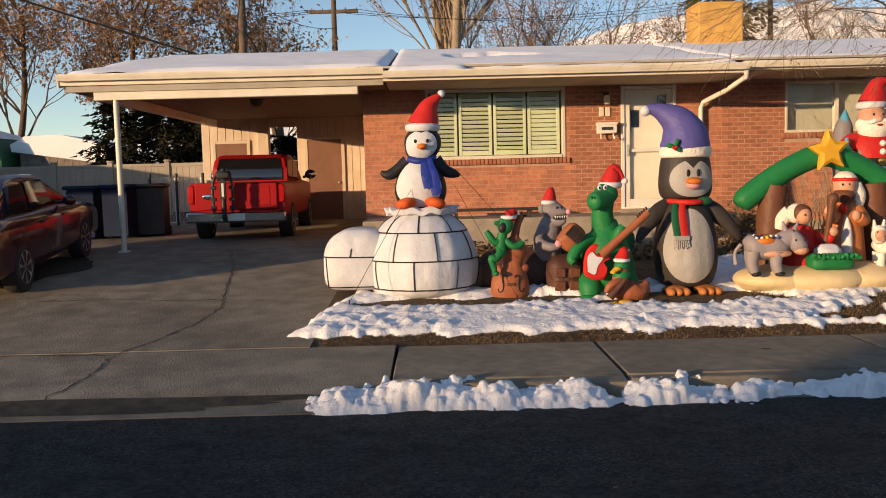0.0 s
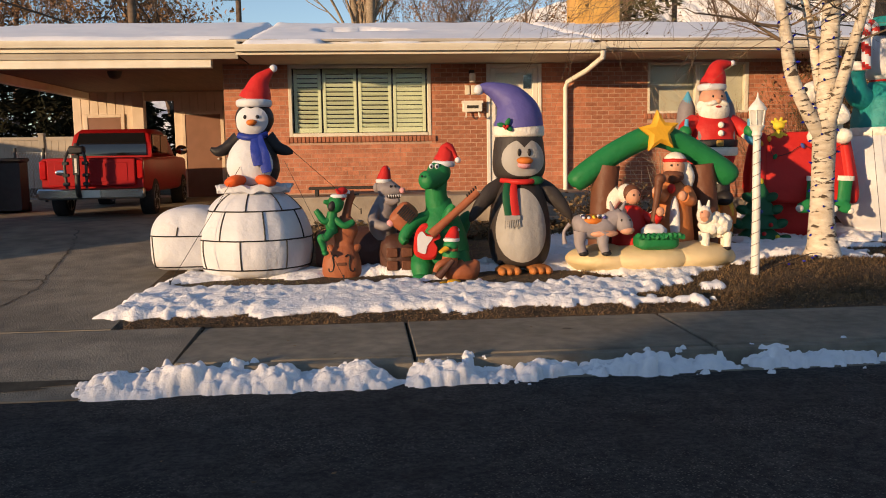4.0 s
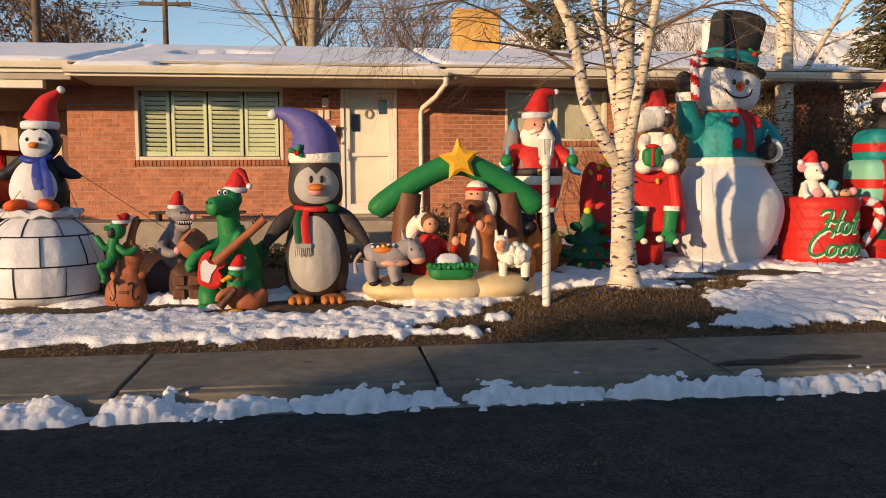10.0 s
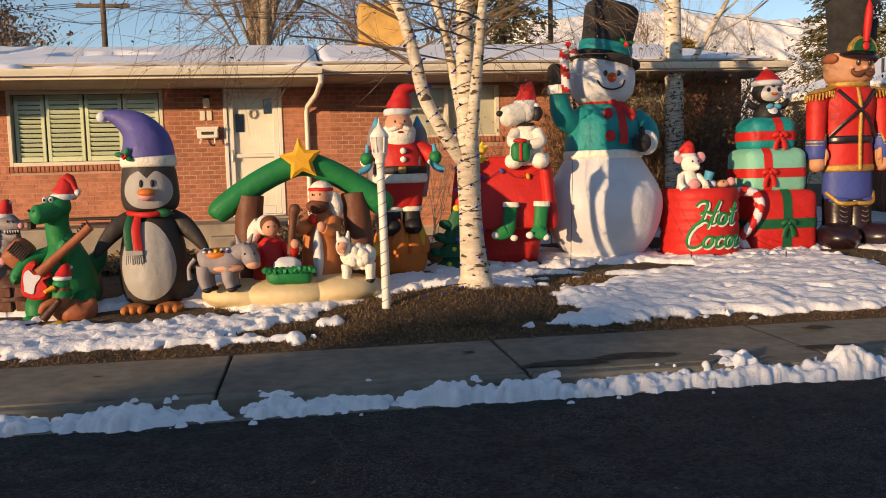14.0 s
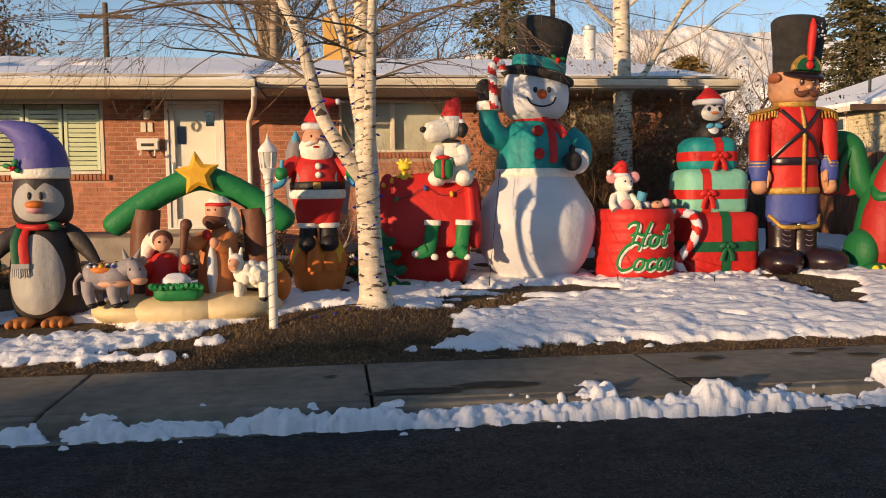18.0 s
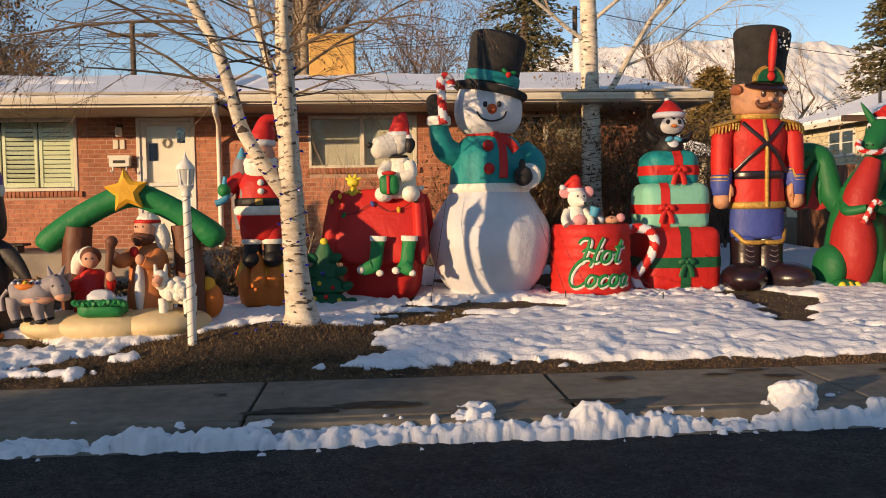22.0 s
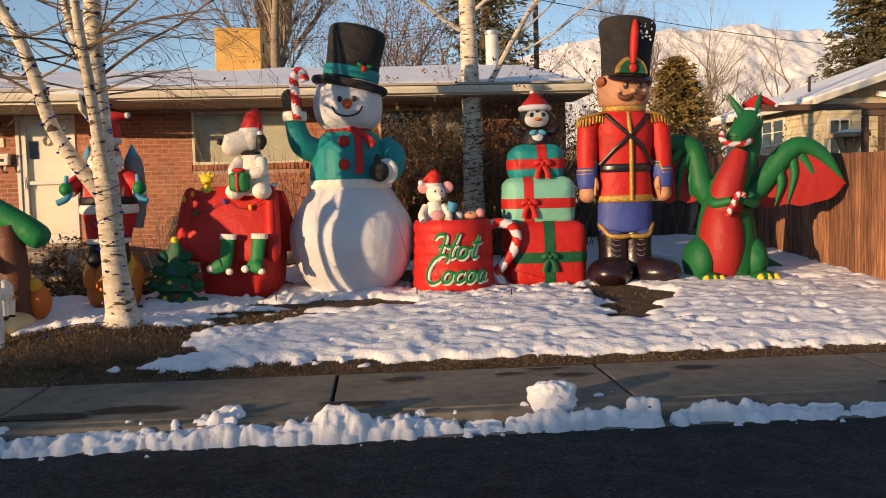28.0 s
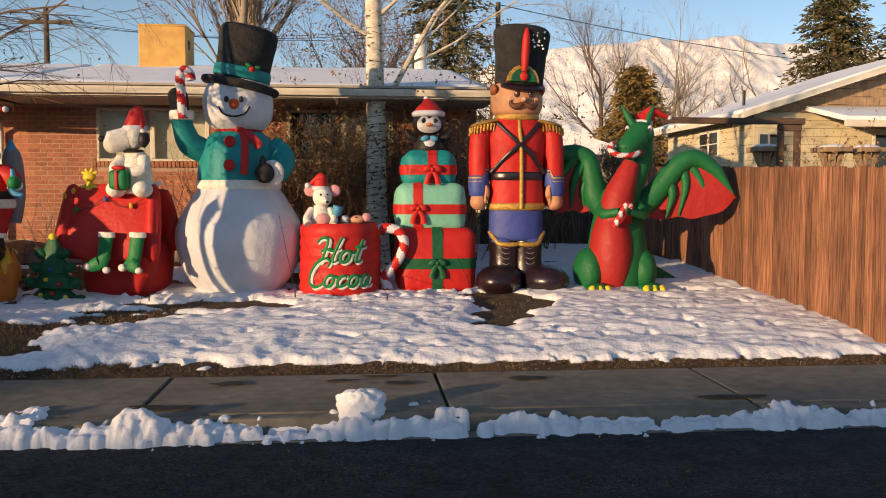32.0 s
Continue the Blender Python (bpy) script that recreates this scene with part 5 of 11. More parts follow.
SKYC = cloth("sky_blue_nylon", (0.08, 0.36, 0.55), 0.12)
GOLDC = pmat("gold_braid", (0.55, 0.34, 0.08), (0.36, 0.2, 0.04), 30, 0.45, 0.6, 60, metal=0.3)
PLUSH = pmat("black_plush", (0.016, 0.015, 0.015), (0.028, 0.026, 0.026), 12, 0.95, 0.8, 60)
PLUSHW = pmat("cream_fleece", (0.80, 0.76, 0.68), (0.7, 0.66, 0.58), 14, 0.95, 0.7, 30)
SATIN = pmat("maroon_satin", (0.022, 0.009, 0.014), (0.012, 0.007, 0.010), 5, 0.3, 0.3, 9, spec=0.6)
CORD = pmat("black_cord", (0.012, 0.012, 0.013), bump=0)


def band(g, prof, c, z, r_out, mat, h=0.03, sx=1, sy=1, seg=48):
    g.lathe([(r_out - 0.02, z - h), (r_out + 0.012, z - h * 0.6), (r_out + 0.015, z), (r_out + 0.012, z + h * 0.6), (r_out - 0.02, z + h)], c, mat, seg, sx=sx, sy=sy)


def santa_hat(g, base, r, tip, mat=REDC, brim=WHITEC, mid=None, pom=None, h=None):
    """A pointed cap: a soft white roll, a cone that bends to its tip, and a bobble."""
    b, t = Vector(base), Vector(tip)
    m = Vector(mid) if mid else b.lerp(t, 0.55) + Vector((0, 0, r * 0.35))
    h = h or r * 0.3
    g.lathe([(r * 0.86, -h), (r * 1.02, -h * 0.8), (r * 1.09, -h * 0.1), (r * 1.05, h * 0.6), (r * 0.84, h)], b, brim, 28, 12)
    g.tube([b + Vector((0, 0, h * 0.3)), b.lerp(m, 0.4), m, t], [r * 0.98, r * 0.88, r * 0.55, r * 0.12], mat, 20, 18)
    pr = pom or r * 0.26
    g.ell(t, pr, brim, seg=14, rings=10)


def eyes(g, c, dx, r, white=None, tilt=0.0, fwd=0.01):
    for s in (-1, 1):
        p = Vector(c) + Vector((s * dx, 0, 0))
        if white:
            g.ell(p, (r * 1.8, r * 0.8, r * 2.1), white, seg=14, rings=8)
            p = p + Vector((0, -r * 0.7, 0))
        g.ell(p, (r, r * 0.6, r * 1.25), BLACKC, seg=12, rings=8)


def star5(r0, r1, n=5, a0=90):
    return [((r0 if i % 2 == 0 else r1) * math.cos(radians(a0 + 180 * i / n)), (r0 if i % 2 == 0 else r1) * math.sin(radians(a0 + 180 * i / n))) for i in range(2 * n)]


def cushion(g, a, b, mat, r=0.1, puff=0.04, n=8, m=None):
    """A pillow-like box with rounded edges and a bulge on every side."""
    a, b = Vector(a), Vector(b)
    c, h = (a + b) / 2, (b - a) / 2
    vs, fs = [], []
    for ax in range(3):
        o1, o2 = [(1, 2), (2, 0), (0, 1)][ax]
        for s in (-1, 1):
            o = len(vs)
            for i in range(n + 1):
                for j in range(n + 1):
                    p, q = -1 + 2 * i / n, -1 + 2 * j / n
                    v = Vector((0, 0, 0))
                    v[ax], v[o1], v[o2] = s * h[ax], p * h[o1], q * h[o2]
                    inner = Vector([max(-(h[k] - r), min(h[k] - r, v[k])) for k in range(3)])
                    d = v - inner
                    if d.length > 1e-6:
                        v = inner + d.normalized() * r
                    w = Vector((0, 0, 0))
                    w[ax] = s * puff * (1 - p * p) * (1 - q * q)
                    vv = c + v + w
                    vs.append(m @ vv if m else vv)
            for i in range(n):
                for j in range(n):
                    k = o + i * (n + 1) + j
                    q = (k, k + n + 1, k + n + 2, k + 1)
                    fs.append(q if s > 0 else q[::-1])
    key, idx, out = {}, [], []
    for v in vs:
        k = (round(v[0], 4), round(v[1], 4), round(v[2], 4))
        if k not in key:
            key[k] = len(out)
            out.append(v)
        idx.append(key[k])
    g.add(out, [q for q in ([idx[i] for i in q] for q in fs) if len(set(q)) == 4], mat)


def decal(g, outline, c, surf, mat, rings=10):
    """A cloth patch sewn on a curved front: outline in x and z round c, laid on surf(x, z)."""
    n = len(outline)
    vs = [(c[0], surf(*c), c[1])]
    for k in range(1, rings + 1):
        for x, z in outline:
            p, q = c[0] + (x - c[0]) * k / rings, c[1] + (z - c[1]) * k / rings
            vs.append((p, surf(p, q), q))
    fs = [(0, 1 + i, 1 + (i + 1) % n) for i in range(n)]
    for k in range(rings - 1):
        for i in range(n):
            p, q = 1 + k * n + i, 1 + k * n + (i + 1) % n
            fs.append((p, p + n, q + n, q))
    g.add(vs, fs, mat)


def front_of(prof, sy, lift=0.006, gores=0, puff=0.0):
    """The front of a turned profile, as y over (x, z)."""
    pr = [(q.x, q.z) for q in spline([(r, 0, z) for r, z in prof], 120)]

    def f(x, z):
        r = pr[0][0]
        for (r0, z0), (r1, z1) in zip(pr, pr[1:]):
            if z0 <= z <= z1:
                r = r0 + (r1 - r0) * (z - z0) / max(z1 - z0, 1e-6)
        if gores:
            b = math.acos(max(-1, min(1, x / r)))
            r *= 1 + puff * (abs(math.sin(b * gores / 2)) - 0.6)
        return -sy * math.sqrt(max(0.0, r * r - x * x)) - lift

    return f


def heart_face(cx, zb, zt, notch, hw, n=72):
    """A rounded face with two lobes above and a dip between them."""
    zc, out = zb + (zt - zb) * 0.45, []
    for i in range(n):
        a = 2 * math.pi * i / n
        x, z = math.cos(a), math.sin(a)
        if z > 0:
            d = max(0.0, 1 - abs(x) / 0.38)
            h = (zt - zc) * (abs(z) ** 0.75) - (zt - notch) * d
            out.append((cx + hw * x * (1 - 0.10 * z), zc + h))
        else:
            out.append((cx + hw * (abs(x) ** 0.8) * (1 if x > 0 else -1), zc + (zc - zb) * z))
    return out, (cx, zc)


def cane(g, pts, r, n, seg=14, stripe=4):
    """One bent tube with slanting red and white stripes."""
    k = len(g.mi)
    g.tube(pts, [r] * len(pts), WHITEC, seg, n)
    red = g.slot(REDC)
    for i in range(n - 1):
        for j in range(seg):
            if int(2 * (i / stripe + j / seg) + 0.01) % 2:
                g.mi[k + i * seg + j] = red


# penguin on a snow house
IG = (-0.14, 10.42, 0.30)
igloo = thing("igloo_inflatable", IG, "white inflatable igloo with a red-capped penguin on top", "inflatable decoration")
g = G()
DOME = [(0.34, -0.02), (0.53, 0.0), (0.625, 0.08), (0.665, 0.24), (0.668, 0.40), (0.63, 0.57), (0.54, 0.75), (0.41, 0.89), (0.24, 0.97), (0.02, 1.0)]
g.lathe(DOME, (0, 0, 0), WHITEC, 64, 40, gores=16, puff=0.02)
part("dome", g, igloo, "white dome cloth with drawn snow blocks")


def dome_r(z):
    pr = [(q.x, q.z) for q in spline([(r, 0, zz) for r, zz in DOME], 60)]
    for (r0, z0), (r1, z1) in zip(pr, pr[1:]):
        if z0 <= z <= z1:
            return r0 + (r1 - r0) * (z - z0) / max(z1 - z0, 1e-5)
    return 0.3


def dome_line(z0, z1, a0, a1, n):
    pts = []
    for i in range(n + 1):
        f = i / n
        a, z = a0 + (a1 - a0) * f, z0 + (z1 - z0) * f
        k = 1 + 0.02 * (abs(math.sin(a * 8)) - 0.6)
        pts.append((dome_r(z) * k * math.cos(a) * 1.004, dome_r(z) * k * math.sin(a) * 1.004, z))
    return pts


g = G()
for z in (0.10, 0.43, 0.75):
    g.tube(dome_line(z, z, 0, 2 * math.pi, 120), 0.0085, BLACKC, 5)
for z0, z1, off, n in ((0.10, 0.43, -1.71, 8), (0.43, 0.75, -1.30, 8), (0.75, 0.95, -1.64, 8)):
    for i in range(n):
        a = off + 2 * math.pi * i / n
        g.tube(dome_line(z0, z1, a, a, 8), 0.0085, BLACKC, 5)
part("block_outline", g, igloo, "black printed block outlines")
TUN = Vector((-0.74, -0.30, 0.40))


def tunnel_k(x, z):
    b, n = (0.40, 2.5) if z > TUN.z else (0.33, 5.0)
    return ((abs(x - TUN.x) / 0.43) ** n + (abs(z - TUN.z) / b) ** n) ** (1 / n)


def tunnel_y(x, z):
    k = min(1.0, tunnel_k(x, z))
    return TUN.y - 0.06 * (1 - k * k) + 0.14 * (1 - math.sqrt(max(0.0, 1 - k ** 6))) + (0.006 + 0.05 * max(0.0, min(0.25, z - 0.5))) * fbm(x, z, 5, 7)


g = G()
vs, fs = [], []
RG = (0.0, 0.2, 0.4, 0.6, 0.75, 0.86, 0.93, 0.97, 0.99, 1.0)
for k in RG[1:]:
    for i in range(72):
        a = 2 * math.pi * i / 72
        x, z = math.cos(a), math.sin(a)
        f = k / tunnel_k(TUN.x + x, TUN.z + z)
        vs.append((TUN.x + x * f, tunnel_y(TUN.x + x * f, TUN.z + z * f), TUN.z + z * f))
for dy in (0.3, 0.62, 0.75):
    for i in range(72):
        q = vs[8 * 72 + i]
        k = 1.0 if dy < 0.7 else 0.8
        vs.append((TUN.x + (q[0] - TUN.x) * k, TUN.y + dy, TUN.z + (q[2] - TUN.z) * k))
for j in range(11):
    for i in range(72):
        p, q = j * 72 + i, j * 72 + (i + 1) % 72
        fs.append((p, q, q + 72, p + 72))
fs.append(tuple(range(72))[::-1])
fs.append(tuple(range(11 * 72, 12 * 72)))
g.add(vs, fs, WHITEC)
part("tunnel", g, igloo, "white entrance tunnel of the igloo", angle=60)


def tunnel_line(x0, z0, x1, z1, n=20):
    return [(x0 + (x1 - x0) * i / n, tunnel_y(x0 + (x1 - x0) * i / n, z0 + (z1 - z0) * i / n) - 0.002, z0 + (z1 - z0) * i / n) for i in range(n + 1)]


g = G()
for x0, z0, x1, z1 in ((-1.15, 0.48, -0.32, 0.47), (-1.12, 0.12, -0.33, 0.12), (-1.13, 0.48, -1.11, 0.12), (-0.45, 0.47, -0.42, 0.12), (-0.84, 0.48, -0.82, 0.58)):
    g.tube(tunnel_line(x0, z0, x1, z1), 0.0085, BLACKC, 5)
part("tunnel_outline", g, igloo, "black printed block outlines")
g = G()
vs, fs = [], []
for i in range(97):
    a = 2 * math.pi * i / 96
    w = 0.012 * math.sin(9 * a) + 0.010 * math.sin(14 * a + 1)
    for r, z in ((0.24, 1.02), (0.34, 1.04 + w * 0.5), (0.44 + 0.03 * math.sin(5 * a), 1.02 + w * 1.5), (0.425, 0.96 + w), (0.28, 0.93)):
        vs.append((r * math.cos(a), r * math.sin(a) * 0.9, z))
for i in range(96):
    for j in range(4):
        k = i * 5 + j
        fs.append((k, k + 5, k + 6, k + 1))
g.add(vs, fs, WHITEC)
part("snow_ruffle", g, igloo, "ruffled white fleece collar under the penguin")
g = G()
g.lathe([(0.10, 1.02), (0.24, 1.05), (0.305, 1.18), (0.30, 1.32), (0.24, 1.48), (0.16, 1.575), (0.10, 1.60)], (0.0, 0, 0), BLACKC, 40, 26, sy=0.85)
IGB = [(0.10, 1.02), (0.24, 1.05), (0.305, 1.18), (0.30, 1.32), (0.24, 1.48), (0.16, 1.575), (0.10, 1.60)]
decal(g, [(-0.02 + 0.262 * math.cos(2 * math.pi * i / 56) * (1 - 0.2 * math.sin(2 * math.pi * i / 56)), 1.315 + 0.275 * math.sin(2 * math.pi * i / 56)) for i in range(56)], (-0.02, 1.315), front_of(IGB, 0.85, 0.012), WHITEC, 12)
IGH = [(0.222 * math.cos(radians(q)), 1.745 + 0.205 * math.sin(radians(q))) for q in range(-88, 89, 8)]
g.ell((0.0, 0, 1.745), (0.222, 0.20, 0.205), BLACKC, seg=32, rings=20)
hf = front_of(IGH, 0.9, 0.008)
oc = heart_face(-0.015, 1.585, 1.885, 1.855, 0.185)
decal(g, oc[0], oc[1], hf, WHITEC, 10)
for x in (-0.085, 0.055):
    g.ell((x, hf(x, 1.76) - 0.003, 1.76), (0.020, 0.012, 0.023), BLACKC, seg=12, rings=8)
g.ell((-0.01, -0.215, 1.70), (0.06, 0.055, 0.032), ORANGE, seg=16, rings=10)
for s in (-1, 1):
    g.tube([(s * 0.17, 0, 1.55), (s * 0.29, -0.02, 1.46), (s * 0.39, -0.04, 1.425), (s * 0.47, -0.05, 1.46 if s < 0 else 1.40)], [0.085, 0.07, 0.058, 0.02], BLACKC, 16, 14)
    g.ell((s * 0.17, -0.27, 1.085), (0.12, 0.14, 0.07), FOOTC, (0, s * 14, s * 25), 18, 10)
g.tube([(-0.15, -0.12, 1.585), (-0.05, -0.185, 1.565), (0.07, -0.185, 1.565), (0.16, -0.1, 1.59)], 0.03, SCARFB, 8, 12)
for dx, dz in ((0.0, 0.06), (0.07, -0.02)):
    g.tube([(0.05 + dx * 0.4, -0.20, 1.57), (0.08 + dx, -0.285, 1.40), (0.10 + dx * 1.3, -0.305, 1.20 + dz)], [0.05, 0.07, 0.06], SCARFB, 10, 12, flat=0.22, flatdir=(0, 1, 0))
santa_hat(g, (0.0, 0, 1.925), 0.19, (0.235, 0.0, 2.32), mid=(0.09, 0, 2.18), pom=0.045, h=0.05)
for v in g.v:
    k = max(0.0, min(1.0, (v.z - 1.5) / 0.2))
    v.x, v.z = v.x + 0.04 * k, v.z + 0.05 * k
part("penguin_figure", g, igloo, "black and white penguin in a red cap and blue scarf", angle=60)

# animal band on a log
BD = (1.35, 10.25, 0.36)
bandthing = thing("animal_band_inflatable", (1.37, 10.25, 0.285), "inflatable band of cap-wearing animals with instruments on a brown log", "inflatable decoration")


def bd(x, y, z):
    return (x - BD[0], y - BD[1], z - BD[2])


g = G()
g.tube([bd(0.55, 10.45, 0.60), bd(0.75, 10.45, 0.60), bd(1.5, 10.5, 0.60), bd(2.1, 10.5, 0.6), bd(2.25, 10.5, 0.6)], [0.2, 0.28, 0.29, 0.27, 0.15], DARKBR, 24, 16)
part("log", g, bandthing, "dark brown inflated log")
g = G()
cushion(g, bd(1.32, 9.95, 0.34), bd(1.72, 10.4, 0.78), DARKBR, 0.09, 0.04)
for k in range(2):
    for q in range(2):
        g.box(bd(1.36 + k * 0.17, 9.885, 0.42 + q * 0.15), bd(1.49 + k * 0.17, 9.92, 0.53 + q * 0.15), BROWNC, 0.01)
part("stump", g, bandthing, "brown stump seat with square patches")
CE = bd(0.85, 9.96, 0.325)


def ce(u, w, y=0.0):
    return (CE[0] + u, CE[1] + y, CE[2] + w)


g = G()
g.lathe([(0.03, -0.06), (0.15, -0.05), (0.21, 0.03), (0.225, 0.14), (0.205, 0.26), (0.15, 0.35), (0.112, 0.40), (0.115, 0.46), (0.137, 0.54), (0.132, 0.61), (0.095, 0.68), (0.055, 0.73)], CE, TANC, 40, 48, sy=0.62, gores=8, puff=0.015)
for v in g.v:
    v.x += 0.055 * max(0.0, min(1.0, (v.z - CE[2] - 0.25) / 0.3))
g.tube([ce(0.055, 0.66), ce(0.07, 0.76), ce(0.10, 0.88), ce(0.14, 0.97), ce(0.165, 0.985)], [0.06, 0.048, 0.042, 0.046, 0.03], TANC, 14, 16)
for s in (-1, 1):
    g.tube([ce(s * 0.12 + 0.02, 0.33), ce(s * 0.16 + 0.03, 0.375), ce(s * 0.18 + 0.03, 0.40)], [0.055, 0.04, 0.010], TANC, 12, 8)
g.tube([ce(0.14, 0.965, -0.02), ce(0.215, 0.97, -0.03)], 0.011, BLACKC, 8)
part("cello", g, bandthing, "brown inflated cello", angle=60)
g = G(Matrix.Translation((0.0, 0.008, -0.05)))
for s in (-1, 1):
    g.tube([ce(s * 0.045, 0.325, -0.132), ce(s * 0.075, 0.345, -0.124), ce(s * 0.098, 0.32, -0.125), ce(s * 0.085, 0.24, -0.136), ce(s * 0.10, 0.17, -0.131), ce(s * 0.135, 0.16, -0.118), ce(s * 0.145, 0.195, -0.112)], [0.011, 0.008, 0.008, 0.009, 0.008, 0.008, 0.011], BLACKC, 6, 24)
g.box(ce(-0.05, 0.225, -0.152), ce(0.05, 0.26, -0.135), BROWNC, 0.004)
part("sound_hole", g, bandthing, "black printed sound holes")
g = G(Matrix.Translation((-0.035, 0.02, -0.10)))
g.tube([ce(-0.05, 0.64, -0.10), ce(-0.07, 0.75, -0.12), ce(-0.05, 0.88, -0.12)], [0.06, 0.065, 0.055], GREENC, 14, 10)
g.ell(ce(-0.015, 0.97, -0.13), (0.095, 0.085, 0.105), GREENC, (0, 20, 0), 18, 12)
g.ell(ce(-0.055, 0.95, -0.20), (0.042, 0.03, 0.06), BLACKC, (0, 20, 0), 14, 8)
g.tube([ce(-0.09, 0.99, -0.15), ce(-0.14, 1.0, -0.17)], [0.035, 0.02], GREENC, 10, 5)
g.tube([ce(-0.07, 0.81, -0.13), ce(-0.14, 0.78, -0.15), ce(-0.20, 0.86, -0.15), ce(-0.235, 0.91, -0.15)], [0.04, 0.04, 0.038, 0.03], GREENC, 10, 14)
g.tube([ce(-0.02, 0.80, -0.13), ce(0.07, 0.73, -0.16), ce(0.15, 0.75, -0.14), ce(0.18, 0.78, -0.13)], [0.04, 0.04, 0.04, 0.03], GREENC, 10, 12)
g.tube([ce(-0.06, 0.68, -0.13), ce(-0.13, 0.60, -0.18), ce(-0.19, 0.60, -0.19), ce(-0.16, 0.50, -0.18), ce(-0.15, 0.44, -0.18)], [0.05, 0.045, 0.04, 0.035, 0.03], GREENC, 10, 18)
g.ell(ce(-0.14, 0.43, -0.21), (0.04, 0.07, 0.03), GREENC, seg=12, rings=8)
santa_hat(g, ce(0.025, 1.06, -0.12), 0.085, ce(0.13, 1.10, -0.10), pom=0.024, h=0.022)
part("green_creature", g, bandthing, "green creature in a red cap hugging the cello", angle=60)
g = G(Matrix.Translation((-0.085, 0.0, 0.10)))
g.tube([bd(1.44, 10.35, 0.66), bd(1.42, 10.33, 0.85), bd(1.46, 10.3, 1.05), bd(1.49, 10.27, 1.16)], [0.15, 0.17, 0.14, 0.1], MOUSEG, 20, 14)
g.tube([bd(1.40, 10.3, 1.22), bd(1.47, 10.27, 1.23), bd(1.56, 10.2, 1.22), bd(1.63, 10.15, 1.21)], [0.10, 0.125, 0.085, 0.03], MOUSEG, 20, 14)
g.tube([bd(1.46, 10.22, 1.12), bd(1.55, 10.16, 1.10), bd(1.61, 10.12, 1.11)], [0.07, 0.055, 0.02], MOUSEG, 14, 8)
g.ell(bd(1.55, 10.15, 1.15), (0.085, 0.045, 0.035), BLACKC, seg=14, rings=8)
for i in range(6):
    g.tube([bd(1.49 + i * 0.027, 10.105 - 0.002 * i, 1.175), bd(1.492 + i * 0.027, 10.10, 1.145)], [0.012, 0.002], WHITEC, 6)
g.ell(bd(1.65, 10.13, 1.22), 0.035, PINKC, seg=12, rings=8)
g.ell(bd(1.36, 10.3, 1.25), (0.045, 0.03, 0.06), MOUSEG, seg=12, rings=8)
eyes(g, bd(1.54, 10.13, 1.27), 0.025, 0.012)
g.tube([bd(1.36, 10.25, 1.02), bd(1.30, 10.1, 0.88), bd(1.42, 9.98, 0.82), bd(1.5, 9.97, 0.84)], [0.065, 0.06, 0.05, 0.04], MOUSEG, 12, 14)
g.ell(bd(1.50, 9.95, 0.86), 0.045, PINKC, seg=12, rings=8)
santa_hat(g, bd(1.44, 10.27, 1.33), 0.085, bd(1.49, 10.3, 1.46), mid=bd(1.47, 10.29, 1.47), pom=0.03)
part("grey_creature", g, bandthing, "grey toothy animal in a red cap", angle=60)
g = G()
g.m = Matrix.Translation(bd(1.57, 9.98, 1.02)) @ Matrix.Rotation(radians(42), 4, "Y")
cushion(g, (-0.12, -0.08, -0.14), (0.10, 0.10, 0.15), TANC, 0.04, 0.02)
for i in range(8):
    g.box((-0.10 + i * 0.025, -0.115, -0.02), (-0.088 + i * 0.025, -0.09, 0.12), CHARC, 0.003)
part("accordion", g, bandthing, "brown accordion with dark pleats")
g = G()
DX = 1.98
g.lathe([(0.08, 0.0), (0.25, 0.02), (0.33, 0.18), (0.32, 0.36), (0.25, 0.58), (0.16, 0.76), (0.12, 0.86)], bd(DX + 0.02, 10.12, 0.36), GREENC, 36, 26)
g.tube([bd(DX, 10.12, 1.1), bd(DX - 0.03, 10.08, 1.28), bd(DX - 0.02, 10.05, 1.46)], [0.15, 0.125, 0.125], GREENC, 20, 12)
g.ell(bd(DX - 0.0, 10.02, 1.52), (0.14, 0.14, 0.13), GREENC, seg=24, rings=14)
g.tube([bd(DX - 0.02, 9.98, 1.48), bd(DX - 0.11, 9.88, 1.45), bd(DX - 0.18, 9.83, 1.44), bd(DX - 0.225, 9.80, 1.44)], [0.12, 0.105, 0.10, 0.03], GREENC, 20, 14)
for s in (-1, 1):
    g.ell(bd(DX - 0.17 + s * 0.04, 9.755 + s * 0.015, 1.49), (0.016, 0.012, 0.014), BLACKC, seg=10, rings=6)
    g.ell(bd(DX - 0.06 + s * 0.032, 9.90, 1.595), (0.026, 0.02, 0.032), WHITEC, seg=12, rings=8)
    g.ell(bd(DX - 0.063 + s * 0.032, 9.882, 1.592), (0.011, 0.008, 0.017), BLACKC, seg=10, rings=6)
g.tube([bd(DX - 0.12, 10.05, 1.02), bd(DX - 0.30, 9.95, 0.95), bd(DX - 0.42, 9.88, 0.80), bd(DX - 0.40, 9.84, 0.74)], [0.075, 0.075, 0.065, 0.04], GREENC, 14, 16)
g.tube([bd(DX + 0.1, 9.95, 1.05), bd(DX + 0.07, 9.8, 0.98), bd(DX + 0.1, 9.74, 1.1), bd(DX + 0.14, 9.73, 1.16)], [0.07, 0.07, 0.06, 0.04], GREENC, 14, 14)
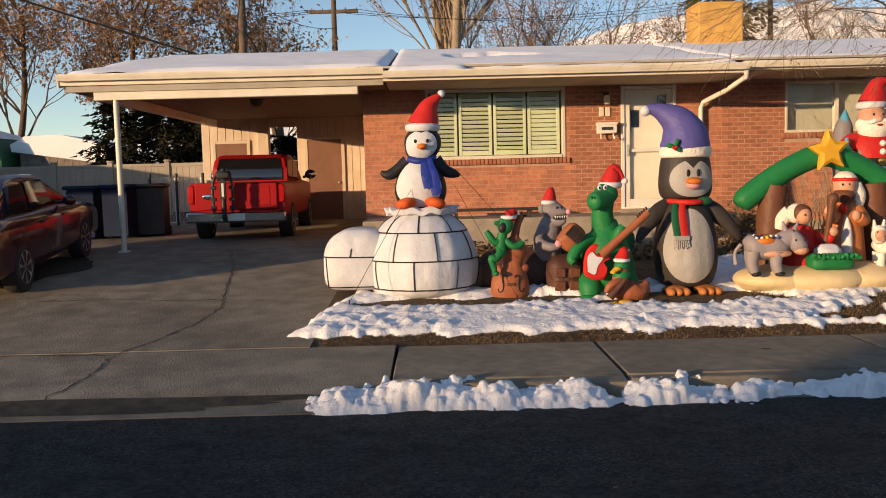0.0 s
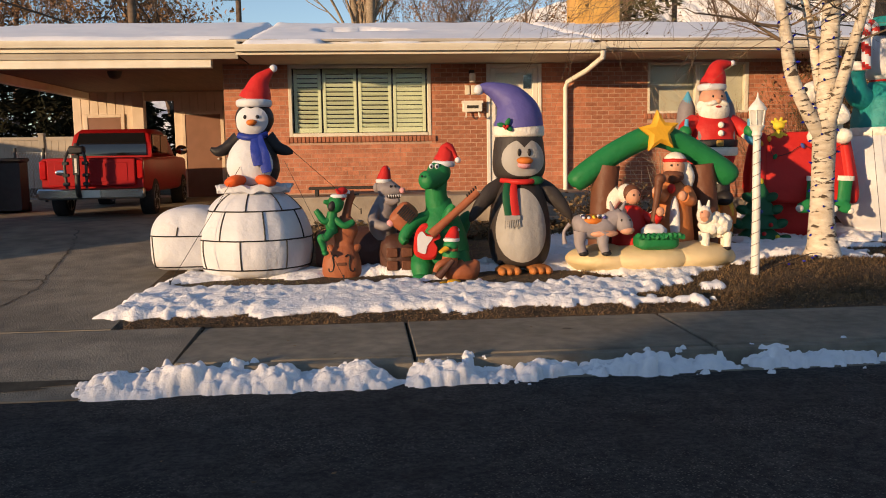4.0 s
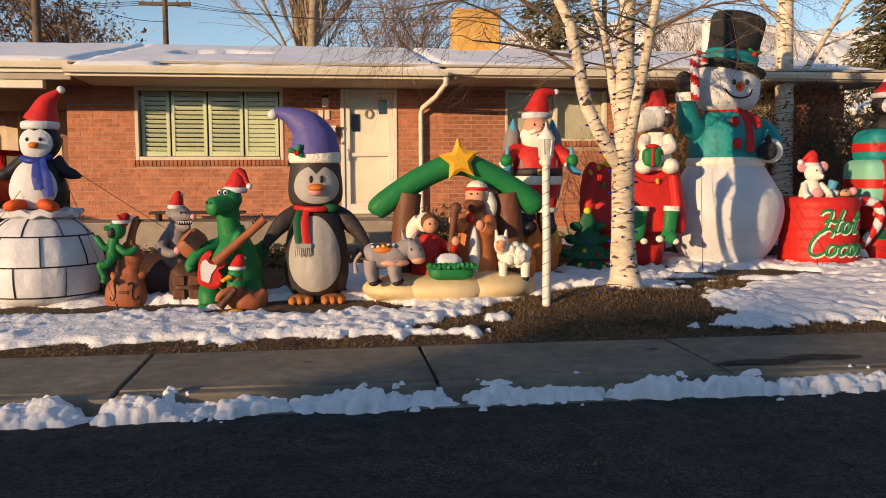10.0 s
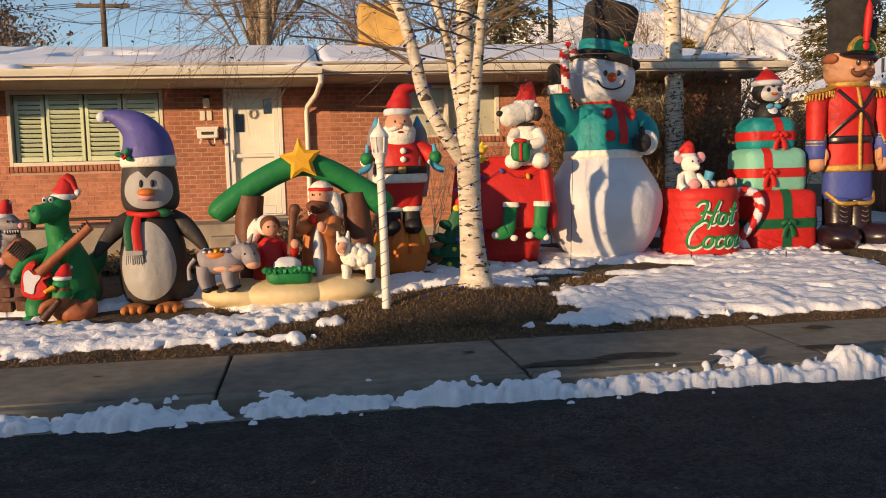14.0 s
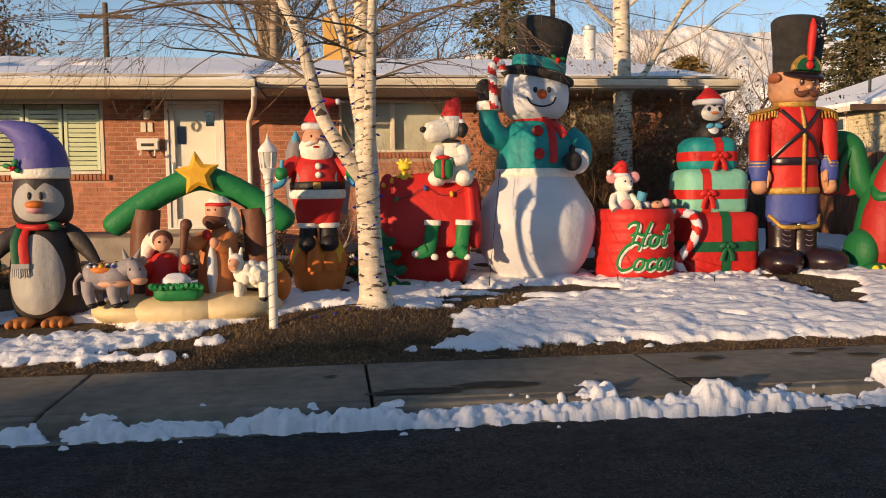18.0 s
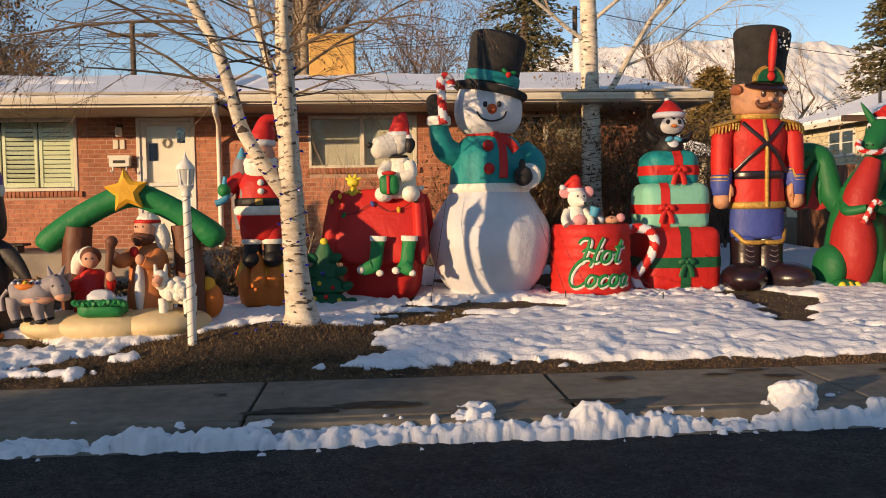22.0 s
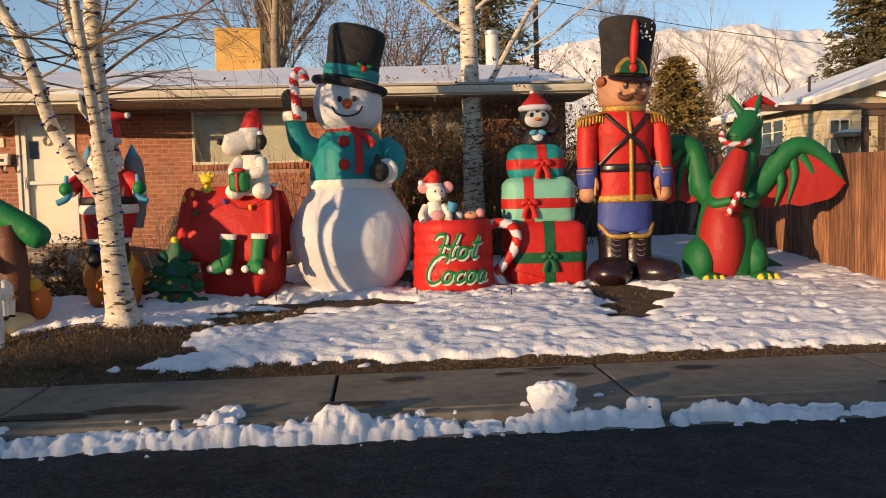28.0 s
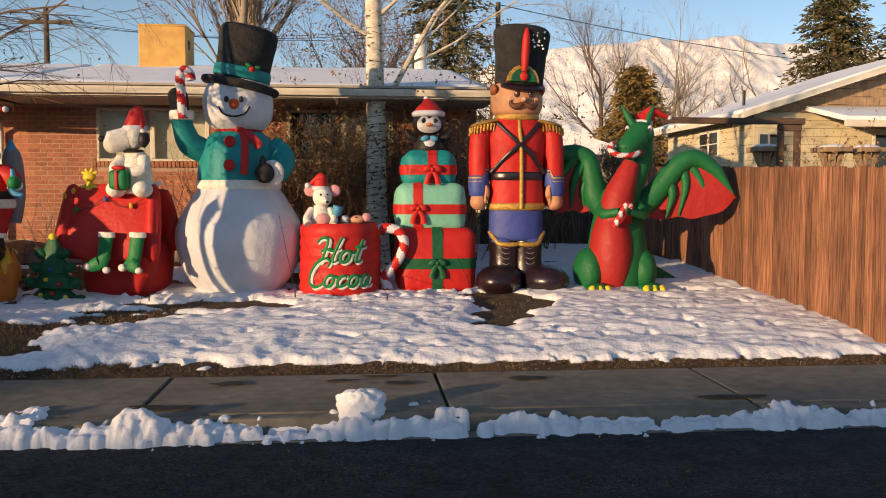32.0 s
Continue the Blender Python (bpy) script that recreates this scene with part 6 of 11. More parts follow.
g.tube([bd(DX + 0.2, 10.25, 0.8), bd(DX + 0.30, 10.32, 0.90), bd(DX + 0.36, 10.36, 1.0), bd(DX + 0.38, 10.38, 1.05)], [0.15, 0.1, 0.055, 0.01], GREENC, 14, 14)
for s in (-1, 1):
    g.tube([bd(DX + s * 0.2, 10.0, 0.55), bd(DX + s * 0.22, 9.86, 0.46), bd(DX + s * 0.22, 9.82, 0.34)], [0.14, 0.13, 0.10], GREENC, 16, 10)
    g.ell(bd(DX + s * 0.22 - 0.02, 9.77, 0.345), (0.11, 0.14, 0.05), GREENC, seg=16, rings=8)
santa_hat(g, bd(DX + 0.06, 10.06, 1.62), 0.125, bd(DX + 0.22, 10.0, 1.66), mid=bd(DX + 0.12, 10.07, 1.80), pom=0.035)
part("green_dinosaur", g, bandthing, "green dinosaur in a red cap", angle=60)
g = G()
horned = [(-0.02, -0.20), (0.10, -0.19), (0.14, -0.08), (0.10, 0.0), (0.17, 0.04), (0.14, 0.10), (0.05, 0.08), (-0.01, 0.13), (0.03, 0.20), (-0.03, 0.20), (-0.10, 0.12), (-0.13, -0.02), (-0.12, -0.14)]
horned = [(q.x, q.z) for q in spline([(x, 0, z) for x, z in horned + horned[:1]], 52)[:-1]]
g.prism(horned, 0.09, REDC, Matrix.Translation(bd(DX - 0.19, 9.66, 0.76)), bevel=0.12)
guard = [(-0.08, -0.10), (0.0, -0.13), (0.03, -0.04), (0.09, 0.05), (0.02, 0.07), (-0.03, 0.12), (-0.08, 0.06)]
guard = [(q.x, q.z) for q in spline([(x, 0, z) for x, z in guard + guard[:1]], 36)[:-1]]
g.prism(guard, 0.012, WHITEC, Matrix.Translation(bd(DX - 0.20, 9.648, 0.76)))
g.tube([bd(DX - 0.13, 9.655, 0.84), bd(DX + 0.05, 9.66, 1.0), bd(DX + 0.25, 9.67, 1.17), bd(DX + 0.40, 9.68, 1.31)], [0.055, 0.045, 0.045, 0.05], TANC, 12, 12)
for i in range(5):
    g.tube([bd(DX + 0.29 + i * 0.024, 9.655, 1.25 + i * 0.022), bd(DX + 0.275 + i * 0.024, 9.65, 1.285 + i * 0.022)], 0.008, BLACKC, 6)
part("guitar", g, bandthing, "red and white guitar with a brown neck")
g = G()
UX, UY = 2.13, 9.66
g.tube([bd(UX - 0.12, UY, 0.50), bd(UX, UY + 0.02, 0.44), bd(UX + 0.15, UY + 0.03, 0.46), bd(UX + 0.24, UY + 0.03, 0.58)], [0.10, 0.15, 0.14, 0.03], TANC, 18, 14)
g.tube([bd(UX - 0.08, UY - 0.02, 0.52), bd(UX - 0.07, UY - 0.02, 0.66), bd(UX - 0.06, UY - 0.03, 0.76)], [0.10, 0.085, 0.08], TANC, 16, 10)
g.tube([bd(UX - 0.06, UY - 0.02, 0.64), bd(UX - 0.05, UY - 0.02, 0.72)], [0.10, 0.095], GREENC, 16)
g.ell(bd(UX - 0.06, UY - 0.03, 0.79), (0.085, 0.085, 0.085), GREENC, seg=18, rings=10)
g.tube([bd(UX - 0.12, UY - 0.10, 0.76), bd(UX - 0.19, UY - 0.16, 0.72)], [0.05, 0.03], YELLOW, 12, 5, flat=0.6)
g.tube([bd(UX - 0.08, UY - 0.08, 0.6), bd(UX - 0.2, UY - 0.14, 0.56), bd(UX - 0.25, UY - 0.13, 0.47)], [0.05, 0.045, 0.03], TANC, 10, 8)
g.tube([bd(UX - 0.22, UY - 0.16, 0.40), bd(UX - 0.05, UY - 0.17, 0.62)], [0.05, 0.03], DARKBR, 10, 5)
for s in (0, 1):
    g.ell(bd(UX - 0.15 + s * 0.10, UY - 0.18 - 0.03 * s, 0.315 + s * 0.03), (0.08, 0.10, 0.035), YELLOW, seg=14, rings=8)
santa_hat(g, bd(UX - 0.05, UY - 0.01, 0.86), 0.085, bd(UX + 0.03, UY + 0.03, 0.98), mid=bd(UX - 0.01, UY + 0.02, 0.99), pom=0.02)
for v in g.v:
    v.z = bd(0, 0, 0.27)[2] + (v.z - bd(0, 0, 0.27)[2]) * 0.87
part("brown_duck", g, bandthing, "brown duck in a red cap with yellow feet", angle=60)

# tall penguin with a purple cap
tall_penguin = thing("penguin_inflatable", (2.95, 10.12, 0.285), "tall dark inflatable penguin with a grey belly and purple cap", "inflatable decoration")
PBODY = [(0.10, 0.05), (0.28, 0.08), (0.355, 0.25), (0.365, 0.45), (0.34, 0.70), (0.28, 0.92), (0.20, 1.04), (0.16, 1.07)]
PHEAD = [(0.12, 1.06), (0.26, 1.09), (0.305, 1.2), (0.30, 1.38), (0.27, 1.56), (0.2, 1.62)]
g = G()
g.lathe([(0.10, 0.05), (0.28, 0.08), (0.355, 0.25), (0.365, 0.45), (0.34, 0.70), (0.28, 0.92), (0.20, 1.04), (0.16, 1.07)], (0, 0, 0), CHARC, 48, 34, sy=0.92, gores=10, puff=0.02)
part("body", g, tall_penguin, "dark body")
g = G()
decal(g, [(-0.02 + 0.285 * math.cos(2 * math.pi * i / 64) * (1 - 0.16 * math.sin(2 * math.pi * i / 64)), 0.545 + 0.425 * math.sin(2 * math.pi * i / 64)) for i in range(64)], (-0.02, 0.545), front_of(PBODY, 0.92, 0.008, 10, 0.02), GREYC, 14)
part("belly", g, tall_penguin, "pale grey belly")
g = G()
g.lathe(PHEAD, (0, 0, 0), CHARC, 56, 34, sy=0.92)
pf = front_of(PHEAD, 0.92, 0.006)
oc = heart_face(0.015, 1.105, 1.525, 1.43, 0.25)
decal(g, oc[0], oc[1], pf, GREYC, 12)
for x in (-0.045, 0.07):
    g.ell((x, pf(x, 1.375) - 0.004, 1.375), (0.021, 0.012, 0.043), BLACKC, seg=14, rings=8)
g.ell((0.012, -0.315, 1.285), (0.095, 0.075, 0.042), ORANGE, (8, 0, 0), 22, 12)
g.ell((0.008, -0.30, 1.235), (0.078, 0.065, 0.045), PINKC, seg=20, rings=12)
part("head", g, tall_penguin, "dark head with a grey face and orange beak", angle=60)
for s in (-1, 1):
    g = G()
    g.tube([(s * 0.20, 0, 1.0), (s * 0.33, -0.04, 0.92), (s * 0.45, -0.08, 0.80), (s * 0.56, -0.11, 0.65), (s * 0.60, -0.12, 0.59)], [0.10, 0.105, 0.085, 0.05, 0.01], CHARC, 18, 20, flat=0.7, flatdir=(0, 1, 0))
    part("flipper", g, tall_penguin, "dark flipper")
    g = G()
    g.ell((s * 0.18, -0.24, 0.035), (0.15, 0.19, 0.058), WEBC, seg=20, rings=10)
    for q in (-1, 0, 1):
        g.ell((s * 0.18 + q * 0.085, -0.36, 0.03), (0.052, 0.10, 0.048), WEBC, seg=14, rings=8)
    part("foot", g, tall_penguin, "orange foot")
g = G()
g.tube([(-0.22, -0.1, 1.06), (-0.1, -0.25, 1.045), (0.06, -0.27, 1.045), (0.22, -0.14, 1.06)], [0.032] * 4, REDC, 10, 16, flat=1.0)
g.ell((0.16, -0.215, 1.055), (0.09, 0.05, 0.05), DKGREEN, seg=14, rings=8)
for x, m in ((-0.20, DKGREEN), (-0.12, REDC)):
    g.tube([(x + 0.02, -0.24, 1.03), (x, -0.31, 0.88), (x + 0.02, -0.345, 0.66)], [0.035, 0.05, 0.05], m, 10, 10, flat=0.35, flatdir=(0, 1, 0))
g.box((-0.23, -0.365, 0.615), (-0.05, -0.345, 0.67), GREYC, 0.006)
for i in range(9):
    g.tube([(-0.225 + i * 0.02, -0.352, 0.63), (-0.23 + i * 0.022, -0.36, 0.52 + 0.01 * (i % 3))], 0.007, GREYC, 5)
part("scarf", g, tall_penguin, "red and green fringed scarf")
g = G()
g.lathe([(0.23, 1.55), (0.285, 1.56), (0.298, 1.61), (0.29, 1.675), (0.24, 1.69)], (0, 0, 0), PLUSHW, 40, 14, sy=0.93)
g.tube([(0, 0, 1.66), (-0.02, 0, 1.82), (-0.11, 0, 1.98), (-0.26, 0, 2.08), (-0.38, 0, 2.12), (-0.44, 0, 2.11)], [0.285, 0.265, 0.19, 0.11, 0.065, 0.05], PURPLE, 32, 30)
g.ell((-0.46, 0, 2.10), 0.06, WHITEC, seg=16, rings=10)
pcap = part("cap", g, tall_penguin, "purple cap with a pale band", angle=60)
g = G()
for a in (-40, 60, 170):
    g.ell((-0.20 + 0.05 * math.cos(radians(a)), -0.275, 1.68 + 0.045 * math.sin(radians(a))), (0.05, 0.02, 0.028), GREENC, (0, -a, 0), 12, 8)
for i in range(3):
    g.ell((-0.20 + 0.018 * (i - 1), -0.295, 1.67 - 0.02 * (i % 2)), 0.018, REDC, seg=10, rings=6)
part("holly", g, pcap, "green leaves with red berries")

# stable scene
NV = (4.60, 10.05, 0.295)
stable = thing("nativity_inflatable", NV, "inflatable stable scene with green arch, star, animals and robed figures", "inflatable decoration")
g = G()
for px, py, a, b, c in ((-0.55, -0.12, 0.48, 0.40, 0.16), (-0.1, -0.2, 0.6, 0.42, 0.17), (0.45, -0.15, 0.52, 0.42, 0.17), (0.05, 0.1, 0.9, 0.45, 0.16), (-0.78, -0.1, 0.22, 0.3, 0.13), (0.78, -0.08, 0.22, 0.32, 0.14)):
    g.ell((px - 0.11, py, c * 0.8), (a, b, c), BEIGE, seg=32, rings=16)
part("base_cushion", g, stable, "cream inflated base cushion")
g = G()
g.tube([(-1.0, 0.15, 0.96), (-0.94, 0.15, 1.02), (-0.6, 0.15, 1.27), (-0.25, 0.15, 1.46), (0.02, 0.15, 1.54), (0.3, 0.15, 1.45), (0.62, 0.15, 1.27), (0.92, 0.15, 1.05), (0.99, 0.15, 0.99)], [0.03, 0.13, 0.135, 0.135, 0.14, 0.135, 0.135, 0.14, 0.04], GREENC, 24, 40)
part("arch", g, stable, "green inflated roof arch")
for s in (-1, 1):
    g = G()
    g.tube([(s * 0.64, 0.16, 0.1), (s * 0.63, 0.15, 0.5), (s * 0.61, 0.14, 0.9), (s * 0.58, 0.13, 1.2)], [0.165, 0.16, 0.155, 0.15], BROWNC, 20, 18)
    part("pillar", g, stable, "brown inflated pillar")
g = G()
g.prism(star5(0.25, 0.125, 5, 96), 0.13, YELLOW, Matrix.Translation((0.0, -0.07, 1.58)), bevel=0.35)
part("star", g, stable, "yellow five-pointed star")
g = G()
cushion(g, (-0.40, -0.56, 0.26), (0.06, -0.30, 0.42), GREENC, 0.05, 0.02)
rim = []
for i in range(81):
    f = i / 80
    rim.append((-0.43 + 0.52 * f, -0.575 + 0.022 * math.sin(i * 1.1), 0.41 + 0.012 * math.sin(i * 0.7)))
g.tube(rim, 0.03, GREENC, 8)
part("manger", g, stable, "green cloth manger with a ruffled rim")
g = G()
cushion(g, (-0.32, -0.5, 0.38), (-0.06, -0.34, 0.52), WHITEC, 0.06, 0.02)
part("swaddling", g, stable, "white cloth bundle in the manger")
g = G()
g.lathe([(0.1, 0.2), (0.21, 0.22), (0.205, 0.45), (0.15, 0.66), (0.08, 0.73)], (-0.36, -0.10, 0), REDC, 24, 18)
g.ell((-0.365, -0.18, 0.845), (0.09, 0.09, 0.10), SKINC, seg=20, rings=14)
g.ell((-0.37, -0.145, 0.875), (0.112, 0.10, 0.105), BROWNC, seg=20, rings=14)
g.ell((-0.415, -0.09, 0.87), (0.11, 0.105, 0.115), PLUSHW, seg=20, rings=14)
g.tube([(-0.47, -0.06, 0.9), (-0.54, -0.02, 0.80), (-0.58, -0.02, 0.68)], [0.08, 0.085, 0.05], PLUSHW, 12, 10)
for s in (-1, 1):
    g.tube([(-0.36 + s * 0.12, -0.14, 0.62), (-0.34 + s * 0.2, -0.26, 0.56), (-0.32 + s * 0.22, -0.34, 0.63)], [0.065, 0.06, 0.045], REDC, 12, 10)
    g.ell((-0.32 + s * 0.22, -0.37, 0.67), (0.05, 0.035, 0.055), SKINC, seg=12, rings=8)
eyes(g, (-0.35, -0.275, 0.86), 0.035, 0.010)
part("robed_figure", g, stable, "small figure in a red robe and white veil", angle=60)
g = G()
g.lathe([(0.12, 0.2), (0.245, 0.22), (0.23, 0.55), (0.19, 0.86), (0.09, 1.0)], (0.20, 0.05, 0), ROBEC, 24, 20)
g.ell((0.15, -0.12, 0.50), (0.065, 0.12, 0.34), WHITEC, seg=20, rings=16)
g.ell((0.19, 0.0, 1.17), (0.125, 0.125, 0.14), SKINC, seg=20, rings=14)
g.ell((0.165, -0.035, 1.06), (0.13, 0.12, 0.085), BROWNC, seg=20, rings=12)
g.tube([(0.15, -0.1, 1.06), (0.12, -0.12, 0.98)], [0.09, 0.03], BROWNC, 12, 6)
g.ell((0.21, 0.03, 1.23), (0.135, 0.13, 0.115), PLUSHW, seg=20, rings=12)
g.lathe([(0.125, -0.02), (0.142, -0.01), (0.142, 0.015), (0.125, 0.025)], (0.205, 0.02, 1.24), REDC, 24)
g.tube([(0.32, 0.03, 1.2), (0.36, 0.03, 1.05), (0.37, 0.02, 0.93)], [0.07, 0.09, 0.05], PLUSHW, 12, 10)
g.tube([(0.06, -0.02, 0.88), (-0.04, -0.18, 0.82), (-0.1, -0.25, 0.88)], [0.085, 0.08, 0.06], ROBEC, 14, 10)
g.ell((-0.11, -0.28, 0.90), (0.06, 0.045, 0.06), SKINC, seg=14, rings=8)
g.tube([(0.33, -0.02, 0.88), (0.32, -0.2, 0.78), (0.22, -0.28, 0.82)], [0.085, 0.075, 0.06], ROBEC, 14, 10)
g.ell((0.19, -0.29, 0.84), (0.05, 0.04, 0.06), SKINC, seg=14, rings=8)
g.ell((0.10, -0.17, 0.92), (0.05, 0.04, 0.06), REDC, seg=12, rings=8)
g.tube([(-0.22, -0.28, 0.22), (-0.16, -0.30, 0.55), (-0.12, -0.32, 0.86), (-0.1, -0.32, 1.04)], [0.03, 0.035, 0.04, 0.055], BROWNC, 12, 12)
g.ell((-0.09, -0.32, 1.04), 0.065, BROWNC, seg=14, rings=8)
eyes(g, (0.15, -0.12, 1.19), 0.04, 0.011)
part("robed_figure", g, stable, "bearded figure in a brown robe with a staff", angle=60)
g = G()
g.m = Matrix.Translation((-0.14, -0.06, -0.02)) @ Matrix.Translation((-0.75, -0.38, 0.24)) @ Matrix.Diagonal((0.98, 1.0, 0.93, 1)) @ Matrix.Translation((0.75, 0.38, -0.24))
g.tube([(-0.98, -0.35, 0.56), (-0.93, -0.35, 0.57), (-0.8, -0.36, 0.56), (-0.62, -0.38, 0.57), (-0.54, -0.38, 0.60)], [0.06, 0.145, 0.15, 0.145, 0.10], DONKEYG, 22, 18)
for x, y in ((-0.92, -0.43), (-0.88, -0.27), (-0.66, -0.46), (-0.62, -0.3)):
    g.tube([(x, y, 0.52), (x - 0.01, y, 0.38), (x + 0.02, y - 0.01, 0.26)], [0.085, 0.065, 0.05], DONKEYG, 12, 10)
    g.ell((x + 0.03, y - 0.02, 0.25), (0.06, 0.06, 0.035), BLACKC, seg=12, rings=6)
g.tube([(-0.60, -0.38, 0.60), (-0.52, -0.40, 0.66), (-0.45, -0.42, 0.68)], [0.12, 0.11, 0.10], DONKEYG, 16, 8)
g.tube([(-0.49, -0.42, 0.72), (-0.43, -0.45, 0.62), (-0.40, -0.47, 0.54), (-0.39, -0.475, 0.50)], [0.08, 0.10, 0.085, 0.03], DONKEYG, 18, 12)
g.ell((-0.395, -0.48, 0.525), (0.085, 0.085, 0.055), SKINC, seg=16, rings=10)
for s in (-1, 1):
    g.tube([(-0.49 + s * 0.05, -0.40, 0.76), (-0.48 + s * 0.09, -0.40, 0.87)], [0.035, 0.008], DONKEYG, 8, 5)
eyes(g, (-0.425, -0.535, 0.65), 0.05, 0.012)
g.ell((-0.78, -0.39, 0.655), (0.15, 0.135, 0.065), ORANGE, (8, 0, 0), 18, 8)
rq = random.Random(3)
for i in range(16):
    g.ell((-0.9 + 0.06 * (i % 5), -0.49 + 0.025 * (i // 5), 0.685 + 0.008 * (i // 5)), (0.022, 0.02, 0.018), (PURPLE, WHITEC, LEMON, CHARC)[rq.randrange(4)], seg=6, rings=4)
g.ell((-0.66, -0.47, 0.49), (0.17, 0.07, 0.05), SKINC, seg=16, rings=8)
g.tube([(-1.02, -0.33, 0.6), (-1.09, -0.33, 0.5), (-1.08, -0.34, 0.36)], [0.025, 0.02, 0.03], DONKEYG, 8, 8)
part("donkey_figure", g, stable, "grey donkey with a patterned blanket", angle=60)
g = G()
for i in range(34):
    a = rq.uniform(0, 6.28)
    b = rq.uniform(-1, 1)
    c = math.sqrt(1 - b * b)
    g.ell((0.58 + 0.155 * b, -0.30 + 0.09 * c * math.cos(a), 0.50 + 0.10 * c * math.sin(a)), 0.062, PLUSHW, seg=10, rings=7)
g.ell((0.58, -0.3, 0.5), (0.2, 0.12, 0.13), PLUSHW)
for x, y in ((0.44, -0.36), (0.46, -0.24), (0.70, -0.36), (0.72, -0.24)):
    g.tube([(x, y, 0.42), (x, y, 0.24)], [0.055, 0.045], PLUSHW, 10)
    g.ell((x, y, 0.235), (0.05, 0.055, 0.035), BLACKC, seg=10, rings=6)
g.ell((0.42, -0.36, 0.62), (0.085, 0.085, 0.11), PLUSHW, seg=16, rings=10)
g.tube([(0.41, -0.40, 0.63), (0.385, -0.46, 0.58)], [0.065, 0.04], SKINC, 12, 6)
for s in (-1, 1):
    g.tube([(0.42 + s * 0.045, -0.35, 0.69), (0.42 + s * 0.06, -0.35, 0.79)], [0.03, 0.012], PLUSHW, 8, 5)
eyes(g, (0.395, -0.435, 0.655), 0.03, 0.009)
part("sheep_figure", g, stable, "woolly white sheep with black hooves", angle=60)
g = G()
g.ell((0.83, 0.25, 0.32), (0.14, 0.14, 0.2), ORANGE)
g.ell((0.80, 0.22, 0.5), (0.09, 0.09, 0.1), YELLOW)
part("bundle", g, stable, "orange and yellow bundle behind the sheep")

# santa over flames
SN = (5.87, 11.6, 0.43)
santa = thing("santa_inflatable", SN, "inflatable santa with a jet pack rising from orange flames", "inflatable decoration")
g = G()
g.lathe([(0.2, -0.06), (0.29, -0.03), (0.335, 0.12), (0.33, 0.26), (0.30, 0.38), (0.22, 0.44)], (0, 0.05, 0), ORANGE, 36, 22, sy=0.8, gores=9, puff=0.06)
part("flame_base", g, santa, "orange inflated base of the flames")
for i in range(9):
    a = 2 * math.pi * (i + 0.5) / 9
    h = 0.60 + 0.08 * math.sin(i * 2.3)
    x, y = 0.275 * math.cos(a), 0.05 + 0.23 * math.sin(a)
    g = G()
    g.tube([(x * 0.95, y, 0.22), (x * 1.0, y, 0.36), (x * 0.97, y, h * 0.85), (x * 1.08, y, h)], [0.11, 0.11, 0.06, 0.008], ORANGE, 12, 10)
    part("flame", g, santa, "orange flame")
for x, y, h in ((0.0, -0.1, 0.56), (-0.22, -0.02, 0.70), (0.22, -0.02, 0.66), (0.08, 0.2, 0.8), (-0.16, 0.2, 0.76)):
    g = G()
    g.tube([(x, y, 0.3), (x, y, 0.42), (x + 0.02, y + 0.02, h)], [0.13, 0.12, 0.012], YELLOW, 12, 8)
    part("flame", g, santa, "yellow flame")
g = G()
for s in (-1, 1):
    g.tube([(s * 0.28, 0.16, 0.95), (s * 0.30, 0.18, 1.3), (s * 0.28, 0.18, 1.75), (s * 0.27, 0.17, 1.9)], [0.09, 0.125, 0.12, 0.07], MOUSEG, 18, 14)
    g.tube([(s * 0.275, 0.17, 1.86), (s * 0.27, 0.16, 2.02)], [0.085, 0.01], SKYC, 16, 6)
    g.tube([(s * 0.2, -0.1, 1.6), (s * 0.22, -0.17, 1.42), (s * 0.2, -0.18, 1.3)], [0.045] * 3, MOUSEG, 8, 8)
part("jet_pack", g, santa, "grey jet pack with blue nose cones")
g = G()
g.lathe([(0.1, 0.80), (0.22, 0.83), (0.275, 0.95), (0.325, 1.1), (0.345, 1.24), (0.34, 1.40), (0.305, 1.56), (0.21, 1.69), (0.1, 1.73)], (0, 0, 0), REDC, 36, 30, sy=0.85)
g.lathe([(0.31, 1.25), (0.352, 1.26), (0.355, 1.31), (0.352, 1.35), (0.31, 1.37)], (0, 0, 0), BLACKC, 36, 8, sy=0.87)
g.lathe([(0.30, 1.13), (0.355, 1.15), (0.365, 1.20), (0.355, 1.25), (0.31, 1.26)], (0, 0, 0), PLUSHW, 36, 10, sy=0.87)
g.box((-0.05, -0.325, 1.265), (0.05, -0.30, 1.35), GOLDC, 0.01)
for z in (1.44, 1.55):
    g.ell((0.02, -0.285, z), 0.042, PLUSHW, seg=14, rings=10)
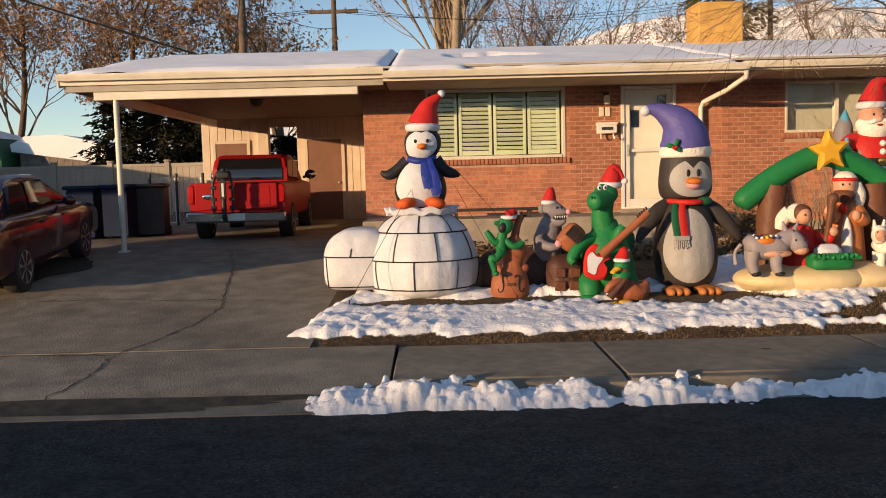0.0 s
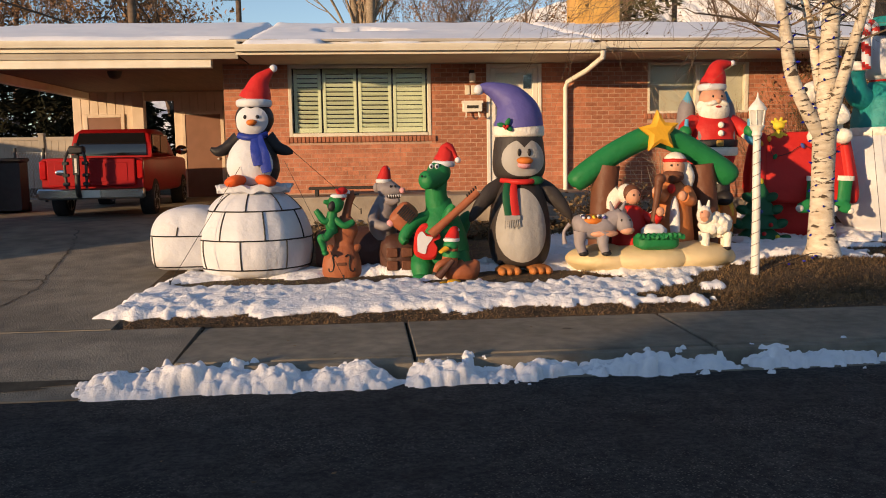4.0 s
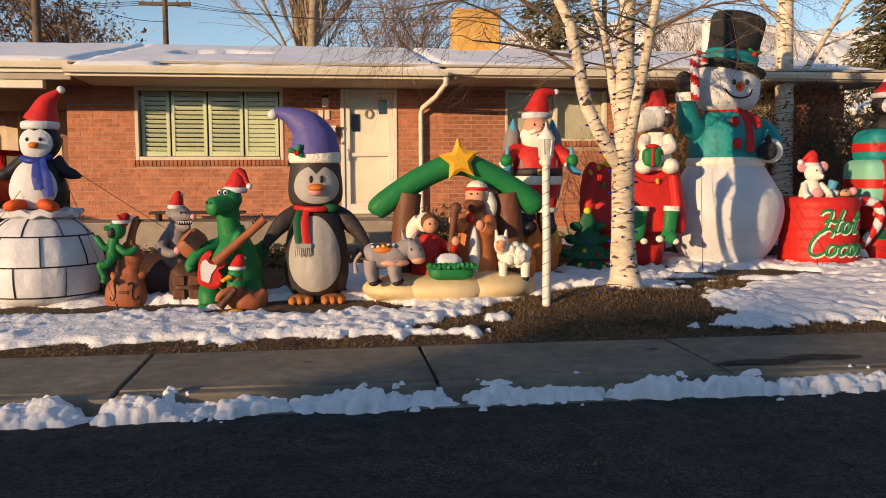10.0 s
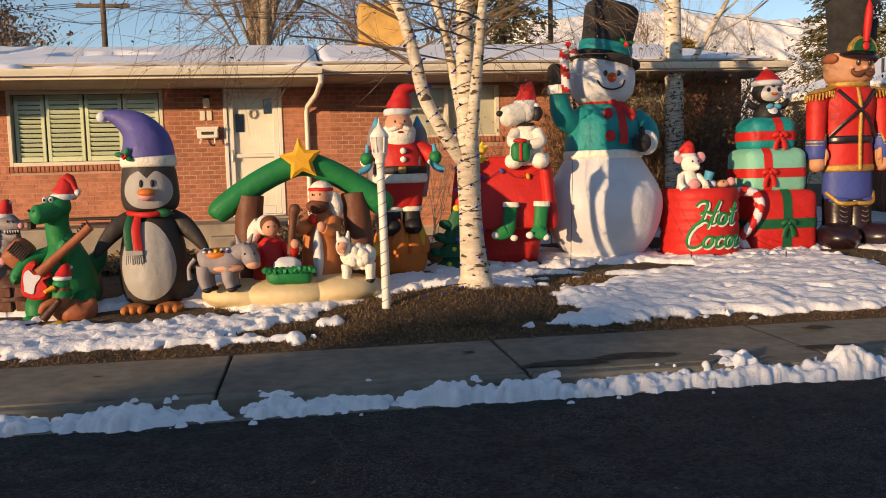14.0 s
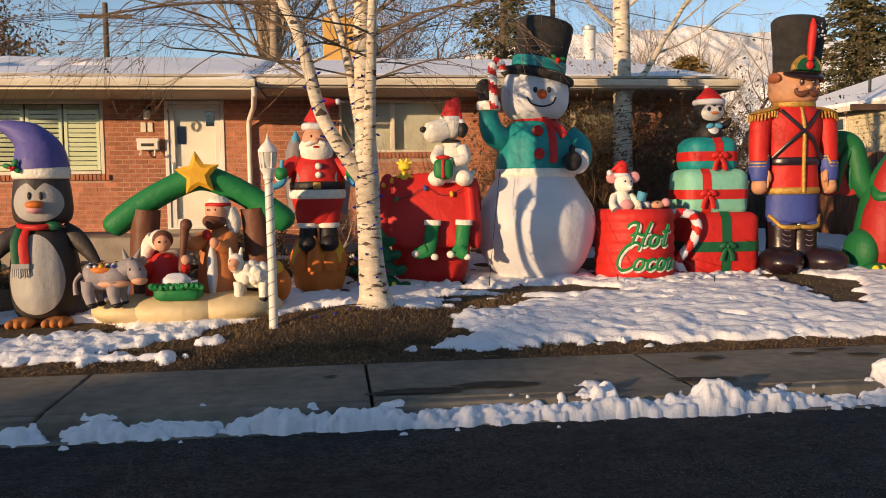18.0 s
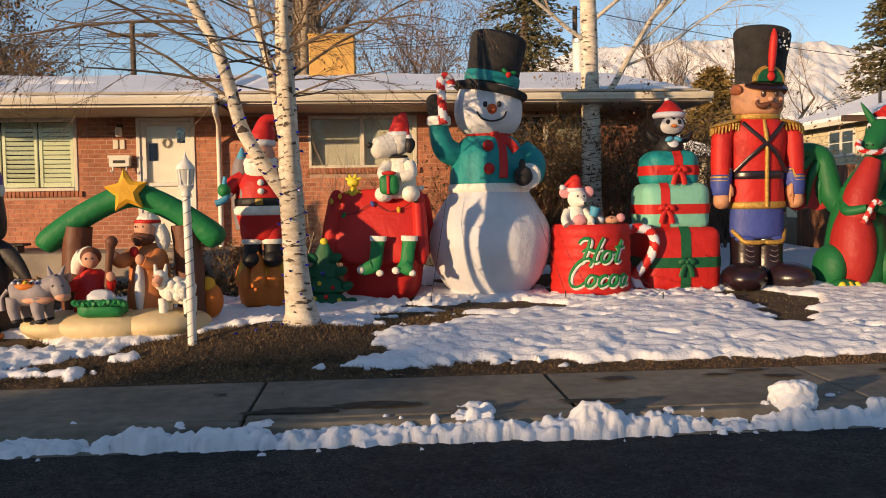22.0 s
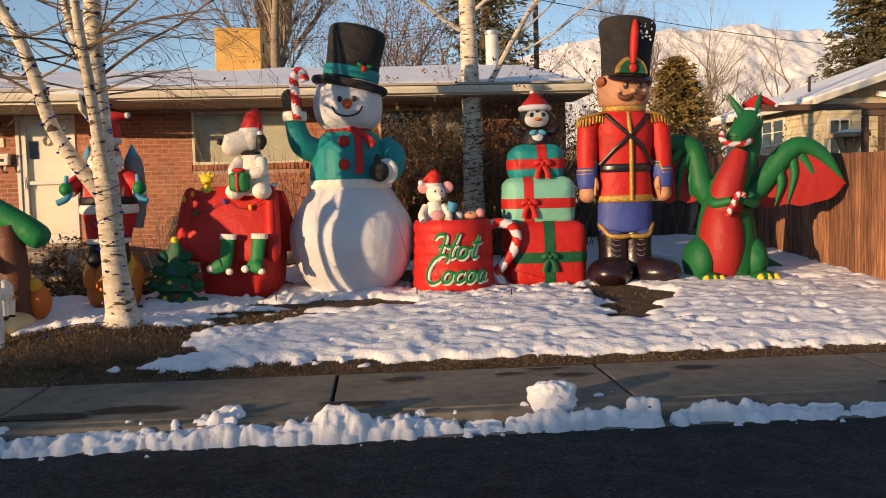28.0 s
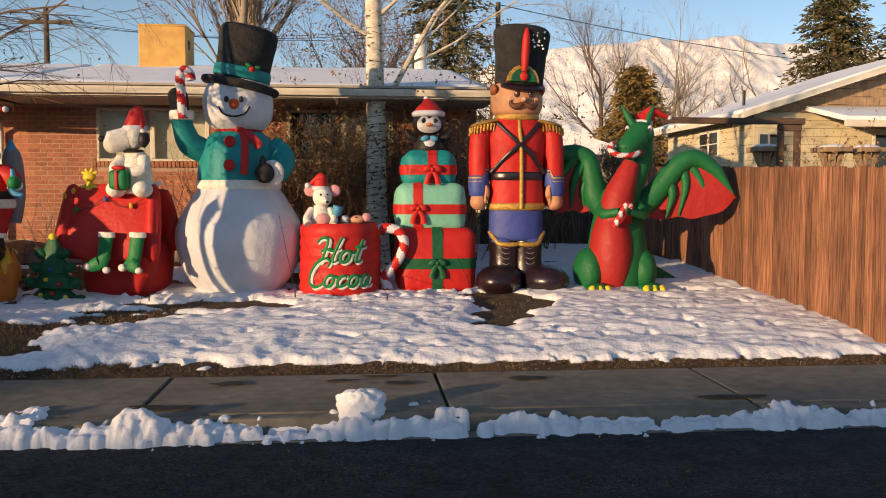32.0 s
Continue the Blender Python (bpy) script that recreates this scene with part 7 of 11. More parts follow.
for s in (-1, 1):
    g.tube([(s * 0.12, -0.02, 1.0), (s * 0.13, -0.05, 0.88), (s * 0.12, -0.07, 0.80)], [0.18, 0.15, 0.125], REDC, 16, 10)
    g.lathe([(0.1, -0.035), (0.14, -0.03), (0.15, 0), (0.14, 0.03), (0.1, 0.035)], (s * 0.125, -0.07, 0.80), PLUSHW, 18)
    g.tube([(s * 0.125, -0.07, 0.78), (s * 0.135, -0.07, 0.60)], [0.11, 0.125], BLACKC, 16, 6)
    g.ell((s * 0.135, -0.13, 0.57), (0.125, 0.19, 0.11), BLACKC, seg=18, rings=10)
    g.tube([(s * 0.24, -0.02, 1.60), (s * 0.37, -0.08, 1.52), (s * 0.43, -0.16, 1.43)], [0.11, 0.105, 0.09], REDC, 16, 12)
    g.ell((s * 0.435, -0.17, 1.42), (0.095, 0.095, 0.06), PLUSHW, (40, 0, 0), 14, 8)
    g.ell((s * 0.445, -0.22, 1.46), (0.085, 0.09, 0.09), GREENC, seg=16, rings=10)
    g.tube([(s * 0.44, -0.24, 1.50), (s * 0.43, -0.23, 1.63)], [0.035, 0.025], SKYC, 10)
    g.tube([(s * 0.40, -0.22, 1.42), (s * 0.44, -0.25, 1.34), (s * 0.55, -0.26, 1.29)], [0.035, 0.042, 0.04], SKYC, 10, 8)
g.ell((0, -0.03, 1.88), (0.185, 0.18, 0.2), SKINC, seg=24, rings=16)
g.ell((0, -0.085, 1.74), (0.21, 0.17, 0.18), PLUSHW, seg=24, rings=16)
g.ell((0, -0.04, 1.8), (0.225, 0.14, 0.14), PLUSHW, seg=24, rings=16)
for s in (-1, 1):
    g.ell((s * 0.07, -0.215, 1.84), (0.085, 0.05, 0.035), PLUSHW, (0, s * 18, 0), 14, 8)
g.ell((0, -0.235, 1.87), 0.04, SKINC, seg=12, rings=8)
g.ell((0, -0.24, 1.79), (0.045, 0.02, 0.018), DKRED, seg=10, rings=6)
eyes(g, (0, -0.195, 1.93), 0.06, 0.014)
santa_hat(g, (0, 0, 2.06), 0.175, (0.28, 0.0, 2.38), mid=(0.09, 0, 2.34), pom=0.04, h=0.05)
part("santa_figure", g, santa, "santa figure in a red suit with green mittens", angle=60)

GREYW2 = cloth("off_white_nylon", (0.70, 0.68, 0.66), 0.1)

# red dog house with a dog on its roof
DH = (7.44, 12.15, 0.33)
doghouse = thing("doghouse_inflatable", DH, "red inflatable dog house with stockings, lights and a dog on top", "inflatable decoration", rz=-12)
doghouse.scale = (1.12, 1.0, 1.09)
g = G()
cushion(g, (-0.52, -0.22, 0.0), (0.42, 0.6, 0.78), REDC, 0.12, 0.05)
for v in g.v:
    v.x = -0.05 + (v.x + 0.05) * (0.84 + 0.2 * v.z)
part("wall", g, doghouse, "red inflated walls")
g = G()
m = Matrix.Translation((-0.05, -0.33, 0.96)) @ Matrix.Rotation(radians(-17), 4, "X")
cushion(g, (-0.56, -0.06, -0.42), (0.56, 0.06, 0.44), REDC, 0.055, 0.05, m=m)
for v in g.v:
    v.x = -0.05 + (v.x + 0.05) * (1.0 - 0.16 * (v.z - 0.7))
part("roof", g, doghouse, "red inflated front roof slope")
for xa, xb in ((-0.64, -0.46), (0.48, 0.64)):
    g = G()
    cushion(g, (xa, -0.09, -0.46), (xb, 0.07, 0.46), REDC, 0.075, 0.02, m=m)
    for v in g.v:
        v.x = -0.05 + (v.x + 0.05) * (1.0 - 0.16 * (v.z - 0.7))
    part("roof_roll", g, doghouse, "red inflated roof edge")
g = G()
m2 = Matrix.Translation((-0.05, 0.22, 0.96)) @ Matrix.Rotation(radians(30), 4, "X")
cushion(g, (-0.58, -0.06, -0.42), (0.6, 0.06, 0.46), REDC, 0.055, 0.03, m=m2)
part("roof", g, doghouse, "red inflated rear roof slope")
for i, (x, z) in enumerate(((-0.42, 0.36), (-0.36, 0.12), (-0.02, 0.26), (0.3, 0.18), (0.5, 0.3), (-0.52, 0.3))):
    g = G(m)
    g.ell((x, -0.13, z), (0.025, 0.02, 0.04), (YELLOW, GREENC, BLUEC, YELLOW, GREENC, YELLOW)[i], (0, 30 * math.sin(i * 2), 0), 12, 8)
    part("light_bulb", g, doghouse, "coloured cloth light bulb")
g = G(m)
g.tube([(-0.42, -0.12, 0.36), (-0.38, -0.125, 0.14), (-0.2, -0.13, 0.16), (-0.02, -0.135, 0.26), (0.15, -0.135, 0.17), (0.3, -0.135, 0.18), (0.5, -0.125, 0.3)], 0.004, CORD, 5, 40)
part("light_cord", g, doghouse, "thin light cord")
for x in (-0.03, 0.34):
    g = G(Matrix.Translation((x, -0.58, 0.55)))
    g.tube([(0.06, 0, 0.26), (0.045, -0.02, 0.12), (0.03, -0.04, 0.0), (-0.01, -0.07, -0.09)], [0.085, 0.08, 0.08, 0.085], GREENC, 16, 14, flat=0.6, flatdir=(0, 1, 0))
    g.tube([(0.0, -0.07, -0.05), (-0.08, -0.08, -0.08), (-0.15, -0.09, -0.09)] if x < 0.2 else [(0.0, -0.07, -0.05), (0.06, -0.08, -0.09), (0.10, -0.09, -0.10)], [0.085, 0.075, 0.055], GREENC, 14, 8, flat=0.6, flatdir=(0, 1, 0))
    g.ell((-0.13, -0.10, -0.09) if x < 0.2 else (-0.09, -0.085, -0.10), (0.05, 0.05, 0.045), PLUSHW, seg=12, rings=8)
    g.ell((0.09 if x < 0.2 else 0.1, -0.09, -0.13), (0.045, 0.04, 0.04), PLUSHW, seg=12, rings=8)
    g.tube([(0.06, 0.0, 0.25), (0.063, 0.0, 0.31)], [0.10, 0.098], PLUSHW, 16, 5, flat=0.62, flatdir=(0, 1, 0))
    part("stocking", g, doghouse, "green stocking with a white cuff")
g = G()
for k, (z, r) in enumerate(((0.0, 0.34), (0.2, 0.29), (0.38, 0.22), (0.54, 0.15))):
    g.tube([(-0.62, -0.58, z), (-0.62, -0.58, z + 0.1), (-0.62, -0.58, z + 0.26)], [r, r * 0.8, r * 0.25], DKGREEN, 24, 8, flat=0.45, flatdir=(0, 1, 0))
    for s in (-1, 1):
        g.ell((-0.62 + s * r * 0.9, -0.6, z + 0.06), (0.09, 0.07, 0.06), DKGREEN, (0, s * -20, 0), 12, 8)
for i, (x, z, mt) in enumerate(((-0.72, 0.12, LEMON), (-0.5, 0.25, REDC), (-0.62, 0.42, BLUEC), (-0.66, 0.3, LEMON), (-0.42, 0.1, LEMON), (-0.85, 0.05, REDC), (-0.58, 0.14, REDC))):
    g.ell((x, -0.72 + 0.1 * z, z), 0.028, mt, seg=10, rings=6)
g.ell((-0.62, -0.58, 0.80), (0.05, 0.04, 0.045), LEMON, seg=12, rings=8)
part("christmas_tree", g, doghouse, "small dark green tree with coloured baubles")
g = G()
Q = Matrix.Translation((0.16, -0.25, 1.30))
g.m = Q
g.lathe([(0.1, 0.0), (0.19, 0.04), (0.20, 0.2), (0.15, 0.42), (0.1, 0.52)], (0.08, 0.02, 0), PLUSHW, 24, 16, sy=0.9)
g.ell((0.06, 0, 0.68), (0.155, 0.15, 0.15), PLUSHW, seg=24, rings=14)
g.tube([(0.0, -0.03, 0.66), (-0.11, -0.09, 0.63), (-0.18, -0.13, 0.61), (-0.225, -0.15, 0.61)], [0.14, 0.135, 0.12, 0.04], PLUSHW, 20, 14)
g.ell((-0.24, -0.16, 0.655), (0.042, 0.042, 0.038), BLACKC, seg=12, rings=8)
g.tube([(0.17, -0.02, 0.76), (0.22, -0.05, 0.66), (0.2, -0.06, 0.56)], [0.035, 0.07, 0.035], BLACKC, 12, 10)
g.ell((-0.02, -0.148, 0.72), (0.014, 0.012, 0.025), BLACKC, seg=8, rings=6)
g.lathe([(0.1, -0.02), (0.125, 0), (0.1, 0.02)], (0.07, 0.0, 0.515), BLACKC, 20)
for s in (-1, 1):
    g.ell((0.08 + s * 0.16, -0.16, 0.06), (0.11, 0.15, 0.10), PLUSHW, seg=16, rings=10)
    g.tube([(0.08 + s * 0.13, -0.05, 0.42), (0.08 + s * 0.17, -0.16, 0.3), (0.08 + s * 0.05, -0.22, 0.26)], [0.075, 0.07, 0.06], PLUSHW, 12, 10)
g.tube([(0.25, 0.1, 0.1), (0.36, 0.1, 0.14)], [0.05, 0.02], PLUSHW, 10, 5)
cushion(g, (-0.10, -0.32, 0.06), (0.10, -0.16, 0.28), GREENC, 0.03, 0.015)
g.box((-0.015, -0.345, 0.06), (0.02, -0.33, 0.28), REDC, 0.005)
g.ell((-0.0, -0.26, 0.31), (0.09, 0.05, 0.03), REDC, seg=14, rings=6)
santa_hat(g, (0.08, 0.02, 0.79), 0.13, (0.21, -0.05, 0.74), mid=(0.12, 0.02, 0.99), pom=0.04, h=0.035)
part("dog_figure", g, doghouse, "white dog in a red cap holding a present", angle=60)
g = G(Matrix.Translation((-0.33, -0.22, 1.32)))
g.ell((0, 0, 0.06), (0.06, 0.055, 0.08), LEMON, seg=16, rings=10)
g.ell((0, -0.01, 0.19), (0.075, 0.065, 0.06), LEMON, seg=16, rings=10)
for a in (20, 70, 120, 160):
    g.tube([(0.03 * math.cos(radians(a)), 0, 0.22), (0.10 * math.cos(radians(a)), 0, 0.22 + 0.08 * math.sin(radians(a)))], [0.03, 0.015], LEMON, 8, 5)
for s in (-1, 1):
    g.tube([(s * 0.04, 0, 0.08), (s * 0.10, -0.02, 0.06)], [0.03, 0.015], LEMON, 8, 5)
part("bird_figure", g, doghouse, "small yellow bird", angle=60)

# snowman with a top hat
snowman = thing("snowman_inflatable", (8.92, 12.35, 0.36), "giant white inflatable snowman in a teal jacket and black top hat", "inflatable decoration")
snowman.scale = (1, 1, 1.045)
g = G()
g.lathe([(0.25, -0.04), (0.48, 0.02), (0.72, 0.28), (0.85, 0.66), (0.83, 0.95), (0.66, 1.24), (0.54, 1.42), (0.50, 1.5), (0.3, 1.52)], (0, 0, 0), WHITEC, 72, 48, sy=0.9, gores=18, puff=0.012)
g.lathe([(0.48, 1.36), (0.565, 1.40), (0.575, 1.46), (0.555, 1.51), (0.48, 1.52)], (0, 0, 0), PLUSHW, 48, 12, sy=0.88)
part("body", g, snowman, "round white body")
g = G()
g.lathe([(0.48, 1.49), (0.555, 1.52), (0.54, 1.72), (0.50, 1.92), (0.38, 2.10), (0.22, 2.18), (0.1, 2.19)], (0, 0, 0), TEALC, 56, 32, sy=0.86, gores=8, puff=0.02)
part("jacket", g, snowman, "teal jacket")
g = G()
g.lathe([(0.15, 2.14), (0.30, 2.16), (0.43, 2.28), (0.475, 2.46), (0.45, 2.66), (0.36, 2.82), (0.2, 2.88)], (0, 0, 0), WHITEC, 48, 32, sy=0.9, gores=8, puff=0.015)
part("head", g, snowman, "white head")
g = G()
g.tube([(0.27 * math.cos(a), 0.24 * math.sin(a), 2.165) for a in [2 * math.pi * i / 24 for i in range(25)]], 0.05, REDC, 8)
g.ell((0.05, -0.27, 2.16), (0.07, 0.05, 0.06), REDC, seg=14, rings=8)
for p in ([(0.06, -0.29, 2.14), (0.13, -0.40, 2.0), (0.14, -0.49, 1.75), (0.13, -0.52, 1.58)], [(0.06, -0.29, 2.14), (0.22, -0.36, 2.06), (0.33, -0.38, 1.93)]):
    g.tube(p, [0.04, 0.055, 0.06, 0.062][: len(p)], REDC, 10, 14, flat=0.25, flatdir=(0, 1, 0))
part("scarf", g, snowman, "red scarf")
for z, y in ((2.0, -0.425), (1.70, -0.505)):
    g = G()
    g.ell((-0.06, y, z), (0.075, 0.045, 0.075), REDC, seg=16, rings=10)
    part("button", g, snowman, "red button")
g = G()
eyes(g, (0.0, -0.43, 2.53), 0.095, 0.032)
g.tube([(0.0, -0.42, 2.47), (0.0, -0.50, 2.455)], [0.07, 0.02], FOOTC, 16, 6)
g.tube([(-0.19, -0.395, 2.42), (-0.14, -0.425, 2.35), (0, -0.44, 2.315), (0.14, -0.425, 2.35), (0.19, -0.395, 2.42)], 0.012, BLACKC, 8, 24)
for s in (-1, 1):
    g.tube([(s * 0.185, -0.395, 2.42), (s * 0.205, -0.385, 2.44)], 0.011, BLACKC, 6)
part("face", g, snowman, "printed eyes, smile and orange nose")
g = G(Matrix.Translation((0.03, 0, 2.74)) @ Matrix.Rotation(radians(11), 4, "Y") @ Matrix.Translation((0, 0, -2.74)))
g.lathe([(0.3, 2.68), (0.47, 2.69), (0.525, 2.725), (0.515, 2.78), (0.44, 2.80), (0.36, 2.81)], (0, 0, 0), PLUSH, 48, 18, sy=0.92)
g.lathe([(0.35, 2.78), (0.365, 2.84), (0.37, 3.1), (0.39, 3.34), (0.38, 3.46), (0.3, 3.51), (0.1, 3.52)], (0, 0, 0), PLUSH, 44, 24, sy=0.92)
hat = part("top_hat", g, snowman, "black plush top hat")
hm = g.m
g = G(hm)
g.lathe([(0.355, 2.83), (0.385, 2.84), (0.385, 2.95), (0.365, 2.97)], (0, 0, 0), TEALC, 44, 8, sy=0.92)
part("hat_band", g, hat, "teal hat band")
g = G(hm)
for a in (20, 150):
    g.ell((0.17 + 0.06 * math.cos(radians(a)), -0.345, 2.97 + 0.035 * math.sin(radians(a))), (0.055, 0.03, 0.03), GREENC, (0, -a, 0), 12, 6)
g.ell((0.17, -0.37, 2.95), 0.04, REDC, seg=12, rings=8)
part("holly", g, hat, "red berry and green leaves")
g = G()
g.tube([(-0.42, -0.05, 1.88), (-0.62, -0.14, 1.98), (-0.70, -0.20, 2.18), (-0.71, -0.24, 2.30)], [0.16, 0.165, 0.14, 0.13], TEALC, 20, 18)
g.lathe([(0.1, -0.06), (0.155, -0.05), (0.165, 0.0), (0.155, 0.06), (0.1, 0.07)], (-0.71, -0.24, 2.33), PLUSHW, 24, 10)
g.tube([(-0.71, -0.24, 2.38), (-0.74, -0.26, 2.50), (-0.76, -0.26, 2.62), (-0.76, -0.26, 2.68)], [0.10, 0.13, 0.12, 0.04], PLUSH, 16, 12)
part("raised_arm", g, snowman, "raised teal arm with a black mitten")
g = G()
cane_line = [(-0.66, -0.42, 2.28), (-0.67, -0.42, 2.45), (-0.68, -0.42, 2.65), (-0.69, -0.42, 2.78), (-0.65, -0.42, 2.88), (-0.57, -0.42, 2.85), (-0.545, -0.42, 2.76)]
cane(g, cane_line, 0.062, 37, 16, 8)
part("candy_cane", g, snowman, "red and white candy cane")
g = G()
g.tube([(0.46, -0.03, 1.95), (0.60, -0.12, 1.80), (0.58, -0.30, 1.64), (0.50, -0.40, 1.60)], [0.16, 0.17, 0.15, 0.14], TEALC, 20, 18)
g.ell((0.49, -0.42, 1.60), (0.17, 0.08, 0.17), PLUSHW, (0, 0, -20), 20, 10)
g.ell((0.40, -0.50, 1.60), (0.13, 0.14, 0.13), PLUSH, seg=20, rings=12)
g.ell((0.38, -0.55, 1.74), (0.045, 0.05, 0.08), PLUSH, seg=12, rings=8)
part("lowered_arm", g, snowman, "bent teal arm with a black mitten")

# cocoa mug
MG = (10.30, 12.12, 0.395)
mug = thing("mug_inflatable", MG, "giant red inflatable cocoa mug with a capped mouse in it", "inflatable decoration")
g = G()
prof = [(0.3, -0.02), (0.53, 0.0)]
for i in range(25):
    f = i / 24
    prof.append((0.545 + 0.018 * abs(math.sin(f * math.pi * 6)) - 0.01 * f, 0.03 + 0.90 * f))
prof += [(0.50, 0.97), (0.48, 0.93)]
g.lathe(prof, (0, 0, 0), REDC, 64, 0)
part("cup", g, mug, "red quilted cup")
g = G()
g.lathe([(0.5, 0.90), (0.49, 0.94), (0.3, 0.99), (0.02, 1.0)], (0, 0, 0), BROWNC, 40, 10)
part("cocoa", g, mug, "brown cocoa surface")
g = G()
cane(g, [(0.50, -0.10, 0.87), (0.64, -0.14, 0.90), (0.80, -0.16, 0.85), (0.87, -0.16, 0.70), (0.82, -0.15, 0.52), (0.70, -0.13, 0.35), (0.60, -0.12, 0.22), (0.66, -0.14, 0.05)], 0.068, 61, 16, 11)
part("handle", g, mug, "red and white striped cane handle")


SCRIPT = {
    "H": ([(-0.25, 0.95), (-0.1, 1.15), (0.15, 1.2), (0.3, 1.05), (0.22, 0.5), (0.1, 0.05), (-0.1, -0.05)], [(0.95, 1.25), (0.8, 0.8), (0.68, 0.3), (0.72, 0.02), (0.9, 0.08)], [(0.0, 0.52), (0.3, 0.66), (0.6, 0.56), (0.95, 0.68)]),
    "o": ([(0.42, 0.52), (0.2, 0.55), (0.04, 0.32), (0.08, 0.06), (0.3, 0.0), (0.48, 0.2), (0.46, 0.45), (0.42, 0.52), (0.6, 0.44), (0.72, 0.5)],),
    "t": ([(0.42, 1.1), (0.28, 0.6), (0.18, 0.15), (0.28, 0.0), (0.48, 0.1)], [(0.08, 0.72), (0.6, 0.76)]),
    "C": ([(0.92, 1.0), (1.0, 1.25), (0.75, 1.42), (0.35, 1.2), (0.06, 0.7), (0.05, 0.2), (0.3, -0.06), (0.65, 0.02), (0.85, 0.22)],),
    "c": ([(0.45, 0.42), (0.36, 0.54), (0.14, 0.45), (0.04, 0.2), (0.16, 0.0), (0.36, 0.03), (0.54, 0.18)],),
    "a": ([(0.46, 0.45), (0.3, 0.55), (0.1, 0.4), (0.06, 0.12), (0.2, 0.0), (0.4, 0.15), (0.5, 0.5), (0.46, 0.2), (0.52, 0.02), (0.7, 0.1)],),
}
STEP = {"H": 1.0, "o": 0.64, "t": 0.5, "C": 0.86, "c": 0.56, "a": 0.66}


def script_word(text, size, x0, z0, radius, r, mat, shift=0.0):
    """Slanting brush letters laid round the cup."""
    gg, u = G(), 0.0
    for ch in text:
        for stroke in SCRIPT[ch]:
            pts = []
            for q in spline([(x, 0, z) for x, z in stroke], 26):
                a = (x0 + shift + size * (u + q.x + 0.18 * q.z)) / radius - math.pi / 2
                pts.append((radius * math.cos(a), radius * math.sin(a), z0 - shift * 0.8 + size * q.z))
            gg.tube(pts, [r * (0.75 + 0.5 * math.sin(math.pi * i / 25)) for i in range(26)], mat, 8)
        u += STEP[ch]
    return gg


for txt, sz, x0, z0 in (("Hot", 0.265, -0.27, 0.47), ("Cocoa", 0.262, -0.44, 0.15)):
    part("lettering_outline", script_word(txt, sz, x0, z0, 0.560, 0.026, PLUSHW, 0.022), mug, "white outline of the lettering")
    part("lettering", script_word(txt, sz, x0, z0, 0.572, 0.022, GREENC), mug, "green slanted script lettering")


def mouse(g, c, s, fur, hat):
    g.m = Matrix.Translation(c) @ Matrix.Diagonal((s, s, s, 1))
    g.lathe([(0.08, 0.0), (0.15, 0.03), (0.14, 0.16), (0.08, 0.28)], (0, 0, 0), fur, 20, 12)
    g.ell((0.02, -0.02, 0.38), (0.12, 0.11, 0.13), fur, seg=20, rings=12)
    g.tube([(0.03, -0.08, 0.35), (0.08, -0.17, 0.32)], [0.08, 0.02], fur, 14, 6)
    g.ell((0.085, -0.18, 0.32), 0.018, BLACKC, seg=10, rings=6)
    eyes(g, (0.045, -0.125, 0.41), 0.04, 0.012)
    for q in (-1, 1):
        g.ell((0.02 + q * 0.15, 0.0, 0.46), (0.075, 0.025, 0.075), PINKC, seg=16, rings=8)
        g.tube([(q * 0.11, -0.03, 0.22), (q * 0.17, -0.14, 0.12), (q * 0.15, -0.2, 0.05)], [0.05, 0.045, 0.05], fur, 10, 8)
    if hat:
        santa_hat(g, (0.0, 0.01, 0.49), 0.1, (-0.16, 0.0, 0.52), mid=(0.0, 0.0, 0.63), pom=0.04)


g = G()
mouse(g, (-0.25, -0.18, 0.91), 1.08, PLUSHW, True)
g.ell((0.02, -0.10, 0.10), (0.10, 0.075, 0.09), PINKC, seg=16, rings=10)
g.tube([(0.19, -0.17, 0.16), (0.22, -0.18, 0.27)], [0.055, 0.065], SKYC, 14, 4)
part("white_mouse", g, mug, "white mouse in a red cap", angle=60)
g = G()
g.ell((0.24, -0.24, 1.02), (0.11, 0.08, 0.06), SKINC, seg=18, rings=10)
g.ell((0.36, -0.26, 1.05), 0.062, PINKC, seg=14, rings=10)
g.ell((0.22, -0.31, 1.05), 0.012, BLACKC, seg=8, rings=6)
part("tan_mouse", g, mug, "tan mouse head with a pink nose in the cocoa", angle=60)
for x, y in ((0.07, -0.26),):
    g = G(Matrix.Translation((x, y, 1.02)))
    cushion(g, (-0.05, -0.05, -0.05), (0.05, 0.05, 0.05), WHITEC if y > -0.3 else SKYC, 0.025, 0.01, 4)
    part("marshmallow", g, mug, "white cloth marshmallow")

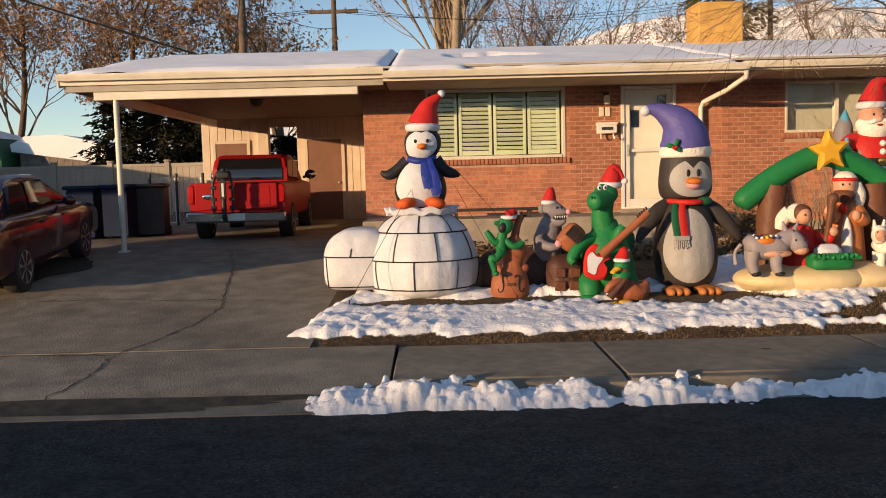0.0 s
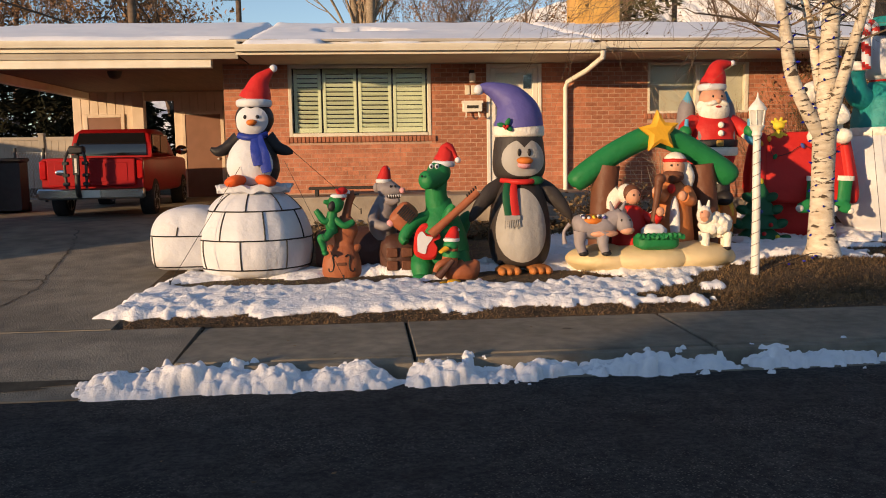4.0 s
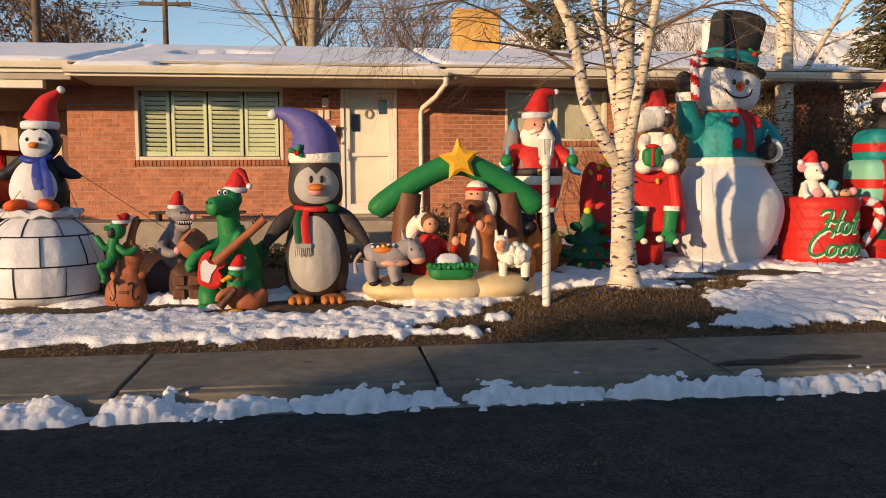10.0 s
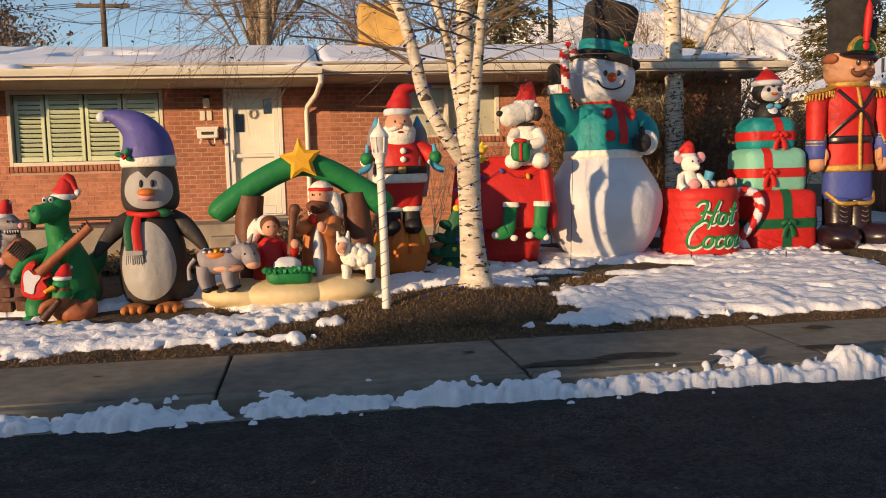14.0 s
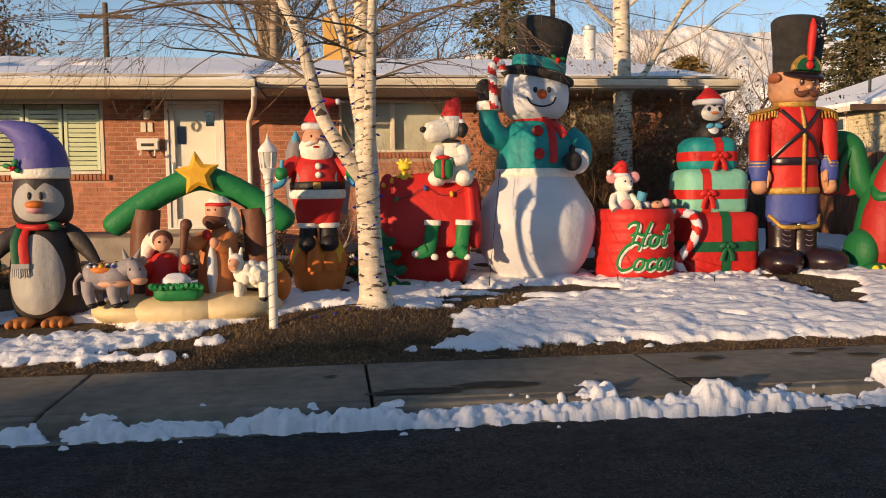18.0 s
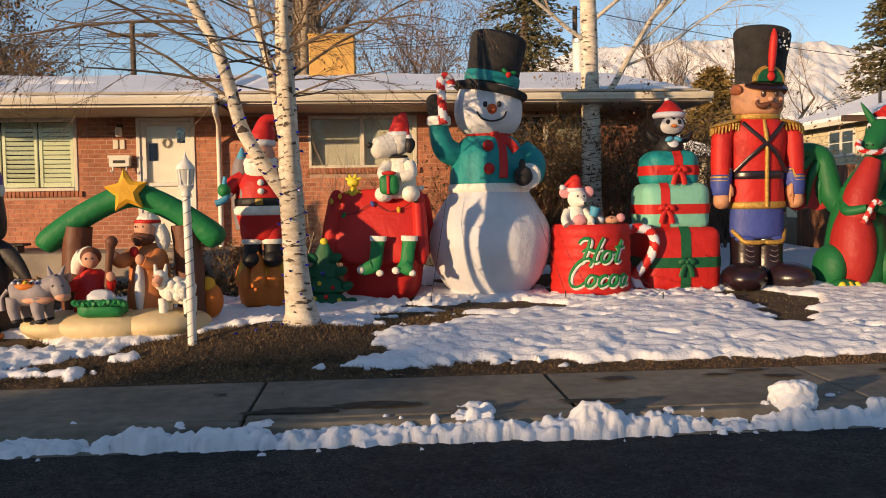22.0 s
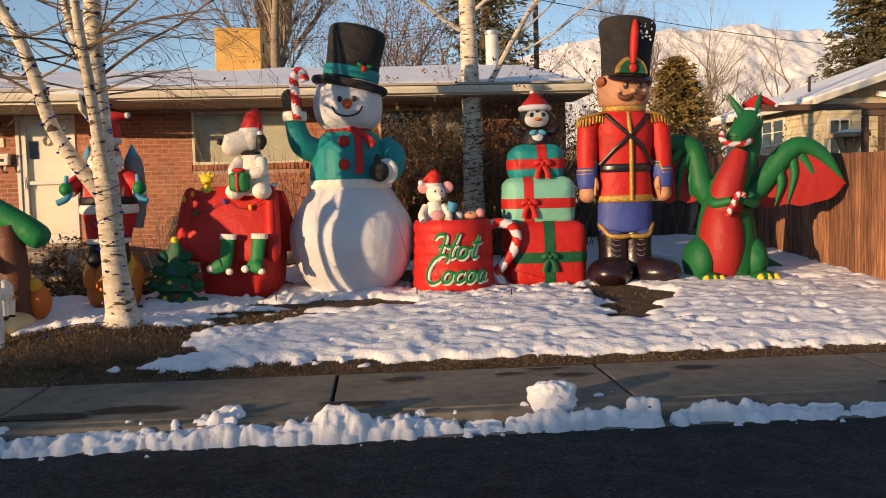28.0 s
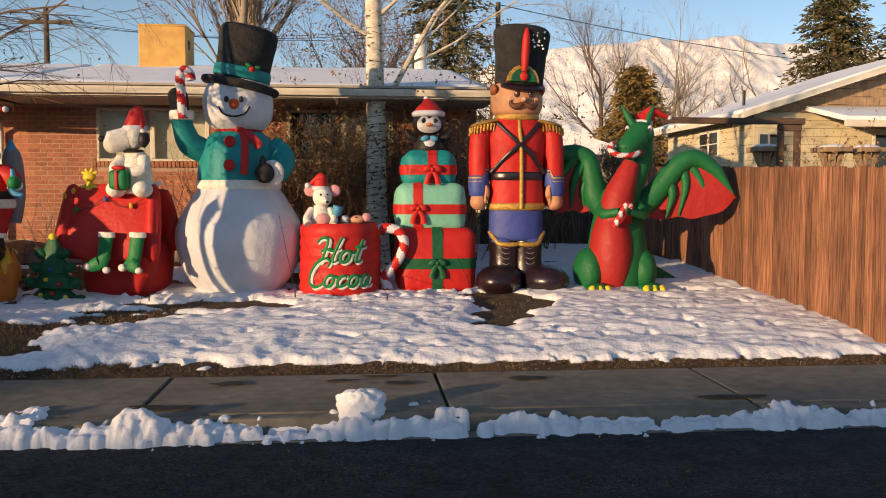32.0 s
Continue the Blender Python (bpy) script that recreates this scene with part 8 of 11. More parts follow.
# pile of presents
GF = (11.60, 12.5, 0.40)
gifts = thing("gift_stack_inflatable", GF, "inflatable stack of three wrapped presents with a small penguin on top", "inflatable decoration")
for w, d, z0, z1, mt, rb, vert, cx in ((0.53, 0.45, -0.02, 0.88, REDC, DKGREEN, 0.0, 0.03), (0.465, 0.37, 0.84, 1.50, MINTC, REDC, -0.19, -0.04), (0.35, 0.30, 1.46, 1.95, TEALC, REDC, 0.03, -0.06)):
    g = G()
    cushion(g, (-w, -d, z0), (w, d, z1), mt, 0.11, 0.05, 14)
    box = part("present", g, gifts, {REDC: "red", MINTC: "mint green", TEALC: "teal"}[mt] + " inflated present")
    box.location.x = cx
    zc = z0 + (z1 - z0) * 0.47
    full = G()
    cushion(full, (-w - 0.006, -d - 0.006, z0 - 0.006), (w + 0.006, d + 0.006, z1 + 0.006), rb, 0.11, 0.051, 44)
    for axis, mid_at in ((2, zc), (0, vert)):
        g = G()
        ids = {}
        for f in full.f:
            c = sum(full.v[i][axis] for i in f) / 4
            if abs(c - mid_at) < 0.068:
                for i in f:
                    ids.setdefault(i, len(ids))
                g.f.append([ids[i] for i in f])
                g.mi.append(g.slot(rb))
        g.v = [full.v[i] for i in ids]
        part("ribbon_band", g, box)
    g = G()
    for s in (-1, 1):
        g.ell((vert + s * 0.065, -d - 0.085, zc + 0.02), (0.07, 0.035, 0.045), rb, (0, s * 25, 0), 14, 8)
        g.tube([(vert, -d - 0.08, zc), (vert + s * 0.06, -d - 0.09, zc - 0.1), (vert + s * 0.08, -d - 0.08, zc - 0.2)], [0.03, 0.035, 0.04], rb, 8, 8, flat=0.4, flatdir=(0, 1, 0))
    g.ell((vert, -d - 0.095, zc + 0.01), 0.035, rb, seg=12, rings=8)
    part("bow", g, box)
g = G(Matrix.Translation((-0.06, -0.05, 1.92)) @ Matrix.Diagonal((1.08, 1.05, 0.92, 1)))
g.lathe([(0.08, 0.0), (0.17, 0.02), (0.19, 0.12), (0.14, 0.26), (0.08, 0.3)], (0, 0, 0), BLACKC, 28, 16)
g.ell((0, -0.05, 0.13), (0.13, 0.145, 0.15), WHITEC, seg=20, rings=12)
g.ell((0, 0, 0.47), (0.21, 0.19, 0.19), BLACKC, seg=28, rings=16)
for s in (-1, 1):
    g.tube([(s * 0.14, 0.0, 0.22), (s * 0.24, -0.02, 0.26), (s * 0.3, -0.03, 0.36)], [0.05, 0.055, 0.015], BLACKC, 12, 8)
hf = front_of([(0.21 * math.cos(radians(q)), 0.47 + 0.19 * math.sin(radians(q))) for q in range(-88, 89, 8)], 0.905, 0.008)
oc = heart_face(0.0, 0.315, 0.585, 0.52, 0.158)
decal(g, oc[0], oc[1], hf, GREYW2, 10)
for x in (-0.075, 0.075):
    g.ell((x, hf(x, 0.495) - 0.003, 0.495), (0.03, 0.014, 0.036), BLACKC, seg=12, rings=8)
g.ell((0.0, -0.205, 0.43), (0.045, 0.045, 0.026), ORANGE, seg=14, rings=8)
for s in (-1, 1):
    g.ell((s * 0.06, -0.185, 0.23), (0.06, 0.03, 0.04), SKYC, (0, s * 25, 0), 12, 6)
santa_hat(g, (0, 0, 0.61), 0.20, (-0.03, 0.0, 0.85), mid=(-0.01, 0, 0.76), pom=0.035, h=0.05)
part("penguin_figure", g, gifts, "small penguin in a red cap", angle=60)

TANSKIN = cloth("tan_nylon", (0.60, 0.30, 0.165), 0.1)
# toy soldier
soldier = thing("soldier_inflatable", (12.77, 12.3, 0.39), "giant inflatable toy soldier in a red coat and black hat", "inflatable decoration")


def stretch_soldier(gg):
    for v in gg.v:
        if abs(v.x) > 0.46 and v.z < 2.2:
            v.z = lerp_table(v.z, [(0, 0), (1.0, 1.0), (1.42, 1.28), (2.2, 2.15)])
        v.z = lerp_table(v.z, [(-1, -1), (1.9, 1.86), (2.58, 2.45), (3.0, 2.86), (3.8, 3.74)])
    return gg


for s in (-1, 1):
    g = G()
    g.ell((s * 0.31 + 0.06, -0.16, 0.18), (0.325, 0.43, 0.225), SATIN, (0, 0, s * 22), 36, 20)
    g.lathe([(0.17, 0.15), (0.225, 0.2), (0.215, 0.5), (0.225, 0.74), (0.18, 0.80)], (s * 0.155, 0, 0), SATIN, 28, 16)
    boot = part("boot", stretch_soldier(g), soldier, "glossy dark boot", angle=60)
    for i in range(4):
        z = 0.42 + 0.075 * i
        g = G()
        g.tube([(s * 0.17 - 0.075, -0.20, z + 0.03), (s * 0.17 - 0.03, -0.222, z - 0.005), (s * 0.17 + 0.03, -0.222, z - 0.005), (s * 0.17 + 0.075, -0.185, z + 0.03)], 0.0045, DONKEYG, 5, 10)
        part("lace", stretch_soldier(g), boot, "pale boot lace")
g = G()
g.lathe([(0.2, 0.74), (0.375, 0.76), (0.385, 0.95), (0.38, 1.16), (0.35, 1.22)], (0, 0, 0), BLUEC, 48, 20, sy=0.62, gores=6, puff=0.02)
for s in (-1, 1):
    g.ell((s * 0.19, -0.12, 0.74), (0.18, 0.11, 0.06), BLUEC, seg=20, rings=10)
part("trousers", stretch_soldier(g), soldier, "blue trousers", angle=60)
g = G()
for s in (-1, 1):
    g.tube([(0.0, -0.245, 0.70), (s * 0.10, -0.26, 0.69), (s * 0.26, -0.22, 0.70), (s * 0.32, -0.17, 0.76), (s * 0.385, -0.06, 0.86)], [0.03, 0.035, 0.035, 0.032, 0.03], GOLDC, 8, 20)
part("trouser_trim", stretch_soldier(g), soldier, "gold braid on the trouser hem", angle=60)
g = G()
g.lathe([(0.3, 1.19), (0.385, 1.21), (0.385, 1.38), (0.375, 1.62), (0.40, 2.0), (0.42, 2.25), (0.40, 2.42), (0.32, 2.53), (0.2, 2.58)], (0, 0, 0), REDC, 56, 40, sy=0.66, gores=8, puff=0.012)
coat = part("coat", stretch_soldier(g), soldier, "red coat", angle=60)
g = G()
g.lathe([(0.36, 1.17), (0.40, 1.18), (0.412, 1.23), (0.405, 1.27), (0.36, 1.28)], (0, 0, 0), GOLDC, 48, 8, sy=0.66)
part("coat_hem", stretch_soldier(g), coat, "gold braid hem", angle=60)
g = G()
g.tube([(0.03, -0.268, 1.2), (0.03, -0.262, 1.45), (0.03, -0.262, 1.7), (0.02, -0.285, 2.1), (0, -0.285, 2.30), (0, -0.22, 2.50)], 0.03, GOLDC, 8, 24)
part("front_braid", stretch_soldier(g), coat, "gold braid down the front", angle=60)
g = G()
g.lathe([(0.34, 1.59), (0.388, 1.60), (0.392, 1.66), (0.388, 1.71), (0.34, 1.72)], (0, 0, 0), SATIN, 48, 8, sy=0.67)
part("belt", stretch_soldier(g), soldier, "black belt", angle=60)
for s in (-1, 1):
    g = G()
    g.tube([(s * -0.375, -0.13, 1.70), (s * -0.15, -0.275, 1.97), (s * 0.05, -0.298, 2.18), (s * 0.30, -0.20, 2.47)], [0.032] * 4, SATIN, 8, 20, flat=0.5, flatdir=(0, 1, 0))
    part("cross_belt", stretch_soldier(g), soldier, "black cross belt", angle=60)
    g = G()
    g.tube([(s * 0.40, 0, 2.40), (s * 0.50, -0.01, 2.28), (s * 0.53, -0.02, 1.95), (s * 0.535, -0.03, 1.74)], [0.13, 0.15, 0.145, 0.132], REDC, 24, 20)
    arm = part("arm", stretch_soldier(g), soldier, "red sleeve", angle=60)
    g = G()
    g.lathe([(0.1, -0.13), (0.142, -0.12), (0.147, 0.1), (0.1, 0.13)], (s * 0.535, -0.03, 1.64), BLUEC, 24, 10)
    part("cuff", stretch_soldier(g), arm, "blue cuff", angle=60)
    g = G()
    g.lathe([(0.12, -0.012), (0.153, -0.008), (0.153, 0.01), (0.12, 0.014)], (s * 0.535, -0.03, 1.735), GOLDC, 24)
    g.lathe([(0.12, -0.006), (0.151, -0.004), (0.151, 0.005), (0.12, 0.007)], (s * 0.535, -0.03, 1.69), GOLDC, 24)
    part("cuff_braid", stretch_soldier(g), arm, "thin gold cuff stripe", angle=60)
    g = G()
    g.ell((s * 0.535, -0.05, 1.42), (0.125, 0.13, 0.165), TANSKIN, seg=22, rings=14)
    g.ell((s * 0.44, -0.13, 1.44), (0.045, 0.05, 0.10), TANSKIN, (0, s * 10, 0), 14, 10)
    part("fist", stretch_soldier(g), arm, "tan rounded fist", angle=60)
    g = G()
    g.ell((s * 0.44, 0.0, 2.47), (0.22, 0.22, 0.05), GOLDC, (0, s * 14, 0), 26, 8)
    for i in range(26):
        a = 2 * math.pi * i / 26
        x, y = s * 0.455 + 0.20 * math.cos(a), 0.2 * math.sin(a)
        g.tube([(x, y, 2.455 - 0.25 * max(0.0, s * (x - s * 0.40))), (x + s * 0.012, y * 1.06, 2.345 - 0.25 * max(0.0, s * (x - s * 0.40)) + 0.012 * math.sin(i * 5.1))], [0.019, 0.012], GOLDC, 6)
    part("epaulette", stretch_soldier(g), soldier, "gold fringed epaulette", angle=60)
g = G()
g.lathe([(0.2, 2.50), (0.30, 2.52), (0.31, 2.585), (0.29, 2.62), (0.2, 2.63)], (0.01, 0, 0), GOLDC, 36, 10, sy=0.80)
part("collar", stretch_soldier(g), soldier, "gold braided collar", angle=60)
SOH = [(0.18, 2.58), (0.31, 2.61), (0.36, 2.72), (0.365, 2.86), (0.335, 2.98), (0.3, 3.04)]
g = G()
g.lathe(SOH, (0, 0, 0), TANSKIN, 44, 26, sy=0.86)
head = part("head", stretch_soldier(g), soldier, "tan head", angle=60)
sf = front_of(SOH, 0.86, 0.004)
for s in (-1, 1):
    g = G()
    x = 0.045 + s * 0.095
    g.ell((x, sf(x, 2.87), 2.87), (0.040, 0.016, 0.048), DARKBR, seg=16, rings=8)
    g.ell((x - 0.012, sf(x, 2.885) - 0.015, 2.888), (0.012, 0.008, 0.014), WHITEC, seg=8, rings=6)
    part("eye", stretch_soldier(g), head, "round brown eye", angle=60)
g = G()
for s in (-1, 1):
    pts = [(0.045 + s * u, w) for u, w in ((0.0, 2.745), (0.06, 2.715), (0.12, 2.70), (0.17, 2.725), (0.185, 2.765), (0.165, 2.785))]
    g.tube([(x, sf(x, z) - 0.012, z) for x, z in pts], [0.022, 0.042, 0.045, 0.034, 0.02, 0.012], BROWNC, 12, 18)
part("moustache", stretch_soldier(g), head, "curled brown moustache", angle=60)
g = G()
g.ell((0.045, sf(0.045, 2.80) - 0.02, 2.80), (0.042, 0.035, 0.036), SKINC, seg=14, rings=8)
part("nose", stretch_soldier(g), head, "round pink nose", angle=60)
for s in (-1, 1):
    g = G()
    g.ell((0.045 + s * 0.17, sf(0.045 + s * 0.17, 2.80) + 0.004, 2.80), (0.045, 0.012, 0.04), SKINC, seg=14, rings=8)
    part("cheek", stretch_soldier(g), head, "pink cheek", angle=60)
for s in (-1, 1):
    g = G()
    g.ell((s * 0.33, -0.05, 2.95), (0.055, 0.17, 0.085), TANC, (0, s * 8, 0), 18, 10)
    part("hair", stretch_soldier(g), head, "brown hair under the hat", angle=60)
lean = Matrix.Translation((0.0, 0, 2.95)) @ Matrix.Rotation(radians(3.0), 4, "Y") @ Matrix.Translation((0.03, 0, -2.95))
g = G(lean)
g.lathe([(0.30, 2.92), (0.335, 2.95), (0.335, 3.05), (0.355, 3.35), (0.395, 3.60), (0.39, 3.70), (0.3, 3.76), (0.05, 3.79)], (0, 0.0, 0), PLUSH, 44, 30, sy=0.88)
for v in g.v:
    v += Vector((0.010 * fbm(v.x + v.y, v.z, 6, 3), 0.010 * fbm(v.x - v.y, v.z, 6, 5), 0))
shako = part("hat", stretch_soldier(g), soldier, "tall black plush hat", angle=60)
g = G(lean)
g.ell((0, -0.20, 2.985), (0.30, 0.24, 0.06), SATIN, (14, 0, 0), 30, 10)
part("visor", stretch_soldier(g), shako, "black visor", angle=60)
g = G(lean)
half_disc = lambda r, n=24: [(r * math.cos(math.pi * i / n), r * math.sin(math.pi * i / n)) for i in range(n + 1)]
for r, y, mt in ((0.225, -0.325, GOLDC), (0.18, -0.345, DKGREEN)):
    g.prism(half_disc(r), 0.10, mt, Matrix.Translation((0, y, 3.035)) @ Matrix.Rotation(radians(-6), 4, "X"), bevel=0.06)
g.ell((0, -0.365, 3.10), (0.058, 0.03, 0.058), REDC, seg=16, rings=8)
part("emblem", stretch_soldier(g), shako, "green half-round emblem with a gold rim", angle=60)
g = G(lean)
g.tube([(0, -0.355, 3.16), (0.0, -0.365, 3.36), (0.0, -0.385, 3.58), (0.0, -0.375, 3.69)], [0.04, 0.055, 0.05, 0.015], REDC, 12, 14)
part("plume", stretch_soldier(g), shako, "red plume", angle=60)
rsn = random.Random(4)
for i in range(16):
    a, z = rsn.uniform(-1.35, -0.75), rsn.uniform(3.45, 3.72)
    g = G(lean)
    g.ell((0.385 * math.cos(a), 0.345 * math.sin(a), z), (rsn.uniform(0.008, 0.022), 0.012, rsn.uniform(0.008, 0.02)), SNOW, seg=8, rings=6)
    part("snow_fleck", stretch_soldier(g), shako, "fleck of snow on the plush")

# green dragon
DRGREEN = cloth("deep_green_nylon", (0.011, 0.15, 0.048), 0.1)
DRRED = cloth("deep_red_nylon", (0.42, 0.026, 0.024), 0.1)
DG = (14.25, 12.3, 0.40)
dragon = thing("dragon_inflatable", DG, "green inflatable dragon with a red belly and spread wings", "inflatable decoration")
dragon.scale = (1.06, 1.06, 1.06)
g = G()
g.lathe([(0.2, -0.03), (0.36, 0.02), (0.42, 0.2), (0.41, 0.48), (0.36, 0.82), (0.28, 1.14), (0.2, 1.34)], (0, 0, 0), DRGREEN, 40, 30, sy=0.95)
part("body", g, dragon, "green body")
g = G()
g.ell((-0.14, -0.18, 0.50), (0.285, 0.32, 0.62), DRRED, seg=32, rings=24)
g.tube([(-0.10, -0.19, 0.92), (-0.06, -0.20, 1.22), (0.02, -0.20, 1.45), (0.12, -0.19, 1.70)], [0.235, 0.205, 0.165, 0.11], DRRED, 20, 18)
part("belly", g, dragon, "red belly cloth")
g = G()
g.tube([(0.0, 0.0, 1.08), (0.07, -0.03, 1.32), (0.19, -0.05, 1.56), (0.28, -0.07, 1.78), (0.27, -0.13, 2.0)], [0.28, 0.235, 0.19, 0.165, 0.155], DRGREEN, 22, 22)
part("neck", g, dragon, "long green neck")
HEADM = Matrix.Translation((0.06, 0.0, -0.12))
HEADT = HEADM @ Matrix.Translation((0.17, -0.18, 0)) @ Matrix.Rotation(math.radians(-24), 4, "Z") @ Matrix.Translation((-0.17, 0.18, 0))
g = G(HEADT)
g.ell((0.17, -0.18, 2.19), (0.19, 0.19, 0.175), DRGREEN, seg=24, rings=14)
g.tube([(0.16, -0.25, 2.18), (0.06, -0.42, 2.04), (0.0, -0.5, 1.95), (-0.02, -0.53, 1.92)], [0.16, 0.135, 0.115, 0.04], DRGREEN, 20, 14)
g.tube([(0.14, -0.25, 2.02), (0.07, -0.38, 1.93), (0.04, -0.43, 1.91)], [0.11, 0.09, 0.04], DRGREEN, 16, 10)
for s in (-1, 1):
    g.ell((0.165 + s * 0.14, -0.285, 2.25), (0.03, 0.03, 0.058), WHITEC, (0, s * 12, 0), 14, 8)
    g.ell((0.16 + s * 0.145, -0.312, 2.24), (0.016, 0.012, 0.030), BLACKC, seg=10, rings=6)
    g.ell((-0.01 + s * 0.04, -0.60, 2.0), (0.014, 0.012, 0.012), BLACKC, seg=8, rings=6)
head = part("head", g, dragon, "green snouted head")
for s in (-1, 1):
    g = G(HEADM)
    g.tube([(0.17 + s * 0.09, -0.16, 2.32), (0.16 + s * 0.15, -0.14, 2.44), (0.16 + s * 0.225, -0.10, 2.59)], [0.05, 0.042, 0.008], DRGREEN, 12, 10)
    part("horn", g, head, "pointed green horn")
g = G(HEADM @ Matrix.Translation((-0.08, 0.05, 0)))
cane(g, [(-0.20, -0.50, 2.05), (-0.245, -0.55, 1.98), (-0.17, -0.60, 1.91), (0.02, -0.60, 1.90), (0.16, -0.52, 1.94)], 0.036, 29, 12, 7)
part("candy_cane", g, head, "red and white candy cane in the mouth")
g = G(HEADM)
santa_hat(g, (0.24, -0.06, 2.35), 0.13, (0.62, -0.05, 2.43), mid=(0.38, -0.05, 2.50), pom=0.03, h=0.045)
part("cap", g, head, "red cap with a white roll", angle=60)
for s in (-1, 1):
    g = G()
    g.ell((s * 0.36 - 0.07, -0.12, 0.26), (0.20, 0.30, 0.31), DRGREEN, seg=24, rings=14)
    g.ell((s * 0.36 - 0.07 + 0.04, -0.42, 0.05), (0.17, 0.20, 0.08), DRGREEN, seg=18, rings=10)
    leg = part("leg", g, dragon, "green hind leg")
    for q in (-1, 0, 1):
        g = G()
        g.tube([(s * 0.36 - 0.07 + 0.04 + q * 0.10, -0.56, 0.06), (s * 0.36 - 0.07 + 0.04 + q * 0.11, -0.67, 0.03)], [0.05, 0.012], LEMON, 10, 5)
        part("claw", g, leg, "yellow claw")
    g = G()
    g.tube([(s * 0.20, -0.12, 1.14), (s * 0.27, -0.28, 1.02), (s * 0.06 - 0.05, -0.46, 1.06)], [0.095, 0.075, 0.05], DRGREEN, 14, 14)
    part("arm", g, dragon, "short green arm")
g = G()
cane(g, [(-0.20, -0.53, 0.86), (-0.14, -0.55, 1.0), (-0.06, -0.56, 1.14), (0.02, -0.55, 1.12)], 0.036, 23, 12, 5)
part("candy_cane", g, dragon, "red and white candy cane held in the hands")
for s in (1, -1):
    if s > 0:
        arm = [(0.15, 0.10, 1.06), (0.36, 0.06, 1.13), (0.60, 0.0, 1.40), (0.82, -0.06, 1.68), (1.04, -0.10, 1.76), (1.30, -0.15, 1.60), (1.56, -0.20, 1.24)]
        low = [(0.40, 0.04, 0.98), (0.62, 0.0, 0.94), (0.83, -0.05, 0.98), (1.0, -0.08, 0.95), (1.2, -0.12, 1.0), (1.40, -0.16, 1.06), (1.56, -0.20, 1.24)]
        ribs = ((0.86, 1.66, 0.82, 0.99), (0.95, 1.70, 1.19, 1.01), (0.68, 1.46, 0.64, 0.96))
    else:
        arm = [(-0.15, 0.12, 1.06), (-0.27, 0.16, 1.25), (-0.31, 0.20, 1.52), (-0.38, 0.22, 1.76), (-0.60, 0.22, 1.84), (-0.90, 0.20, 1.76), (-1.18, 0.18, 1.40)]
        low = [(-0.33, 0.16, 1.06), (-0.46, 0.18, 1.03), (-0.60, 0.20, 1.07), (-0.74, 0.20, 1.03), (-0.90, 0.20, 1.10), (-1.04, 0.18, 1.18), (-1.18, 0.18, 1.40)]
        ribs = ((-0.42, 1.70, -0.60, 1.09), (-0.55, 1.76, -0.88, 1.12), (-0.36, 1.50, -0.40, 1.05))
    g = G()
    g.tube(arm, [0.15, 0.165, 0.15, 0.135, 0.115, 0.085, 0.01], DRGREEN, 20, 34)
    wing = part("wing", g, dragon, "green inflated wing arm")
    yr = -0.06 if s > 0 else 0.2
    for x0, z0, x1, z1 in ribs:
        g = G()
        g.tube([(x0, yr, z0), ((x0 + x1) / 2 + s * 0.06, yr - 0.04, (z0 + z1) / 2 + 0.06), (x1, yr - 0.02, z1)], [0.075, 0.055, 0.012], DRGREEN, 12, 14)
        part("wing_rib", g, wing, "curved green wing rib")
    g = G()
    top, bot = spline(arm, 34)[6:], spline(low, 28)
    vs, fs = [], []
    for p, q in zip(top, bot):
        for t in range(5):
            w = p.lerp(q, t / 4)
            for y in (-0.012, 0.012):
                vs.append((w.x, w.y + y * (1 + 2 * math.sin(t / 4 * math.pi)), w.z))
    for i in range(27):
        for t in range(4):
            o = i * 10 + t * 2
            fs += [(o, o + 10, o + 12, o + 2), (o + 1, o + 3, o + 13, o + 11)]
        o = i * 10
        fs.append((o + 8, o + 18, o + 19, o + 9))
    g.add(vs, fs, DRRED)
    part("membrane", g, wing, "red wing cloth")
g = G()
g.tube([(0.2, 0.3, 0.17), (0.5, 0.45, 0.15), (0.75, 0.45, 0.12), (0.95, 0.3, 0.1)], [0.25, 0.2, 0.12, 0.01], DRGREEN, 16, 14)
part("tail", g, dragon, "green tail")

# ---- garden lamp, trees and shrubs ----
LAMPWHITE2 = pmat("white_lamp_paint", (0.75, 0.73, 0.68), (0.62, 0.6, 0.55), 12, 0.5, 0.15, 30)
FROST = pmat("old_lamp_glass", (0.55, 0.55, 0.52), (0.4, 0.4, 0.38), 8, 0.2, 0.05)
BULB = pmat("blue_bulb", (0.012, 0.02, 0.42), (0.01, 0.015, 0.3), 8, 0.25, 0.0, trans=0.2)
post = thing("garden_lamp", (5.43, 9.24, 0.25), "white lamp post with a glass lantern wound with a light cord", "garden lamp")
g = G()
g.tube([(0, 0, -0.05), (0.0, 0, 0.6), (-0.01, 0, 1.2), (-0.015, 0, 1.56)], [0.047, 0.045, 0.042, 0.04], LAMPWHITE2, 16, 10)
part("pole", g, post, "white painted pole")
g = G()
g.lathe([(0.04, 1.54), (0.055, 1.56), (0.05, 1.6), (0.075, 1.64), (0.085, 1.66), (0.06, 1.67)], (-0.015, 0, 0), LAMPWHITE2, 16)
g.lathe([(0.06, 1.82), (0.10, 1.825), (0.095, 1.85), (0.06, 1.90), (0.03, 1.93), (0.012, 1.97), (0.004, 2.02)], (-0.015, 0, 0), LAMPWHITE2, 16)
